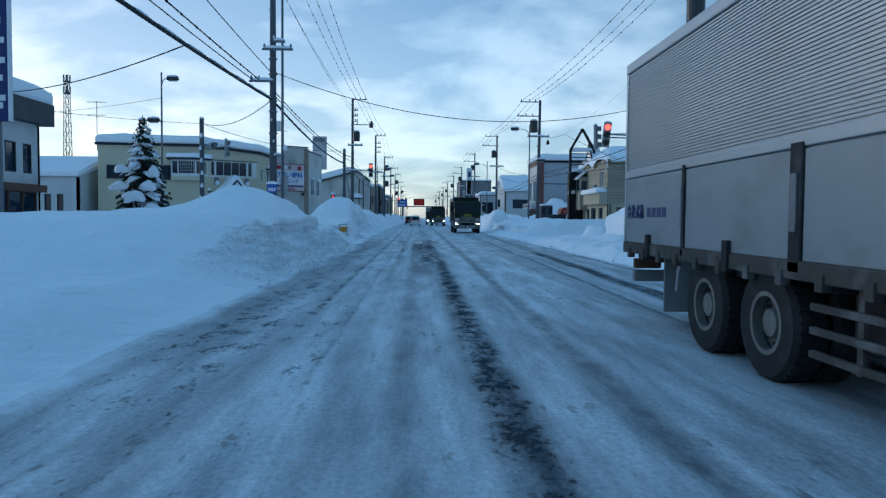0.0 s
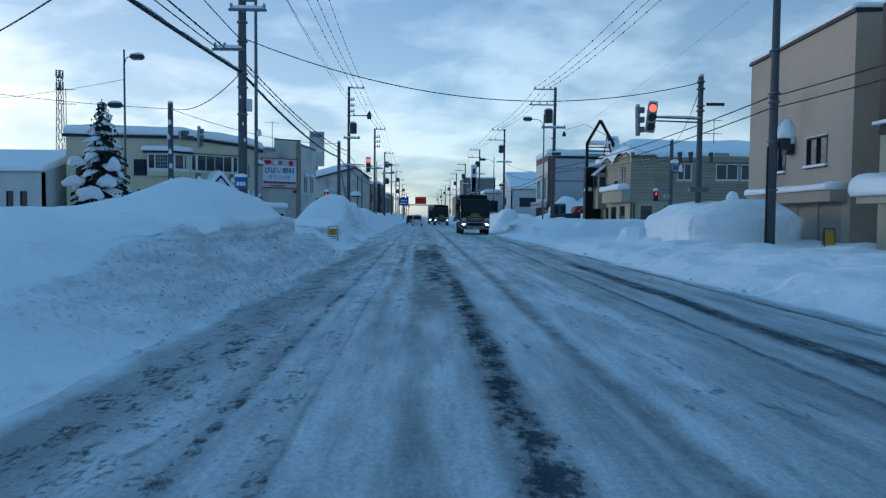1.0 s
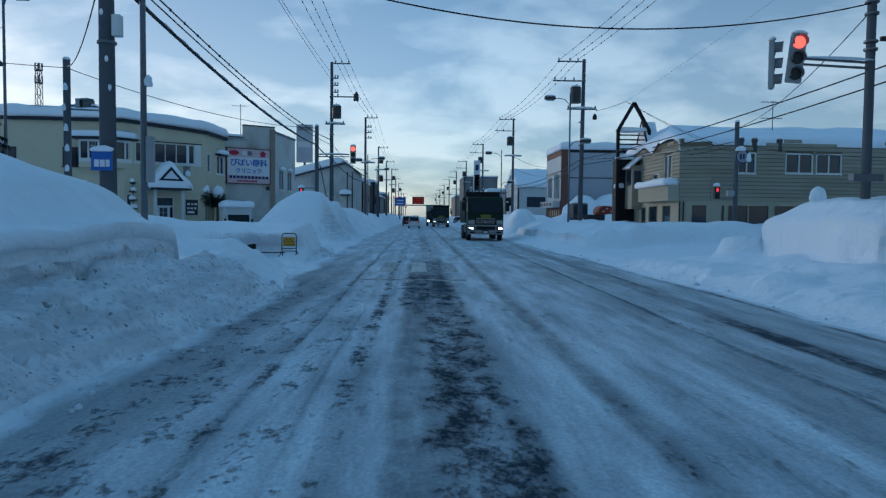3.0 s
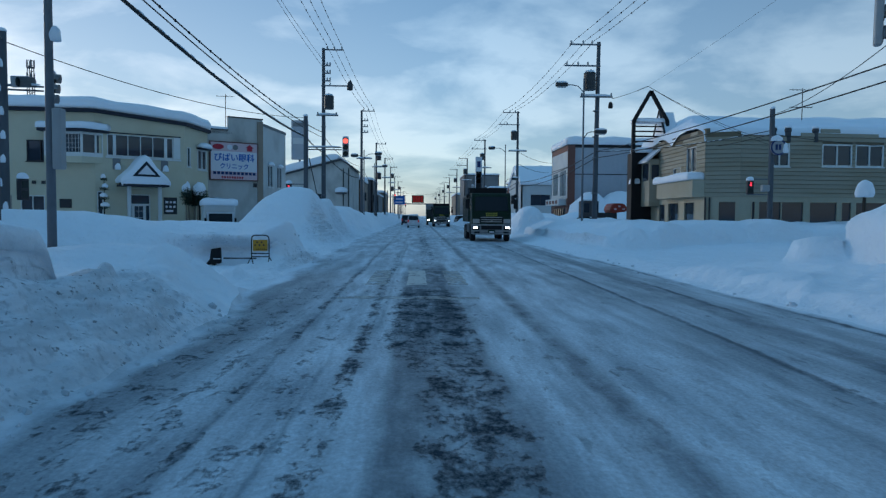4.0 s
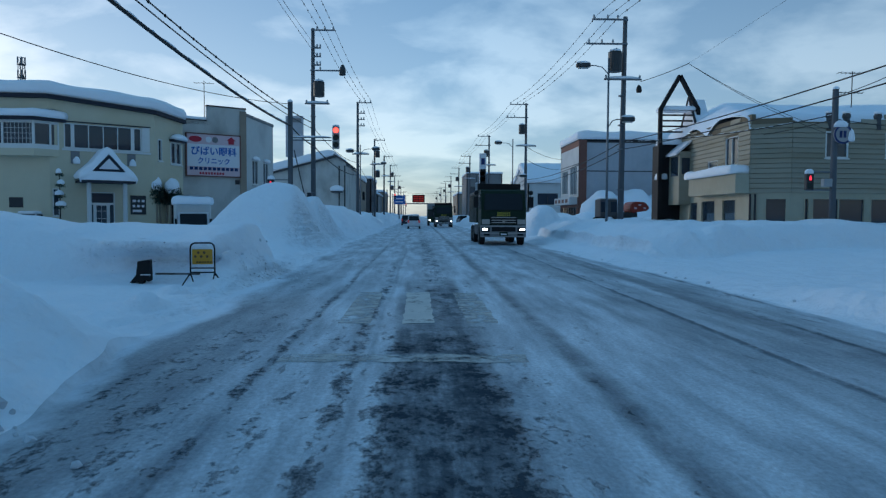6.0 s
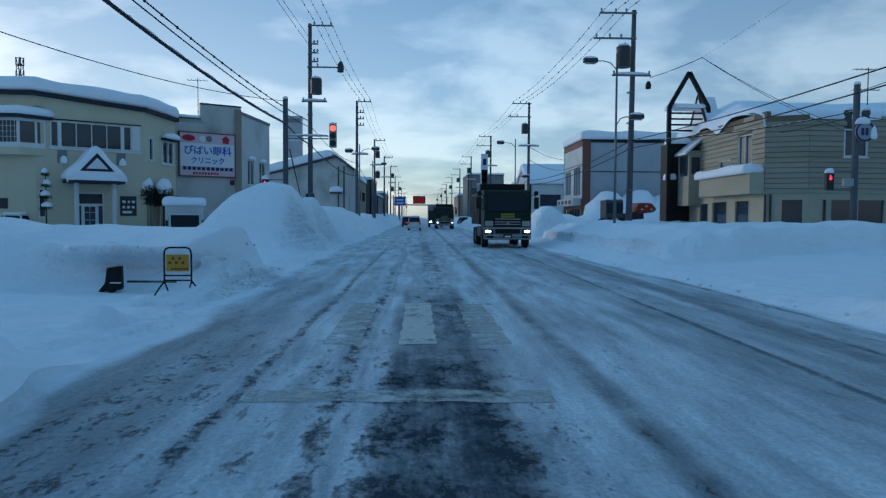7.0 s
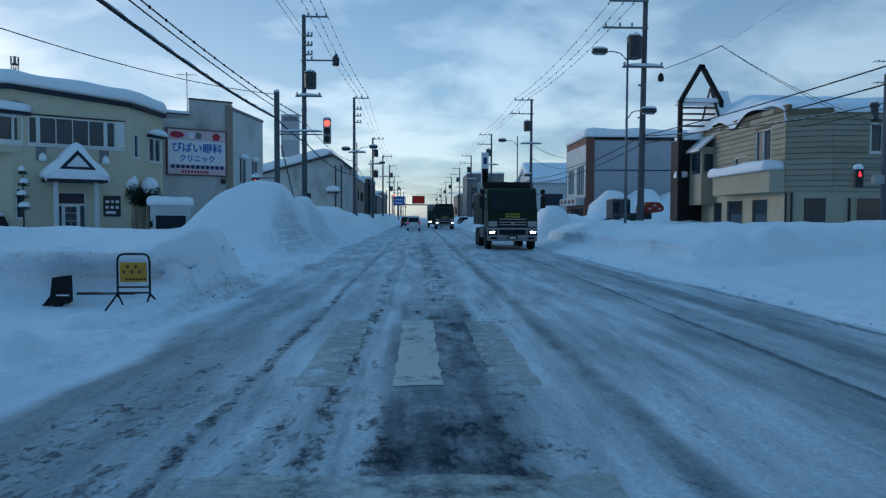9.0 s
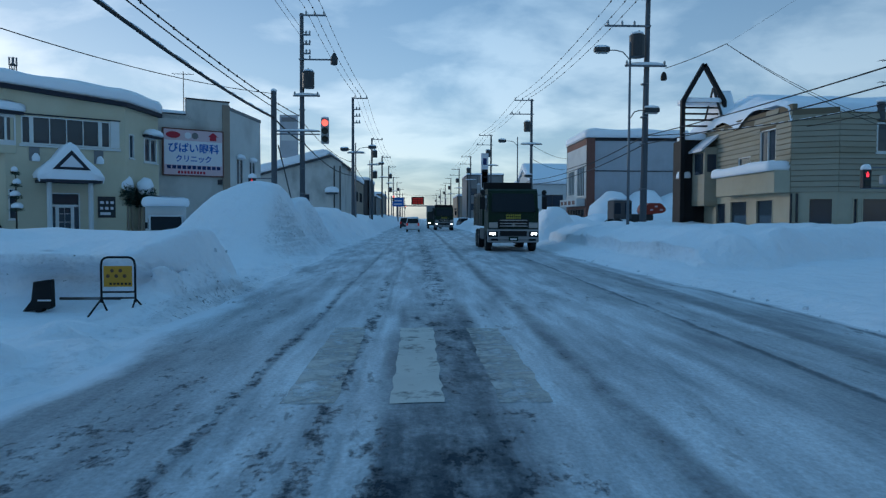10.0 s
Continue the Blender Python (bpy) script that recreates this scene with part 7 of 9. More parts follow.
# near right signal
t = signal_pole(11.35, 35.65, 7.3, 0.11, "concrete signal post with a long arm and lit red signal")
signal_arm(t, 5.5, -2.15, -0.35)
signal_head(t, pose(-2.2, -0.5, 5.52, 0, 6, -8))
signal_head(t, pose(-2.66, -0.2, 5.42, 0, -7, 62), False)
bands(t, 0.15, (5.9, 6.1, 6.8, 7.1))
bm = BM(); box(bm, 0.25, 1.0, -0.05, 0.05, 6.12, 6.24, 0.02)
part("side_plate", bm, FRAME_DARK, t)
bm = BM(); box(bm, -0.4, 0.4, -0.12, 0.12, 2.55, 2.75, 0.02)
part("bracket", bm, STEEL, t)
# far left signal
t = signal_pole(-6.95, 66.0, 7.55, 0.13, "dark signal post with an arm and lit red signal")
signal_arm(t, 5.6, 2.2)
signal_head(t, pose(2.45, -0.15, 5.66, 0, 0, 4))
pedestrian_signal(t, -1.0, -0.2, 3.05)
bm = BM(); rod(bm, (-1.0, -0.1, 3.4), (0, 0, 3.4), 0.03)
part("arm", bm, STEEL, t)
bm = BM(); rod(bm, (0.95, 2.5, 0), (0.2, 0, 5.0), 0.03)
part("stay_wire", bm, DARK_STEEL, t)
# right corner: pole with round sign seen from the side, pedestrian signal
t = signal_pole(18.4, 58.6, 7.2, 0.13, "concrete post with pedestrian signal and snowy round sign")
pedestrian_signal(t, -1.15, -0.1, 3.1)
for z in (3.55, 2.75):
    bm = BM(); rod(bm, (-1.25, -0.05, z), (0, 0, z), 0.03)
    part("arm", bm, STEEL, t)
bm = BM(); rod(bm, (0.25, -0.2, 5.2), (0.25, -0.24, 5.2), 0.42, 0.42, 28)
sgn = part("round_sign", bm, SIGNAL_GREY, t, "snow-crusted round road sign")
bm = BM(); ring(bm, (0.25, -0.25, 5.2), (0, 1, 0), 0.42, 0.34, 0.02, 28)
part("sign_rim", bm, SIGN_NAVY, sgn)
for k in range(2):
    bm = BM(); box(bm, 0.08 + 0.18 * k, 0.2 + 0.18 * k, -0.262, -0.25, 5.05, 5.35)
    part("writing_bar", bm, SIGN_NAVY, sgn)
bm = BM(); snow_lump(bm, 0.62, -0.2, 4.9, 0.16, 0.14, 0.4, 4)
part("sign_snow", bm, ROOF_SNOW, t, smooth=True)
bm = BM(); snow_lump(bm, 0.15, -0.22, 5.52, 0.32, 0.12, 0.22, 5)
part("sign_snow", bm, ROOF_SNOW, t, smooth=True)
bm = BM(); box(bm, -0.5, -0.1, -0.15, 0.1, 2.9, 3.25, 0.04)
part("control_box", bm, SIGNAL_GREY, t)
# side-street post with signals turned away
t = signal_pole(-14.1, 46.7, 7.6, 0.14, "snow-streaked side-street signal post with signals turned sideways")
signal_arm(t, 5.75, 1.2, 0.3)
signal_head(t, pose(1.45, 0.3, 5.75, 0, 20, 100), False)
signal_head(t, pose(0.7, -0.2, 5.9, 0, 80, 95), False)
pedestrian_signal(t, 0.7, -0.2, 2.3, False, 70)
for k in range(7):
    bm = BM(); snow_lump(bm, rs.uniform(-0.1, 0.1), -0.12, 1.6 + 0.8 * k, 0.09, 0.07, 0.22, k)
    part("snow_patch", bm, ROOF_SNOW, t, smooth=True)
# signals farther along
for x, y in ((-5.0, 178.0), (-4.6, 300.0)):
    t = signal_pole(x - 1.6, y, 7.0, 0.12, "distant signal post with lit red signal")
    signal_arm(t, 5.6, 1.5)
    signal_head(t, pose(1.7, -0.15, 5.6))
for x, y in ((9.4, 120.0),):
    t = signal_pole(x, y, 5.6, 0.11, "distant signal post seen from behind")
    signal_arm(t, 5.2, -1.6)
    signal_head(t, pose(-1.8, 0.1, 5.2, 0, 0, 180), False)

# wires along the left
L0, L1, L2 = (-6.85, 33.45), (-7.0, 74.7), (-5.9, 96.3)
for dx_ in (0.4, 1.0, 1.7):
    wire((L0[0] + dx_, L0[1] - 0.2, 13.85), (L1[0] + dx_ * 0.8, L1[1] - 0.2, 13.8), 0.5, knots=26)
    wire((L1[0] + dx_ * 0.8, L1[1] - 0.2, 13.8), (L2[0] + dx_ * 0.75, L2[1] - 0.2, 12.55), 0.4, knots=14)
    wire((L0[0] + dx_, L0[1] - 0.2, 13.85), (L0[0] + dx_, -8.0, 13.6), 0.6)
    wire((L2[0] + dx_ * 0.75, L2[1] - 0.2, 12.55), (-6.2 + dx_ * 0.75, 127.8, 12.3), 0.4)
    for a, b_ in (((-6.2, 127.8, 12.3), (-6.0, 151.8, 12.0)), ((-6.0, 151.8, 12.0), (-6.0, 179.8, 12.4)), ((-6.0, 179.8, 12.4), (-6.1, 211.8, 12.0))):
        wire((a[0] + dx_ * 0.75, a[1], a[2]), (b_[0] + dx_ * 0.75, b_[1], b_[2]), 0.4, 0.014)
for k, dx_ in enumerate((-0.1, 0.2)):
    wire((L0[0] + dx_, L0[1], 12.6 - 0.5 * k), (L1[0] + 0.3, L1[1], 12.4 - 0.5 * k), 0.5)
wire((L0[0] - 0.05, L0[1] - 0.2, 6.75), (L0[0] - 0.25, -10.0, 6.35), 0.35, 0.06, "thick black cable bundle with snow on it", snow=True)
wire((L0[0] - 0.9, L0[1] - 0.2, 7.62), (L0[0] - 0.7, -10.0, 7.7), 0.3, 0.02)
wire((L0[0] - 0.6, L0[1] - 0.2, 7.62), (L0[0] - 0.35, -10.0, 8.1), 0.3, 0.025, knots=30)
wire((L0[0], L0[1] - 0.2, 7.9), (L0[0] + 0.4, -10.0, 9.6), 0.3, 0.018)
wire((L0[0] - 0.05, L0[1] + 0.2, 6.75), (-6.95, 65.9, 6.3), 0.45, 0.05, "thick black cable bundle with snow on it", snow=True)
wire((L0[0] - 0.1, L0[1] + 0.2, 7.3), (-7.1, 74.6, 7.6), 0.55, 0.022, knots=34)
wire((L0[0], L0[1] + 0.2, 7.0), (-7.05, 74.6, 7.2), 0.5, 0.02)
wire((-6.95, 66.0, 6.3), (-7.0, 74.7, 6.1), 0.12, 0.04)
wire((-7.0, 74.8, 6.1), (-5.9, 96.3, 5.4), 0.5, 0.035)
wire((-7.0, 74.8, 7.3), (-5.9, 96.3, 6.6), 0.5, 0.02)
wire((-5.9, 96.3, 6.6), (-6.2, 128, 6.0), 0.5, 0.025)
# across the road, and to the side street
wire((L0[0] + 0.15, L0[1] - 0.15, 7.95), (11.3, 35.6, 7.05), 1.42, 0.018, "long black cable slung across the road")
wire((L0[0] - 0.1, L0[1], 6.7), (-14.1, 46.7, 7.35), 0.55, 0.018, snow=True)
wire((-14.1, 46.7, 7.3), (-6.95, 66.0, 7.45), 0.55, 0.016)
wire((-14.1, 46.7, 7.3), (-30, 40, 8.5), 0.4, 0.014)
wire((-16.85, 47.3, 9.0), (-40.0, 60.0, 9.5), 0.5, 0.012)
wire((-7.0, 21.5, 6.35), (-21.2, 36.5, 7.4), 0.35, 0.02, "service cable running to a shop")
# along the right
R0, R1 = (12.3, 31.4), (11.05, 66.15)
for dx_ in (-1.5, -0.8, -0.25):
    wire((R0[0] + dx_, R0[1] - 0.2, 12.85), (R1[0] + dx_, R1[1] - 0.2, 12.4), 0.5, knots=18)
    wire((R0[0] + dx_, R0[1] - 0.2, 12.85), (R0[0] + dx_, -8, 12.7), 0.5)
    wire((R1[0] + dx_, R1[1] - 0.2, 12.4), (10.8 + dx_, 99, 13.0), 0.5, knots=14)
    for a, b_ in (((10.8, 99, 13.0), (10.2, 130.2, 13.3)), ((10.2, 130.2, 13.3), (9.6, 159.8, 12.9)), ((9.6, 159.8, 12.9), (9.3, 189.8, 12.7))):
        wire((a[0] + dx_, a[1], a[2]), (b_[0] + dx_, b_[1], b_[2]), 0.4, 0.014)
for z, s in ((5.75, 0.35), (5.35, 0.4)):
    wire((R0[0] - 0.2, R0[1], z), (R1[0], R1[1], z - 0.15), s, 0.021, "thick black cable along the road")
    wire((R0[0] - 0.2, R0[1], z), (14.2, 8.0, z + 0.9), 0.3, 0.021)
    wire((R1[0], R1[1], z - 0.15), (10.8, 99.2, z - 0.5), 0.5, 0.025)
    wire((10.8, 99.2, z - 0.5), (10.2, 130.4, z - 0.5), 0.5, 0.025)
wire((R1[0] + 0.9, R1[1] - 0.2, 8.85), (12.1, 59.5, 8.45), 0.05, 0.016, "black service cable spliced above the street")
for dz in (0.0, 0.25):
    wire((12.1, 59.5, 8.45), (22.0, 62.9, 5.6 - dz), 0.35, 0.011, "thin service drop to the shop house")
wire((12.1, 59.5, 8.45), (R0[0] + 0.8, R0[1], 10.6), 0.2, 0.004, "thin messenger wire between poles")
wire((11.35, 35.65, 6.9), (18.4, 58.6, 6.9), 0.5, 0.014)
wire((18.4, 58.6, 5.9), (16.6, 66.0, 5.8), 0.15, 0.016)
wire((18.4, 58.6, 5.9), (30.0, 60.0, 5.4), 0.2, 0.016)
wire((R1[0], R1[1], 5.6), (18.4, 58.6, 6.1), 0.25, 0.022, snow=True)
wire((10.8, 99.2, 8.6), (16.3, 108.0, 8.0), 0.3, 0.02)
wire((10.8, 99.2, 7.3), (16.3, 110.0, 7.0), 0.3, 0.02)
wire((-6.1, 190, 7.2), (9.3, 190, 7.2), 0.6, 0.025)


# lattice mast far off
def lattice_mast(x, y, h):
    t = thing("radio_mast", "distant steel lattice radio mast with antennas on top", "radio mast", (x, y, 0))
    w0, w1 = 2.6, 1.3
    leg = lambda k, z: ((w0 + (w1 - w0) * z / h) * (0.5 if k in (0, 3) else -0.5), (w0 + (w1 - w0) * z / h) * (0.5 if k in (0, 1) else -0.5), z)
    for k in range(4):
        bm = BM(); rod(bm, leg(k, 0), leg(k, h), 0.11, n=6)
        part("leg", bm, DARK_STEEL, t)
    n = 15
    for i in range(n):
        for k in range(4):
            j = (k + 1) % 4
            z0, z1 = h * i / n, h * (i + 1) / n
            bm = BM(); rod(bm, leg(k, z0), leg(j, z1), 0.07, n=5)
            part("brace", bm, DARK_STEEL, t)
            bm = BM(); rod(bm, leg(k, z1), leg(j, z1), 0.06, n=5)
            part("crossbar", bm, DARK_STEEL, t)
    for z in (h - 1.0, h - 5.0):
        bm = BM()
        rod(bm, (0, 0, z - 1.25), (0, 0, z - 1.1), 1.25, n=12)
        part("platform", bm, DARK_STEEL, t)
        for k in range(6):
            a = k * math.pi / 3
            cx, cy = 1.15 * math.cos(a), 1.15 * math.sin(a)
            bm = BM(); box(bm, cx - 0.16, cx + 0.16, cy - 0.12, cy + 0.12, z - 1.1, z + 1.1, 0.03)
            part("antenna", bm, STEEL, t, "pale panel antenna")
    return t


lattice_mast(-122.0, 252.0, 49.5)


def roof_aerial(x, y, z, h):
    t = thing("tv_aerial", "thin roof television aerial", "aerial", (x, y, z), group="aerials")
    bm = BM(); rod(bm, (0, 0, 0), (0, 0, h), 0.03)
    part("mast", bm, DARK_STEEL, t)
    for zz in (h - 0.1, h - 1.3):
        bm = BM(); rod(bm, (-0.9, 0, zz), (0.8, 0.15, zz), 0.02)
        for k in range(6):
            rod(bm, (-0.8 + 0.28 * k, -0.3, zz), (-0.8 + 0.28 * k, 0.35, zz), 0.012, n=5)
        part("rods", bm, DARK_STEEL, t)
    return t


roof_aerial(-30.2, 68.0, 7.4, 4.6)
roof_aerial(26.5, 70.5, 8.3, 2.2)


# snow-laden spruce
def spruce(x, y, z, h, r):
    t = thing("spruce_tree", "dark spruce tree laden with clumps of snow", "tree", (x, y, z))
    bm = BM(); rod(bm, (0, 0, -0.5), (0, 0, h), 0.17, 0.02, 10)
    part("trunk", bm, BARK, t)
    rnd = random.Random(11)
    fol, limbs = BM(), BM()
    tips = []
    zz = 0.35
    while zz < h - 0.15:
        k = 1 - zz / h
        reach = r * (k ** 0.75) * rnd.uniform(0.85, 1.08) + 0.08
        n = max(5, int(11 * k + 4))
        a0 = rnd.uniform(0, 6.3)
        for i in range(n):
            a = a0 + 2 * math.pi * i / n + rnd.uniform(-0.2, 0.2)
            L = reach * rnd.uniform(0.7, 1.1)
            droop = 0.28 * L + 0.05
            base = Vector((0, 0, zz))
            d = Vector((math.cos(a), math.sin(a), 0))
            tip = base + d * L - Vector((0, 0, droop))
            rod(limbs, base, tip, 0.03 * k + 0.008, 0.005, 5)
            tips.append((base, tip, d, L))
            side = Vector((-d.y, d.x, 0))
            m = max(3, int(L / 0.13))
            for j in range(m):
                f = 0.18 + 0.82 * j / (m - 1)
                c = base.lerp(tip, f) + Vector((0, 0, 0.06 * math.sin(f * 3.1)))
                wdt = (0.34 * L * (1 - f * 0.75) + 0.07) * rnd.uniform(0.7, 1.2)
                for s in (-1, 1):
                    # a spray of needles: three narrow blades
                    for q in range(4):
                        e = c + side * s * wdt * rnd.uniform(0.6, 1.1) + d * wdt * rnd.uniform(0.1, 0.8) + Vector((0, 0, rnd.uniform(-0.16, 0.04)))
                        up = Vector((rnd.uniform(-0.3, 0.3), rnd.uniform(-0.3, 0.3), 1)).normalized() * 0.035
                        v = [fol.verts.new(c - up), fol.verts.new(c.lerp(e, 0.55) - up * 2.0), fol.verts.new(e), fol.verts.new(c.lerp(e, 0.55) + up * 1.6)]
                        fol.faces.new(v)
        zz += 0.24 + 0.12 * k
    part("limbs", limbs, BARK, t)
    ob = part("needles", fol, NEEDLES, t)
    ob["kind"] = "stuff"
    snow = BM()
    rnd.shuffle(tips)
    for base, tip, d, L in tips[::2]:
        # a long pad of snow lies along the bough and bends its end down
        f = rnd.uniform(0.5, 0.8)
        c = base.lerp(tip, f)
        along, across = L * rnd.uniform(0.30, 0.48) + 0.07, L * rnd.uniform(0.16, 0.30) + 0.06
        rr = bmesh.ops.create_icosphere(snow, subdivisions=2, radius=1.0)
        ang = math.atan2(d.y, d.x)
        for v in rr["verts"]:
            q = v.co * (1 + 0.45 * noise.noise(v.co * 1.8 + tip))
            x_, y_, z_ = q.x * along, q.y * across, q.z * (0.05 + 0.07 * L)
            v.co = c + Vector((x_ * math.cos(ang) - y_ * math.sin(ang), x_ * math.sin(ang) + y_ * math.cos(ang), z_ - 0.30 * x_ - 0.5 * x_ * x_ + 0.05))
    for c, s, w in (((0.95, -0.9, 3.2), 0.62, 0.6), ((0.75, -1.2, 2.3), 0.62, 0.8), ((0.0, -1.5, 1.6), 0.6, 1.1), ((1.0, -1.3, 0.9), 0.55, 0.9), ((-1.1, -1.0, 2.3), 0.5, 1.1), ((-0.9, -1.1, 3.4), 0.45, 1.0)):
        rr = bmesh.ops.create_icosphere(snow, subdivisions=3, radius=1.0)
        for v in rr["verts"]:
            q = v.co * (1 + 0.45 * noise.noise(v.co * 1.4 + Vector(c)) + 0.15 * noise.noise(v.co * 4 + Vector(c)))
            v.co = Vector(c) + Vector((q.x * s * w, q.y * s * 0.5, q.z * s * 0.55 - 0.25 * abs(q.x) * s))
    part("snow_clumps", snow, ROOF_SNOW, t, "heavy clumps of snow on the branches", smooth=True)["kind"] = "stuff"
    return t


spruce(-17.85, 46.7, 0.95, 6.85, 1.95)


BUSH_LEAF = material("bush_leaves", (0.03, 0.06, 0.045), 0.85, vary=0.4, grain=6)


def bush(x, y, z, h):
    t = thing("conifer_bush", "evergreen bush wrapped in boards for winter, capped with snow", "bush", (x, y, z), group="bushes by the entrance")
    rnd = random.Random(int(abs(x * 10)))
    fol = BM()
    for k in range(2200):
        a, zz = rnd.uniform(0, 6.3), rnd.uniform(h * 0.55, h)
        rr = 0.50 * math.sqrt(max(0.05, 1 - abs((zz / h - 0.72) / 0.30) ** 3)) * rnd.uniform(0.4, 1)
        c = Vector((rr * math.cos(a), rr * math.sin(a), zz))
        e = c + Vector((math.cos(a) * 0.17, math.sin(a) * 0.17, rnd.uniform(-0.16, 0.12)))
        s = Vector((-math.sin(a), math.cos(a), 0.3)) * 0.045
        fol.faces.new([fol.verts.new(c - s), fol.verts.new(e), fol.verts.new(c + s)])
    part("foliage", fol, BUSH_LEAF, t)["kind"] = "stuff"
    bm = BM(); rod(bm, (0, 0, -0.3), (0, 0, h * 0.8), 0.08, 0.04)
    part("trunk", bm, BARK, t)
    for k in range(7):
        a = 2 * math.pi * k / 7 + 0.2
        bm = BM(); rod(bm, (0.42 * math.cos(a), 0.42 * math.sin(a), -0.3), (0.30 * math.cos(a), 0.30 * math.sin(a), h * 0.62), 0.06, 0.05, 6)
        part("wrapping_board", bm, TAN_WALL, t)
    bm = BM(); snow_lump(bm, 0, 0, h - 0.5, 0.44, 0.44, 0.72, x)
    part("snow_cap", bm, ROOF_SNOW, t, smooth=True)
    return t


bush(-15.85, 70.45, 0.7, 2.7)
bush(-14.95, 71.05, 0.7, 2.55)


def topiary(x, y, z, h):
    """A thin clipped tree with snow on each of its tiers."""
    t = thing("clipped_tree", "thin clipped garden tree with snow on each tier", "tree", (x, y, z))
    bm = BM(); rod(bm, (0, 0, -0.3), (0, 0, h), 0.045, 0.02)
    part("trunk", bm, BARK, t)
    rnd = random.Random(3)
    for k in range(4):
        zz = h * (0.35 + 0.2 * k)
        r = 0.36 - 0.055 * k
        fol = BM()
        for q in range(160):
            a, u_ = rnd.uniform(0, 6.3), rnd.uniform(0.2, 1)
            c = Vector((r * u_ * math.cos(a), r * u_ * math.sin(a), zz + rnd.uniform(-0.1, 0.06)))
            e = c + Vector((0.09 * math.cos(a), 0.09 * math.sin(a), rnd.uniform(-0.08, 0.03)))
            s = Vector((-math.sin(a), math.cos(a), 0.2)) * 0.03
            fol.faces.new([fol.verts.new(c - s), fol.verts.new(e), fol.verts.new(c + s)])
        tier = part("foliage", fol, BUSH_LEAF, t)
        bm = BM(); snow_lump(bm, 0.05 * (-1) ** k, 0, zz + 0.03, r * 0.75, r * 0.75, 0.2, k)
        part("snow", bm, ROOF_SNOW, tier, smooth=True)
    return t


topiary(-19.35, 66.45, 0.9, 2.9)


# signs
def warning_board(x, y, z, turn):
    t = thing("warning_board", "yellow road-work warning board on a tubular metal stand", "road sign", (x, y, z), turn)
    w, h = 0.245, 0.86
    pts = [(-w, 0, 0.18)] + [(-w, 0, h - 0.12)] + [(-w + 0.1 - 0.1 * math.cos(a), 0, h - 0.1 + 0.1 * math.sin(a)) for a in (0.5, 1.0, 1.57)] + [(w - 0.1 + 0.1 * math.sin(a), 0, h - 0.1 + 0.1 * math.cos(a)) for a in (0.0, 0.5, 1.0)] + [(w, 0, h - 0.12), (w, 0, 0.18)]
    part("stand_frame", tube(pts, 0.017, 8), BLACK, t, smooth=True)
    for s in (-1, 1):
        for d in (-1, 1):
            bm = BM(); rod(bm, (s * w, 0, 0.24), (s * w + s * 0.05 + d * 0.06, d * 0.22, 0.0), 0.014)
            part("leg", bm, BLACK, t)
    for z0 in (0.34, 0.25):
        bm = BM(); rod(bm, (-w, 0, z0), (w, 0, z0), 0.014)
        part("crossbar", bm, BLACK, t)
    bm = BM(); box(bm, -w + 0.04, w - 0.04, -0.02, 0.0, 0.42, 0.73, 0.008)
    bd = part("board", bm, YELLOW_BOARD, t, "yellow board with worn dark writing")
    for k in range(6):
        bm = BM(); box(bm, -0.12 + 0.055 * k, -0.085 + 0.055 * k, -0.024, -0.021, 0.45, 0.48)
        part("writing_bar", bm, BLACK, bd)
    for a, b_ in ((-0.14, 0.58), (-0.02, 0.58), (0.1, 0.58), (-0.08, 0.66), (0.04, 0.66)):
        bm = BM(); rod(bm, (a, -0.021, b_), (a, -0.024, b_), 0.028, n=12)
        part("symbol", bm, RUST_PANEL, bd)
    return t


warning_board(-4.56, 42.35, height(-4.56, 42.35) - 0.07, 3)

def stand_sign(x, y):
    t = thing("stand_sign", "small yellowish folding stand sign in the snow by the garage", "sign", (x, y, height(x, y) - 0.16), -12)
    for d in (-1, 1):
        bm = BM()
        for p_, q_ in (((-0.17, d * 0.16, 0.0), (-0.17, 0, 0.72)), ((0.17, d * 0.16, 0.0), (0.17, 0, 0.72)), ((-0.17, 0, 0.72), (0.17, 0, 0.72)), ((-0.17, d * 0.15, 0.06), (0.17, d * 0.15, 0.06))):
            rod(bm, p_, q_, 0.016, n=8)
        leaf = part("frame", bm, DARK_STEEL, t)
        bm = BM()
        prism(bm, [(d * 0.128, 0.17), (d * 0.028, 0.62), (d * 0.012, 0.62), (d * 0.112, 0.17)], "x", -0.145, 0.145)
        part("panel", bm, YELLOW_BOARD, leaf, "faded yellow panel")
    return t


stand_sign(14.15, 30.9)


def stump_barrier():
    t = thing("fallen_barrier", "toppled black barrier half buried in the snow", "barrier", (-6.0, 43.0, height(-6.0, 43.0) - 0.03))
    bm = BM()
    prism(bm, [(-0.12, 0.50), (0.15, 0.54), (0.16, 0.10), (0.10, 0.06), (0.03, 0.12), (-0.04, -0.06), (-0.09, 0.07), (-0.16, 0.05), (-0.36, -0.03), (-0.14, 0.2)], "y", -0.07, 0.07)
    bmesh.ops.bevel(bm, geom=bm.edges[:], offset=0.012, segments=1, affect="EDGES")
    part("panel", bm, BLACK, t)
    bm = BM(); box(bm, -0.05, 0.16, -0.085, -0.072, 0.20, 0.225, 0.004)
    part("label_strip", bm, SIGN_WHITE, t)
    bm = BM(); box(bm, 0.2, 1.15, 0.10, 0.14, 0.2, 0.24)
    part("bar", bm, RUSTY, t)
    return t


stump_barrier()


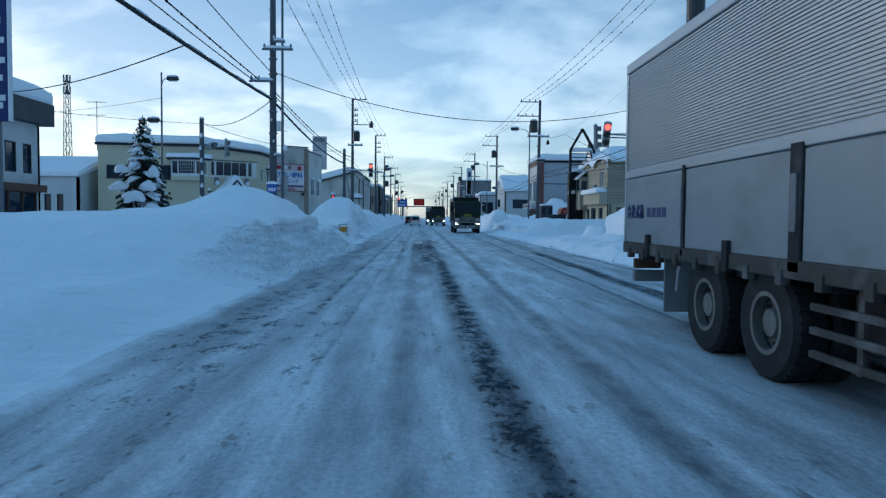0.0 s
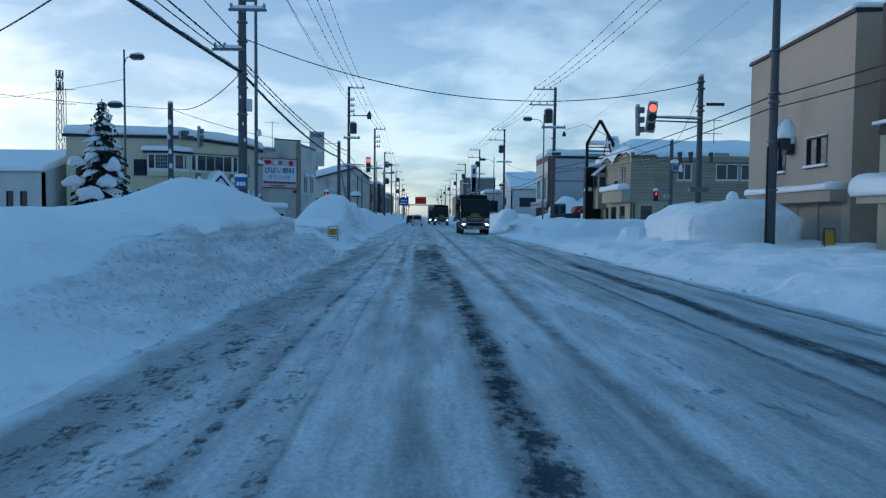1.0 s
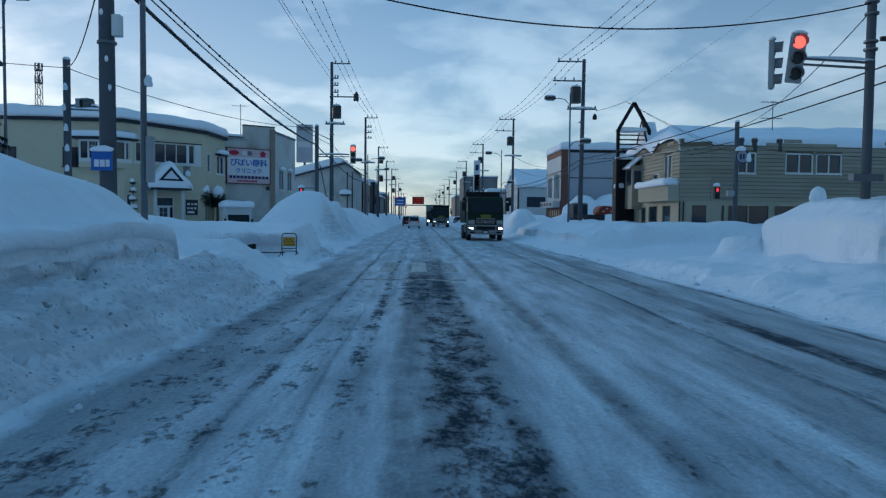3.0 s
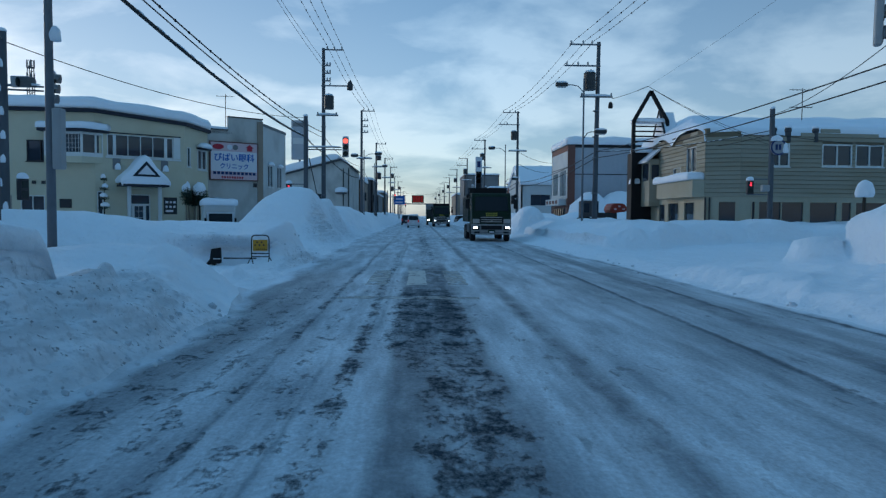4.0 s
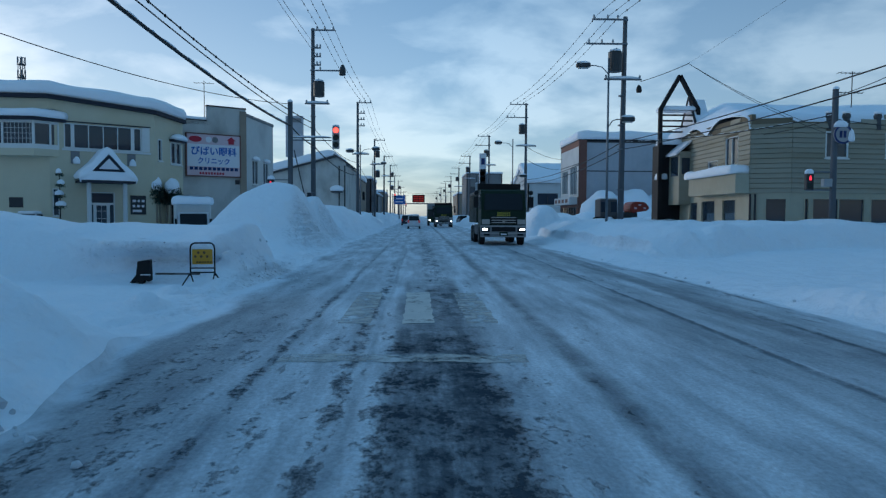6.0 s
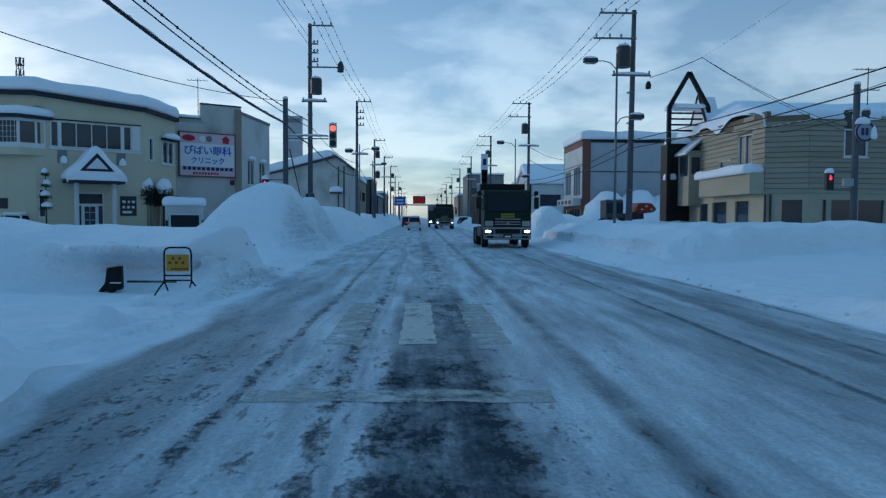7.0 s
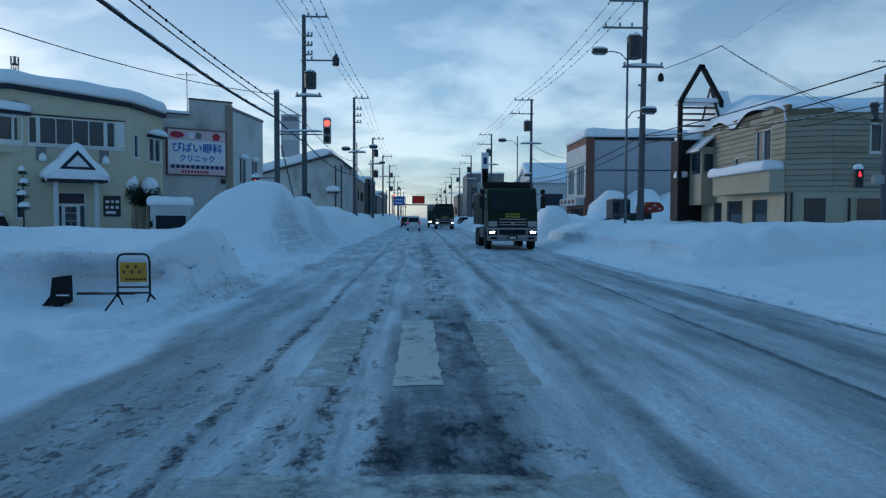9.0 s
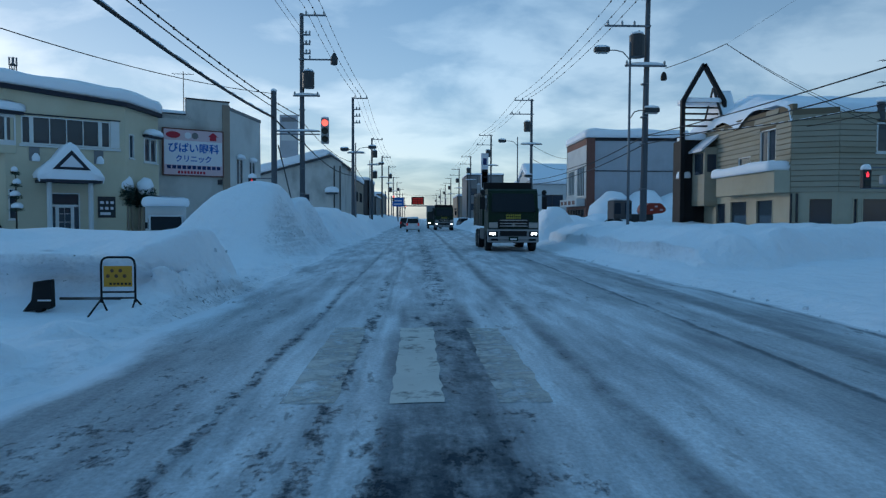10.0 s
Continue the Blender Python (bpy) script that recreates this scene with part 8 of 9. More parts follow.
def post_reflector(x, y):
    t = thing("delineator_post", "thin dark post with a small round marker in the snow", "post", (x, y, height(x, y) - 0.1))
    bm = BM(); rod(bm, (0, 0, 0), (0.02, 0, 1.0), 0.02)
    part("shaft", bm, DARK_STEEL, t)
    bm = BM(); ring(bm, (-0.1, 0, 0.32), (0, 1, 0), 0.13, 0.08, 0.05, 16)
    part("marker", bm, DARK_STEEL, t)
    return t


post_reflector(-13.7, 45.6)


def shop_blade_sign():
    t = thing("blade_sign", "tall navy blade sign with white writing on a post", "sign", (-16.78, 29.6, 0))
    bm = BM(); rod(bm, (-0.3, 0.1, -0.2), (-0.3, 0.1, 11.5), 0.12, 0.1)
    part("post", bm, STEEL, t)
    bm = BM(); box(bm, -0.8, 0.2, -0.12, 0.12, 5.1, 11.8, 0.02)
    bd = part("panel", bm, SIGN_NAVY, t)
    for k, (z, a0, a1) in enumerate(((9.9, -0.5, 0.1), (9.0, -0.7, -0.05), (8.2, -0.4, 0.08), (7.4, -0.6, 0.1), (6.7, -0.5, 0.0), (5.9, -0.6, 0.1), (5.6, -0.3, 0.0))):
        bm = BM(); box(bm, a0, a1, -0.13, -0.122, z, z + 0.24)
        part("writing_bar", bm, SIGN_WHITE, bd)
    bm = BM(); box(bm, 0.2, 0.26, -0.13, 0.13, 5.1, 11.8, 0.01)
    part("edge", bm, SIGN_WHITE, bd)
    return t


shop_blade_sign()


def pillar_sign(x, y, z0, z1, w, mat_, label, bars):
    t = thing("pillar_sign", label, "sign", (x, y, 0), group="pillar signs")
    bm = BM(); rod(bm, (0, 0, -0.2), (0, 0, z0 + 0.2), 0.2)
    part("post", bm, STEEL, t)
    bm = BM(); box(bm, -w / 2, w / 2, -0.3, 0.3, z0, z1, 0.04)
    bd = part("panel", bm, mat_, t)
    for (a0, a1, b0, b1, m_) in bars:
        bm = BM(); box(bm, a0 * w, a1 * w, -0.32, -0.302, z0 + (z1 - z0) * b0, z0 + (z1 - z0) * b1)
        part("writing_bar", bm, m_, bd)
    return t


pillar_sign(-19.4, 139.8, 10.6, 17.0, 2.7, GREY_METAL_WALL, "grey roof-top advertising box with faint panels", [(-0.4, 0.4, 0.84, 0.94, GREY_WALL), (-0.4, 0.4, 0.4, 0.55, WHITE_WALL)])
pillar_sign(8.9, 126.0, 5.4, 10.2, 0.95, SIGN_WHITE, "white pillar sign with a dark lower panel", [(-0.42, 0.42, 0.02, 0.55, BLACK), (-0.25, 0.25, 0.68, 0.86, SIGN_NAVY), (-0.3, 0.3, 0.36, 0.48, SIGN_WHITE), (-0.3, 0.3, 0.2, 0.32, SIGN_WHITE)])
t = thing("sign_gantry", "road gantry with a dark lit message sign", "gantry", (0, 212.0, 0))
for x in (-4.9, 7.2):
    bm = BM(); rod(bm, (x, 0, -0.2), (x, 0, 6.6), 0.16)
    part("post", bm, STEEL, t)
bm = BM(); box(bm, -4.9, 7.2, -0.15, 0.15, 4.55, 4.85, 0.02)
part("beam", bm, STEEL, t)
bm = BM(); box(bm, -1.5, 1.7, -0.3, 0.3, 5.0, 7.0, 0.05)
bd = part("message_sign", bm, BLACK, t, "black message sign with red lit rows")
for k in range(3):
    for j in range(4):
        bm = BM(); box(bm, -1.2 + 0.68 * j, -0.65 + 0.68 * j, -0.32, -0.3, 5.25 + 0.55 * k, 5.62 + 0.55 * k)
        part("lit_row", bm, LED_RED, bd)
t = thing("guide_sign", "blue road guide sign on an arm", "road sign", (-6.3, 205.0, 0))
bm = BM(); rod(bm, (0, 0, -0.2), (0, 0, 7.0), 0.14)
part("post", bm, STEEL, t)
bm = BM(); box(bm, 0.2, 3.0, -0.05, 0.05, 4.4, 6.6, 0.04)
bd = part("panel", bm, SIGN_BLUE, t)
for k in range(2):
    bm = BM(); box(bm, 0.6, 2.5, -0.062, -0.05, 4.85 + 0.8 * k, 5.15 + 0.8 * k)
    part("writing_bar", bm, SIGN_WHITE, bd)


# vehicles
def wheel(parent, x, y, r, w, side, rim_mat=None, dual=False):
    """A truck or car wheel about the x axis; side: which way its outer face looks."""
    bm = BM()
    ring(bm, (x, y, r), (1, 0, 0), r, r * 0.56, w, 32)
    tyre = part("wheel", bm, RUBBER, parent, smooth=False)
    # tread blocks
    bm = BM()
    for k in range(36):
        a = 2 * math.pi * k / 36
        for s in (-1, 1):
            m = Matrix.Translation((x + s * w * 0.2, y, r)) @ Matrix.Rotation(a + s * 0.04, 4, "X") @ Matrix.Translation((0, 0, r))
            rr = bmesh.ops.create_cube(bm, size=1.0, matrix=m @ Matrix.Diagonal((w * 0.3, 2 * math.pi * r / 36 * 0.6, 0.03, 1)))
    part("tread", bm, RUBBER, tyre)
    bm = BM()
    rod(bm, (x - side * w * 0.1, y, r), (x + side * w * 0.12, y, r), r * 0.57, r * 0.57, 28)
    ring(bm, (x + side * w * 0.35, y, r), (1, 0, 0), r * 0.6, r * 0.48, w * 0.3, 28)
    rod(bm, (x + side * w * 0.1, y, r), (x + side * w * 0.38, y, r), r * 0.3, r * 0.24, 20)
    part("rim", bm, rim_mat or HUB, tyre)
    bm = BM()
    for k in range(8):
        a = 2 * math.pi * k / 8
        cy, cz = y + r * 0.37 * math.cos(a), r + r * 0.37 * math.sin(a)
        rod(bm, (x + side * w * 0.1, cy, cz), (x + side * w * 0.22, cy, cz), r * 0.045, n=6)
    part("lug_nut", bm, DIRTY_STEEL, tyre)
    return tyre


def box_truck(x, rear, label):
    """Wing-body lorry, its rear at y = rear, its near side at x, heading to -y."""
    t = thing("box_truck", label, "truck", (x, rear, 0))
    W, L = 2.46, 9.6
    zb, zs, zt = 0.98, 1.94, 3.52
    # corrugated upper side, each rib standing proud
    n = 40
    prof = []
    for i in range(n):
        z0 = zs + 0.1 + (zt - 0.12 - zs - 0.1) * i / n
        dz = (zt - 0.12 - zs - 0.1) / n
        prof += [(-0.0, z0), (-0.0, z0 + dz * 0.55), (0.014, z0 + dz * 0.7), (0.014, z0 + dz * 0.9)]
    bm = BM()
    rows = [[bm.verts.new((px, y, pz)) for px, pz in prof] for y in (-0.07, -L * 0.25, -L * 0.5, -L * 0.75, -L + 0.05)]
    for a, b in zip(rows, rows[1:]):
        for i in range(len(prof) - 1):
            bm.faces.new((a[i], b[i], b[i + 1], a[i + 1]))
    part("corrugated_side", bm, ALU, t, "ribbed aluminium wing panel")
    bm = BM()
    box(bm, 0.02, W - 0.02, -L + 0.02, -0.03, zb, zt - 0.03, 0.01)
    part("box_body", bm, ALU_PANEL, t)
    for y0, y1, z0, z1 in ((-0.07, 0.0, zb - 0.05, zt), (-L, -L + 0.07, zb, zt)):
        bm = BM(); box(bm, -0.015, W + 0.015, y0, y1, z0, z1, 0.015)
        part("corner_post", bm, ALU, t)
    bm = BM(); box(bm, -0.02, 0.1, -L, 0.0, zt - 0.12, zt + 0.02, 0.02)
    part("top_rail", bm, ALU, t)
    bm = BM(); box(bm, -0.015, 0.06, -L, -0.05, zs, zs + 0.1, 0.012)
    part("hinge_rail", bm, ALU, t)
    # drop-side gates with latch posts between them
    gates = ((-0.09, -2.2), (-2.3, -4.5), (-4.7, -7.6), (-7.8, -9.4))
    for g, (y1, y0) in enumerate(gates):
        bm = BM(); box(bm, -0.012, 0.05, y0, y1, zb + 0.08, zs - 0.015, 0.012)
        gate = part("side_gate", bm, ALU_PANEL, t, "grimy white drop-side gate")
        if g == 0:
            for k, ch in enumerate("会社式株"):
                lettering(ch, 0.19, SIGN_NAVY, gate, Matrix.Translation((x - 0.02, rear - 0.25 - 0.185 * k, zb + 0.48)) @ pose(0, 0, 0, 90, 0, -90), 0.15)
            for k in range(4):
                bm = BM(); box(bm, -0.0165, -0.0125, -1.14 - 0.185 * k, -1.0 - 0.185 * k, zb + 0.42, zb + 0.54)
                part("writing_bar", bm, SIGN_NAVY, gate)
    for y, w in ((-2.25, 0.08), (-4.6, 0.18), (-7.7, 0.18)):
        bm = BM(); box(bm, -0.03, 0.05, y - w / 2, y + w / 2, zb - 0.02, zs + 0.04, 0.012)
        post = part("gate_post", bm, DIRTY_STEEL, t)
        bm = BM(); box(bm, -0.05, -0.02, y - w * 0.25, y + w * 0.25, zb + 0.3, zs - 0.2, 0.01)
        part("latch", bm, STEEL, post)
    # recessed lever latch in the third gate, and stake pockets on the sill
    bm = BM(); box(bm, -0.016, 0.0, -6.62, -6.42, zb + 0.28, zs - 0.06, 0.01)
    lt = part("latch_recess", bm, DIRTY_STEEL, t)
    bm = BM(); box(bm, -0.03, -0.012, -6.55, -6.49, zb + 0.36, zs - 0.14, 0.008)
    part("lever", bm, STEEL, lt)
    for y in (-1.1, -3.4, -6.05, -8.6):
        bm = BM(); box(bm, -0.055, 0.02, y - 0.06, y + 0.06, zb - 0.10, zb + 0.20, 0.012)
        part("stake_pocket", bm, DIRTY_STEEL, t)
    bm = BM(); box(bm, -0.03, 0.08, -L, -0.02, zb - 0.07, zb + 0.08, 0.015)
    part("sill_rail", bm, RUSTY, t, "rusty snow-caked sill rail")
    for k in range(16):
        y = -0.35 - 0.58 * k
        bm = BM(); box(bm, -0.05, 0.03, y - 0.05, y + 0.05, zb - 0.13, zb + 0.0, 0.01)
        part("hinge", bm, RUSTY, t)
    bm = BM(); box(bm, 0.6, W - 0.6, -L - 2.2, -0.1, 0.62, 0.86, 0.02)
    part("chassis", bm, DIRTY_STEEL, t)
    for k in range(12):
        y = -0.5 - 0.75 * k
        bm = BM(); box(bm, 0.06, W - 0.06, y - 0.05, y + 0.05, 0.84, zb, 0.01)
        part("cross_bearer", bm, DIRTY_STEEL, t)
    bm = BM(); box(bm, 0.1, W - 0.1, -0.18, -0.06, 0.5, 0.66, 0.02)
    part("rear_bumper", bm, FLAP, t)
    bm = BM(); box(bm, 0.12, 0.5, -0.12, -0.02, 0.68, 0.82, 0.02)
    part("tail_light", bm, RUST_PANEL, t)
    bm = BM(); box(bm, 0.12, 0.62, -1.32, -1.29, 0.22, 0.9, 0.01)
    part("mud_flap", bm, FLAP, t, "grey mud flap crusted with snow")
    # wheel arches and wheels
    for y in (-2.75, -4.05, -8.2 - 1.6):
        for s, xx in ((-1, 0.17), (1, W - 0.17)):
            wheel(t, xx + 0.02, y, 0.49, 0.3, s)
            if y > -9:
                wheel(t, xx + 0.34 * (1 if s < 0 else -1), y, 0.49, 0.28, s)
        bm = BM(); rod(bm, (0.3, y, 0.49), (W - 0.3, y, 0.49), 0.1)
        part("axle", bm, DIRTY_STEEL, t)
    bm = BM()
    arch = [(-1.95, 0.55), (-2.0, 0.8), (-2.15, 0.98), (-2.2, 0.94), (-2.07, 0.78), (-2.02, 0.55)]
    prism(bm, arch, "x", 0.02, 0.4)
    part("mudguard", bm, FLAP, t)
    # under-run side rails with stays
    for z in (0.72, 0.54, 0.36):
        bm = BM(); box(bm, 0.03, 0.08, -8.6, -4.75, z - 0.03, z + 0.03, 0.012)
        part("side_rail", bm, RUSTY, t, "rusty under-run guard rail")
    for y in (-5.3, -6.6, -7.9):
        bm = BM(); box(bm, 0.08, 0.13, y - 0.035, y + 0.035, 0.3, 0.95, 0.01)
        part("rail_stay", bm, RUSTY, t)
    bm = BM(); rod(bm, (0.5, -5.3, 0.6), (0.5, -7.2, 0.6), 0.26, n=20)
    part("fuel_tank", bm, DIRTY_STEEL, t)
    bm = BM(); box(bm, 0.35, 0.95, -5.2, -4.8, 0.4, 0.85, 0.03)
    part("battery_box", bm, DIRTY_STEEL, t)
    # cab
    bm = BM()
    prism(bm, [(-L - 0.25, 0.45), (-L - 2.2, 0.45), (-L - 2.3, 1.4), (-L - 2.05, 2.75), (-L - 0.25, 2.8)], "x", 0.02, W - 0.02)
    part("cab", bm, WHITE_PAINT, t)
    bm = BM(); box(bm, 0.005, 0.02, -L - 1.9, -L - 0.7, 1.55, 2.45)
    part("side_window", bm, CAR_GLASS, t)
    return t


box_truck(2.83, 10.3, "large grimy aluminium box lorry with ribbed sides, passing on the road")


def dump_truck(x, y, label, near=True):
    """Dark green tipper facing -y, its front at y."""
    t = thing("dump_truck", label, "truck", (x, y, 0))
    W = 2.42
    h = W / 2
    # cab
    bm = BM()
    prism(bm, [(0.05, 0.95), (0.0, 1.35), (0.06, 1.75), (0.32, 2.78), (0.5, 2.9), (2.0, 2.92), (2.1, 2.8), (2.1, 0.7), (1.6, 0.7), (0.3, 0.7)], "x", -h + 0.06, h - 0.06)
    bmesh.ops.bevel(bm, geom=[e for e in bm.edges if e.calc_length() > 1.8], offset=0.06, segments=2, affect="EDGES")
    cab = part("cab", bm, TRUCK_GREEN, t, "dark green cab")
    bm = BM()
    v = [bm.verts.new(c) for c in ((-h + 0.2, 0.055, 1.83), (h - 0.2, 0.055, 1.83), (h - 0.26, 0.275, 2.68), (-h + 0.26, 0.275, 2.68))]
    f = bm.faces.new(v)
    r = bmesh.ops.extrude_face_region(bm, geom=[f])
    bmesh.ops.translate(bm, vec=(0, -0.025, 0.0), verts=[q for q in r["geom"] if isinstance(q, bmesh.types.BMVert)])
    part("windscreen", bm, CAR_GLASS, cab)
    for s in (-1, 1):
        bm = BM(); prism(bm, [(0.45, 1.85), (0.6, 2.65), (1.6, 2.65), (1.6, 1.85)], "x", s * (h - 0.065), s * (h - 0.045))
        part("side_window", bm, CAR_GLASS, cab)
        bm = BM(); box(bm, min(s * (h - 0.5), s * (h - 0.08)), max(s * (h - 0.5), s * (h - 0.08)), -0.02, 0.1, 1.08, 1.35, 0.03)
        part("corner_panel", bm, CHROME, cab)
        bm = BM(); prism(bm, [(s * (h - 0.05), 1.05), (s * (h - 0.34), 1.38), (s * (h - 0.2), 1.85), (s * (h - 0.05), 2.0)], "y", -0.005, 0.14)
        part("side_deflector", bm, TRUCK_GREEN, cab)
        arm = tube([(s * (h - 0.1), 0.25, 2.6), (s * (h + 0.16), 0.05, 2.62), (s * (h + 0.2), 0.05, 2.3)], 0.02, 6)
        m_ = part("mirror_arm", arm, DARK_STEEL, t)
        bm = BM(); box(bm, min(s * (h + 0.1), s * (h + 0.34)), max(s * (h + 0.1), s * (h + 0.34)), 0.0, 0.1, 1.95, 2.52, 0.04)
        part("mirror", bm, BLACK, m_)
        bm = BM(); bmesh.ops.create_uvsphere(bm, u_segments=14, v_segments=8, radius=0.12, matrix=Matrix.Translation((s * (h + 0.2), 0.04, 2.72)) @ Matrix.Diagonal((1, 0.6, 1, 1)))
        part("wide_mirror", bm, BLACK, m_, smooth=True)
        bm = BM(); box(bm, min(s * (h - 0.38), s * (h - 0.12)), max(s * (h - 0.38), s * (h - 0.12)), -0.075, 0.05, 0.775, 0.885, 0.03)
        hl = part("headlight", bm, HEADLIGHT if near else FAR_HEADLIGHT, t, "lit white headlight")
        bm = BM(); box(bm, min(s * (h - 0.5), s * (h - 0.06)), max(s * (h - 0.5), s * (h - 0.06)), -0.062, 0.0, 0.68, 0.93, 0.03)
        part("headlight_surround", bm, BLACK, hl)
        bm = BM(); box(bm, min(s * (h - 0.5), s * (h - 0.18)), max(s * (h - 0.5), s * (h - 0.18)), -0.07, 0.0, 0.5, 0.62, 0.02)
        part("fog_lamp", bm, CAR_GLASS, t)
    # grille with chrome bars
    bm = BM(); box(bm, -0.72, 0.72, -0.03, 0.06, 1.12, 1.5, 0.03)
    g = part("grille", bm, BLACK, cab)
    for z in (1.16, 1.28, 1.42):
        bm = BM()
        prism(bm, [(-0.66, z), (0.66, z), (0.6, z + 0.045), (-0.6, z + 0.045)], "y", -0.06, -0.03)
        part("grille_bar", bm, CHROME, g)
    bm = BM(); prism(bm, [(-0.1, 1.2), (0.0, 1.3), (0.1, 1.2), (0.0, 1.14)], "y", -0.075, -0.06)
    part("emblem", bm, CHROME, g)
    bm = BM(); box(bm, -0.36, 0.36, -0.05, 0.02, 1.48, 1.74, 0.02)
    n_ = part("name_board", bm, BLACK, cab, "dark board with yellow lettering")
    for k in range(7):
        for z0, z1 in ((1.51, 1.61), (1.635, 1.72)):
            bm = BM(); box(bm, -0.34 + 0.1 * k, -0.265 + 0.1 * k, -0.058, -0.051, z0, z1)
            part("writing_bar", bm, YELLOW_TEXT, n_)
    bm = BM(); box(bm, -h + 0.22, -h + 0.5, 0.09, 0.1, 1.88, 2.02)
    part("dash_card", bm, FRAME_WHITE, cab)
    bm = BM(); box(bm, -h + 0.04, h - 0.04, -0.05, 0.35, 0.42, 1.05, 0.05)
    bp = part("bumper", bm, BUMPER_SILVER, t, "grimy silver bumper with dull chrome strips")
    for z0, z1 in ((0.955, 1.02), (0.60, 0.66), (0.45, 0.49)):
        bm = BM(); box(bm, -h + 0.05, h - 0.05, -0.068, -0.04, z0, z1, 0.012)
        part("chrome_strip", bm, CHROME, bp)
    bm = BM(); box(bm, -0.62, 0.62, -0.062, -0.03, 0.72, 0.98, 0.02)
    part("bumper_slot", bm, BLACK, bp)
    bm = BM(); box(bm, -0.22, 0.22, -0.085, -0.062, 0.5, 0.7, 0.01)
    pl_ = part("number_plate", bm, TRUCK_GREEN, bp)
    bm = BM(); box(bm, -0.15, 0.15, -0.092, -0.085, 0.54, 0.62)
    part("writing_bar", bm, SIGN_WHITE, pl_)
    bm = BM(); box(bm, -0.45, 0.1, -0.02, 0.05, 0.33, 0.39, 0.01)
    part("lower_bar", bm, SIGN_WHITE, t)
    # tipper body
    bm = BM()
    box(bm, -h, h, 2.3, 7.3, 1.15, 2.75, 0.03)
    bd = part("tipper_body", bm, TRUCK_GREEN, t, "dark steel tipper body")
    bm = BM()
    box(bm, -h + 0.04, h - 0.04, 2.15, 2.4, 2.6, 3.28, 0.03)
    part("headboard", bm, BLACK, bd)
    for s in (-1, 1):
        for k in range(6):
            yy = 2.5 + 0.95 * k
            bm = BM(); box(bm, s * h - 0.03, s * h + 0.03, yy - 0.06, yy + 0.06, 1.15, 2.75, 0.01)
            part("side_rib", bm, DARK_STEEL, bd)
        bm = BM(); box(bm, min(s * (h - 0.05), s * (h + 0.02)), max(s * (h - 0.05), s * (h + 0.02)), 2.3, 7.3, 2.72, 2.85, 0.02)
        part("top_rail", bm, DARK_STEEL, bd)
    bm = BM(); box(bm, -0.5, 0.5, 0.5, 7.2, 0.65, 1.1, 0.02)
    part("chassis", bm, DIRTY_STEEL, t)
    for yy in (1.15, 4.9, 6.2):
        for s in (-1, 1):
            wheel(t, s * (h - 0.17), yy, 0.48, 0.3, s)
    for s in (-1, 1):
        bm = BM(); box(bm, min(s * (h - 0.3), s * (h - 0.04)), max(s * (h - 0.3), s * (h - 0.04)), 2.0, 4.2, 0.5, 1.05, 0.04)
        part("side_tank", bm, DARK_STEEL, t)
    return t


dump_truck(4.32, 64.0, "dark green dump truck with lit headlights, waiting on the road")
dump_truck(3.35, 121.0, "dark dump truck with lit headlights farther down the road", False)


def small_truck(x, y):
    t = thing("lorry", "pale box lorry with lit headlights far down the road", "truck", (x, y, 0))
    bm = BM(); prism(bm, [(0.0, 0.5), (-0.02, 1.3), (0.25, 2.5), (1.9, 2.55), (1.9, 0.5)], "x", -1.1, 1.1)
    part("cab", bm, TRUCK_GREEN, t)
    bm = BM(); prism(bm, [(0.02, 1.42), (0.2, 2.35), (0.18, 2.36), (-0.02, 1.42)], "x", -0.95, 0.95)
    part("windscreen", bm, CAR_GLASS, t)
    bm = BM(); box(bm, -1.15, 1.15, 2.0, 8.0, 1.0, 3.4, 0.03)
    part("cargo_box", bm, ALU_PANEL, t)
    for s in (-1, 1):
        bm = BM(); box(bm, s * 0.8 - 0.16, s * 0.8 + 0.16, -0.05, 0.02, 0.75, 0.95, 0.02)
        part("headlight", bm, FAR_HEADLIGHT, t, "lit white headlight")
        for yy in (0.9, 6.0):
            wheel(t, s * 0.95, yy, 0.42, 0.26, s)
    return t


small_truck(2.55, 136.0)


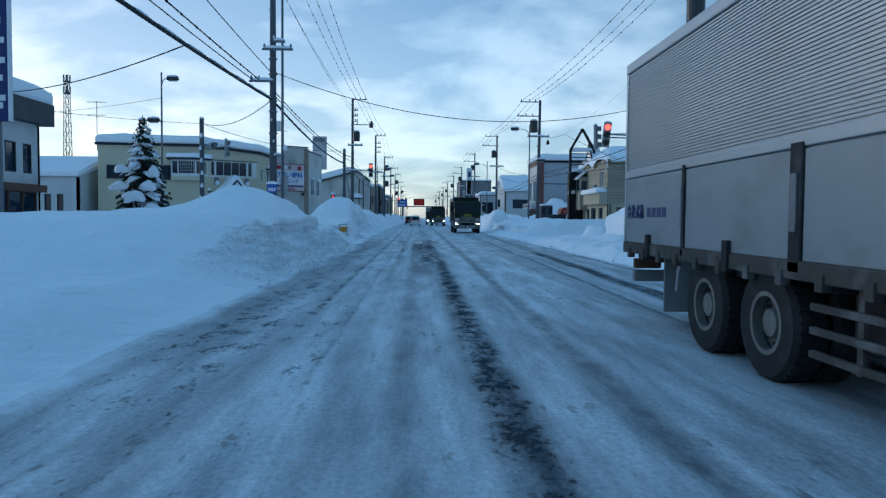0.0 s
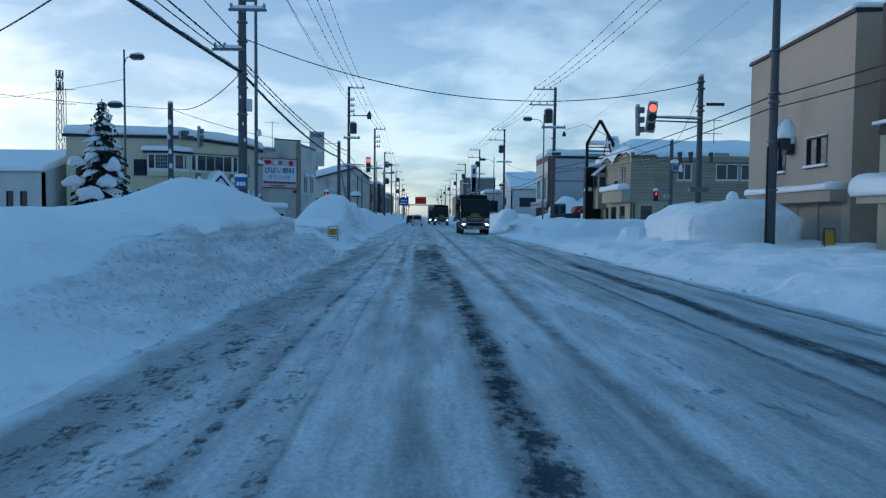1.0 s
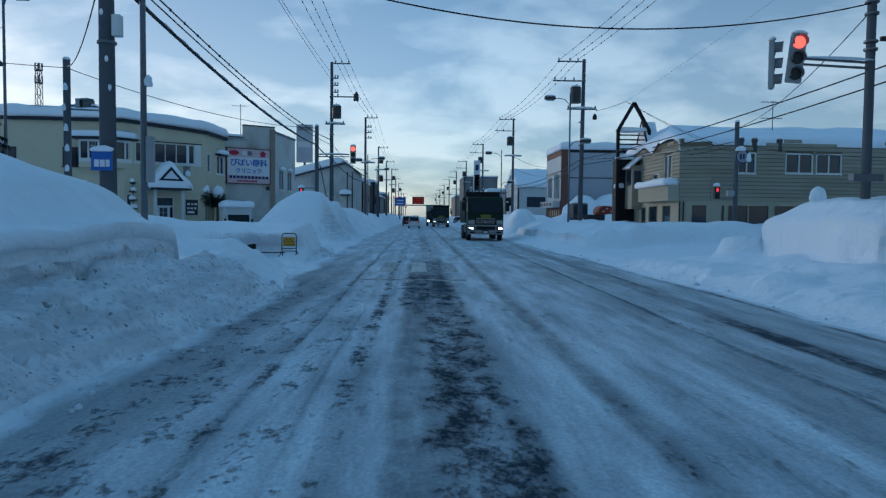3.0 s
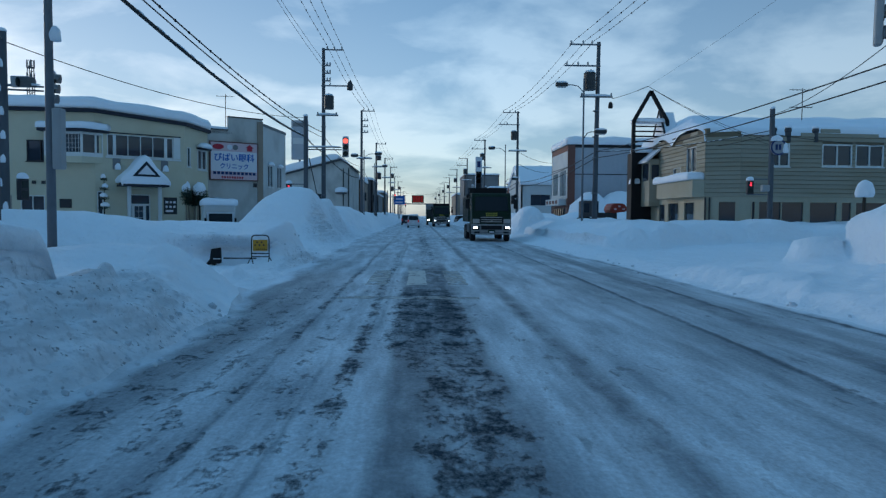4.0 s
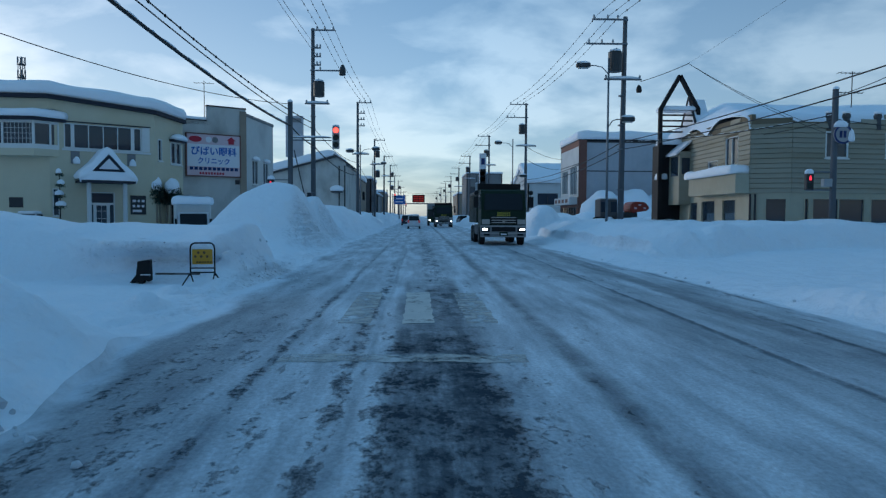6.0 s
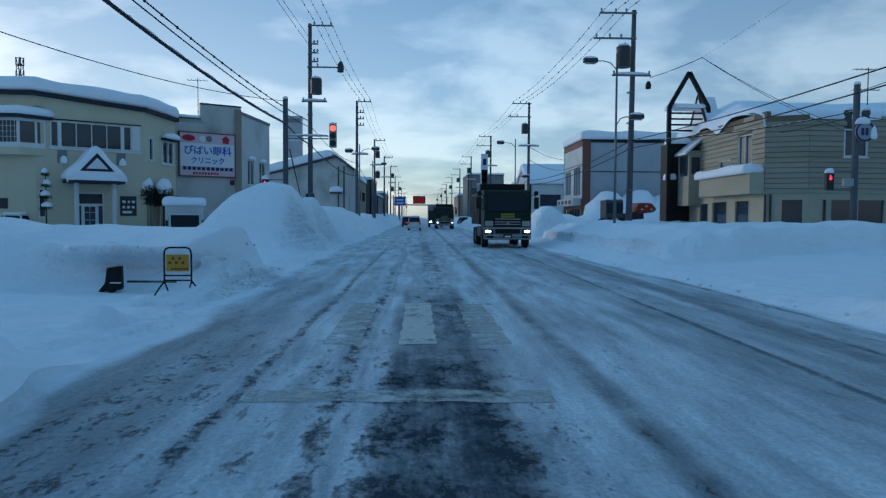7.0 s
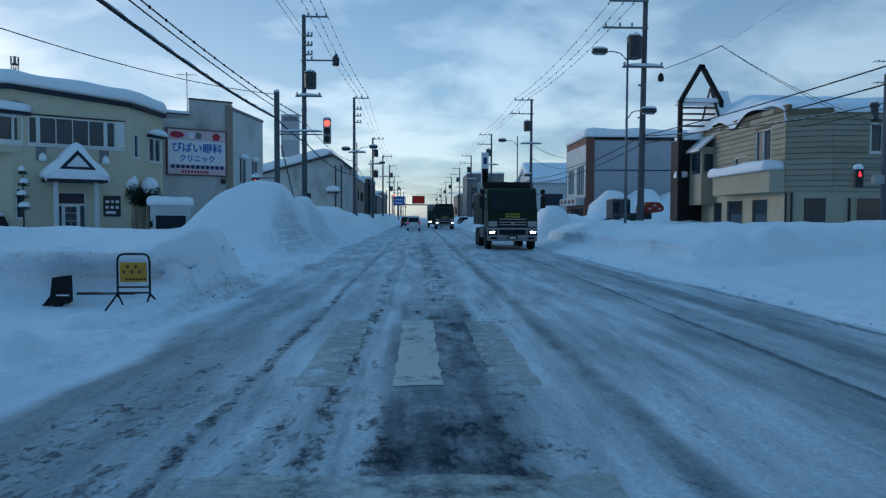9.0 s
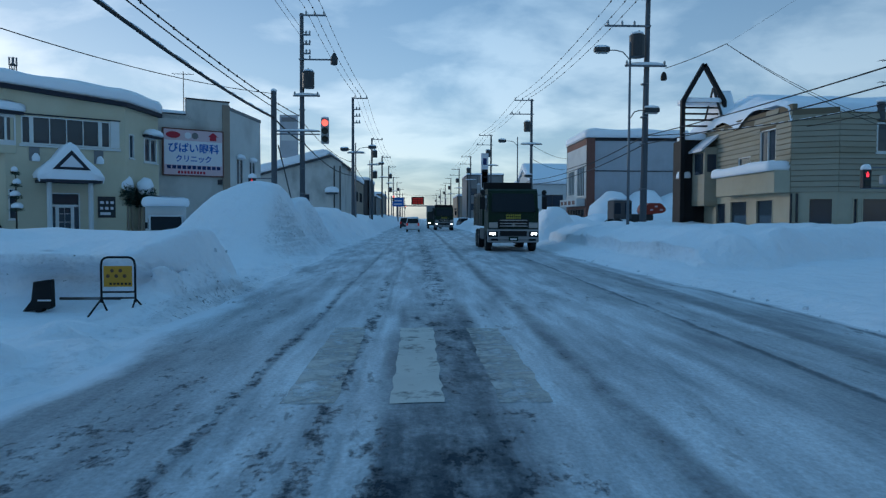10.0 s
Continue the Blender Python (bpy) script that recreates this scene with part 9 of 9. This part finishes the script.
def hatchback(x, y, turn, mat_, label, tail=True, snow=True):
    """A small car; its rear faces -y when turn is 0."""
    t = thing("car", label, "car", (x, y, 0), turn, group="cars in traffic")
    w = 0.76
    bm = BM()
    # body sections from rear to front: (y, half width, lower z, shoulder z)
    secs = [(0.0, 0.68, 0.42, 0.95), (0.12, 0.75, 0.3, 0.98), (0.9, w, 0.25, 0.98), (2.4, w, 0.25, 0.96), (3.2, 0.75, 0.25, 0.92), (3.65, 0.68, 0.3, 0.78), (3.78, 0.6, 0.4, 0.68)]
    rows = []
    for yy, hw, z0, z1 in secs:
        rows.append([bm.verts.new((sx * hw * k, yy, z)) for sx, k, z in ((-1, 0.92, z0), (-1, 1.0, z0 + 0.15), (-1, 1.0, z1 - 0.08), (-1, 0.93, z1), (1, 0.93, z1), (1, 1.0, z1 - 0.08), (1, 1.0, z0 + 0.15), (1, 0.92, z0))])
    for a, b in zip(rows, rows[1:]):
        for i in range(8):
            j = (i + 1) % 8
            bm.faces.new((a[i], a[j], b[j], b[i]))
    bm.faces.new(rows[0]), bm.faces.new(rows[-1][::-1])
    body = part("body", bm, mat_, t, smooth=False)
    bm = BM()
    lo = [(-0.69, 0.06), (0.69, 0.06), (0.7, 2.75), (-0.7, 2.75)]
    hi = [(-0.58, 0.3), (0.58, 0.3), (0.57, 2.0), (-0.57, 2.0)]
    a = [bm.verts.new((*c, 0.95)) for c in lo]
    b = [bm.verts.new((*c, 1.5)) for c in hi]
    for i in range(4):
        j = (i + 1) % 4
        bm.faces.new((a[i], a[j], b[j], b[i]))
    part("glasshouse", bm, CAR_GLASS, t)
    bm = BM()
    prism(bm, [(-0.6, 0.28), (0.6, 0.28), (0.59, 2.05), (-0.59, 2.05)], "z", 1.49, 1.56)
    part("roof", bm, mat_, t)
    for s in (-1, 1):
        for p_, q_ in (((s * 0.69, 0.07, 0.95), (s * 0.58, 0.3, 1.5)), ((s * 0.7, 1.3, 0.95), (s * 0.59, 1.3, 1.5)), ((s * 0.7, 2.74, 0.95), (s * 0.57, 2.0, 1.5))):
            bm = BM(); rod(bm, p_, q_, 0.045, n=6)
            part("pillar", bm, mat_, t)
        bm = BM(); box(bm, s * 0.62 - 0.09, s * 0.62 + 0.09, -0.03, 0.06, 0.72, 1.0, 0.02)
        part("tail_light", bm, TAIL_LIGHT if tail else RUST_PANEL, t, "lit red tail light" if tail else "")
        for yy in (0.65, 3.05):
            wheel(t, s * 0.66, yy, 0.29, 0.18, s)
    bm = BM(); box(bm, -0.17, 0.17, -0.015, 0.0, 0.62, 0.74)
    part("number_plate", bm, SIGN_WHITE, t)
    bm = BM(); box(bm, -0.7, 0.7, -0.06, 0.1, 0.33, 0.52, 0.04)
    part("bumper", bm, mat_, t)
    if snow:
        part("roof_snow", snow_slab([(-0.55, 0.35), (0.55, 0.35), (0.53, 1.95), (-0.53, 1.95)], 1.56, 0.12, 0.04, x, inset=0.2, gap=0.25), ROOF_SNOW, t, smooth=True)
    return t


CAR_DARK = material("dark_car_paint", (0.03, 0.035, 0.05), 0.3, vary=0.2)
CAR_RED = material("red_car_paint", (0.2, 0.02, 0.03), 0.3, vary=0.2)
hatchback(-0.55, 110.0, 0, WHITE_PAINT, "white hatchback with red tail lights driving ahead")
hatchback(-1.9, 138.0, 0, CAR_DARK, "dark car with red tail lights far ahead")
hatchback(-0.6, 150.0, 0, WHITE_PAINT, "white car with red tail lights far ahead")
hatchback(7.9, 150.0, 8, CAR_DARK, "dark parked car dusted with snow", False)
hatchback(-8.6, 118.0, -60, CAR_RED, "dark red parked car by a shop", False)
hatchback(-9.4, 128.0, -80, CAR_DARK, "dark parked car by a shop", False)
hatchback(-20.2, 66.9, 75, WHITE_PAINT, "white parked car buried to its windows", False)


def kei_truck(x, y, turn):
    t = thing("camper_van", "small white camper van with a thick cap of snow", "van", (x, y, -0.12), turn)
    bm = BM(); prism(bm, [(0.0, 0.3), (-0.02, 0.95), (0.35, 1.75), (1.3, 1.8), (1.3, 0.3)], "x", -0.8, 0.8)
    part("cab", bm, WHITE_PAINT, t)
    bm = BM(); prism(bm, [(-0.03, 1.02), (0.28, 1.66), (0.25, 1.68), (-0.06, 1.02)], "x", -0.7, 0.7)
    part("windscreen", bm, CAR_GLASS, t)
    for s in (-1, 1):
        bm = BM(); prism(bm, [(0.25, 1.05), (0.45, 1.6), (1.1, 1.6), (1.1, 1.05)], "x", s * 0.8 - 0.012, s * 0.8 + 0.012)
        part("side_window", bm, CAR_GLASS, t)
        bm = BM(); box(bm, s * 0.9 - 0.06, s * 0.9 + 0.06, 0.2, 0.3, 1.1, 1.4, 0.02)
        part("mirror", bm, BLACK, t)
        for yy in (0.6, 2.6):
            wheel(t, s * 0.68, yy, 0.28, 0.16, s)
    bm = BM(); box(bm, -0.95, 0.95, 0.75, 3.6, 0.45, 2.25, 0.06)
    bd = part("cabin", bm, FRAME_WHITE, t)
    bm = BM(); box(bm, 0.95, 0.965, 1.3, 1.9, 1.2, 1.8, 0.005)
    part("cabin_window", bm, CAR_GLASS, bd)
    bm = BM(); box(bm, 0.95, 0.962, 2.2, 2.8, 0.7, 2.0, 0.005)
    part("cabin_door", bm, SIGN_WHITE, bd)
    part("roof_snow", snow_slab([(-1.0, 0.3), (1.0, 0.3), (1.0, 3.65), (-1.0, 3.65)], 2.2, 0.45, 0.1, 5, inset=0.8, gap=0.25), ROOF_SNOW, t, smooth=True)
    return t


kei_truck(-12.3, 66.6, 20)


def loader(x, y, turn):
    t = thing("wheel_loader", "dark loader with a red attachment parked behind the snow", "loader", (x, y, 0.3), turn)
    bm = BM(); box(bm, -0.7, 0.7, -0.7, 0.7, 1.2, 2.6, 0.08)
    c = part("cab", bm, DARK_WALL, t)
    for s in (-1, 1):
        bm = BM(); box(bm, s * 0.4 - 0.24, s * 0.4 + 0.24, -0.72, -0.7, 1.6, 2.4, 0.01)
        part("window", bm, GLASS, c)
    bm = BM(); box(bm, 0.7, 2.4, -0.6, 0.6, 0.9, 1.6, 0.08)
    part("engine_hood", bm, DARK_STEEL, t)
    for s in (-1, 1):
        bm = BM(); rod(bm, (0.8, s * 0.5, 1.3), (2.4, s * 0.5, 1.7), 0.08)
        part("lift_arm", bm, YELLOW_BOARD, t)
        for xx in (-0.4, 1.6):
            bm = BM(); ring(bm, (xx, s * 0.75, 0.6), (0, 1, 0), 0.62, 0.3, 0.4, 24)
            part("wheel", bm, RUBBER, t)
    bm = BM(); prism(bm, [(1.65, 1.75), (1.75, 2.2), (2.0, 2.42), (2.9, 2.4), (3.3, 1.95), (3.1, 1.7), (1.9, 1.55)], "y", -0.9, 0.9)
    bmesh.ops.bevel(bm, geom=bm.edges[:], offset=0.07, segments=2, affect="EDGES")
    blower = part("attachment", bm, TRACTOR_RED, t, "red snow-blower attachment")
    for xx, zz in ((2.0, 1.85), (2.35, 2.1), (2.75, 1.85)):
        bm = BM(); box(bm, xx, xx + 0.22, -0.93, -0.905, zz, zz + 0.12, 0.01)
        part("marking", bm, SIGN_PINK, blower)
    bm = BM(); snow_lump(bm, 0, 0, 2.6, 0.75, 0.75, 0.2, 3)
    part("cab_snow", bm, ROOF_SNOW, t, smooth=True)
    return t


loader(15.0, 84.0, 4)

# extra heaps against the walls
for x, y, sx_, sy_, sz_, seed_ in ((20.0, 104.2, 2.4, 2.2, 3.3, 1), (23.2, 104.4, 2.9, 2.0, 3.5, 2), (26.8, 104.2, 2.9, 2.2, 3.2, 3), (24.5, 101.6, 4.5, 3.0, 1.9, 5), (15.9, 94.0, 2.2, 3.0, 1.5, 4)):
    bm = BM(); snow_lump(bm, x, y, -0.1, sx_, sy_, sz_, seed_)
    solid("snow_mound", bm, SNOW, "heap of cleared snow against a building", "snow heap", "heaps of cleared snow", smooth=True)

CLOD = material("dirty_snow", (0.60, 0.65, 0.70), 0.8, vary=0.2, grain=3, stain=(0.33, 0.35, 0.37), stain_amount=0.6, stain_scale=1.5, bump=0.4)

# clods broken off the ploughed face
rc = random.Random(8)
bm = BM()
for k in range(240):
    side = rc.random()
    if side < 0.62:
        y = rc.uniform(14.0, 33.0)
        x = float(edge_left(np.array([y]))[0]) + rc.gauss(-0.05, 0.28)
    elif side < 0.8:
        y = rc.uniform(43.8, 48.0)
        x = -3.5 + rc.gauss(0, 0.5)
    else:
        y = rc.uniform(14.0, 60.0)
        x = float(edge_right(np.array([y]))[0]) + rc.gauss(0.0, 0.12)
    s = rc.uniform(0.015, 0.05) * (1.6 if rc.random() < 0.08 else 1)
    z = height(x, y)
    rr = bmesh.ops.create_icosphere(bm, subdivisions=1, radius=1.0)
    e = Euler((rc.random() * 6, rc.random() * 6, rc.random() * 6)).to_matrix()
    for v in rr["verts"]:
        v.co = e @ Vector((v.co.x * s * rc.uniform(0.8, 1.2), v.co.y * s * rc.uniform(0.6, 1.3), v.co.z * s * 0.7)) + Vector((x, y, z + s * 0.1))
clods = solid("snow_clods", bm, CLOD, "loose clods of dirty snow along the bank's foot", "snow clods", kind="stuff")


def capped_post(x, y, h):
    t = thing("garden_post", "wooden post under a round cap of snow", "post", (x, y, 0))
    bm = BM(); rod(bm, (0, 0, -0.1), (0, 0, h - 0.4), 0.09, 0.08)
    part("shaft", bm, BARK, t)
    bm = BM(); snow_lump(bm, 0, 0, h - 0.72, 0.43, 0.42, 0.62, 6)
    part("snow_cap", bm, ROOF_SNOW, t, smooth=True)
    return t


capped_post(22.1, 56.5, 3.3)
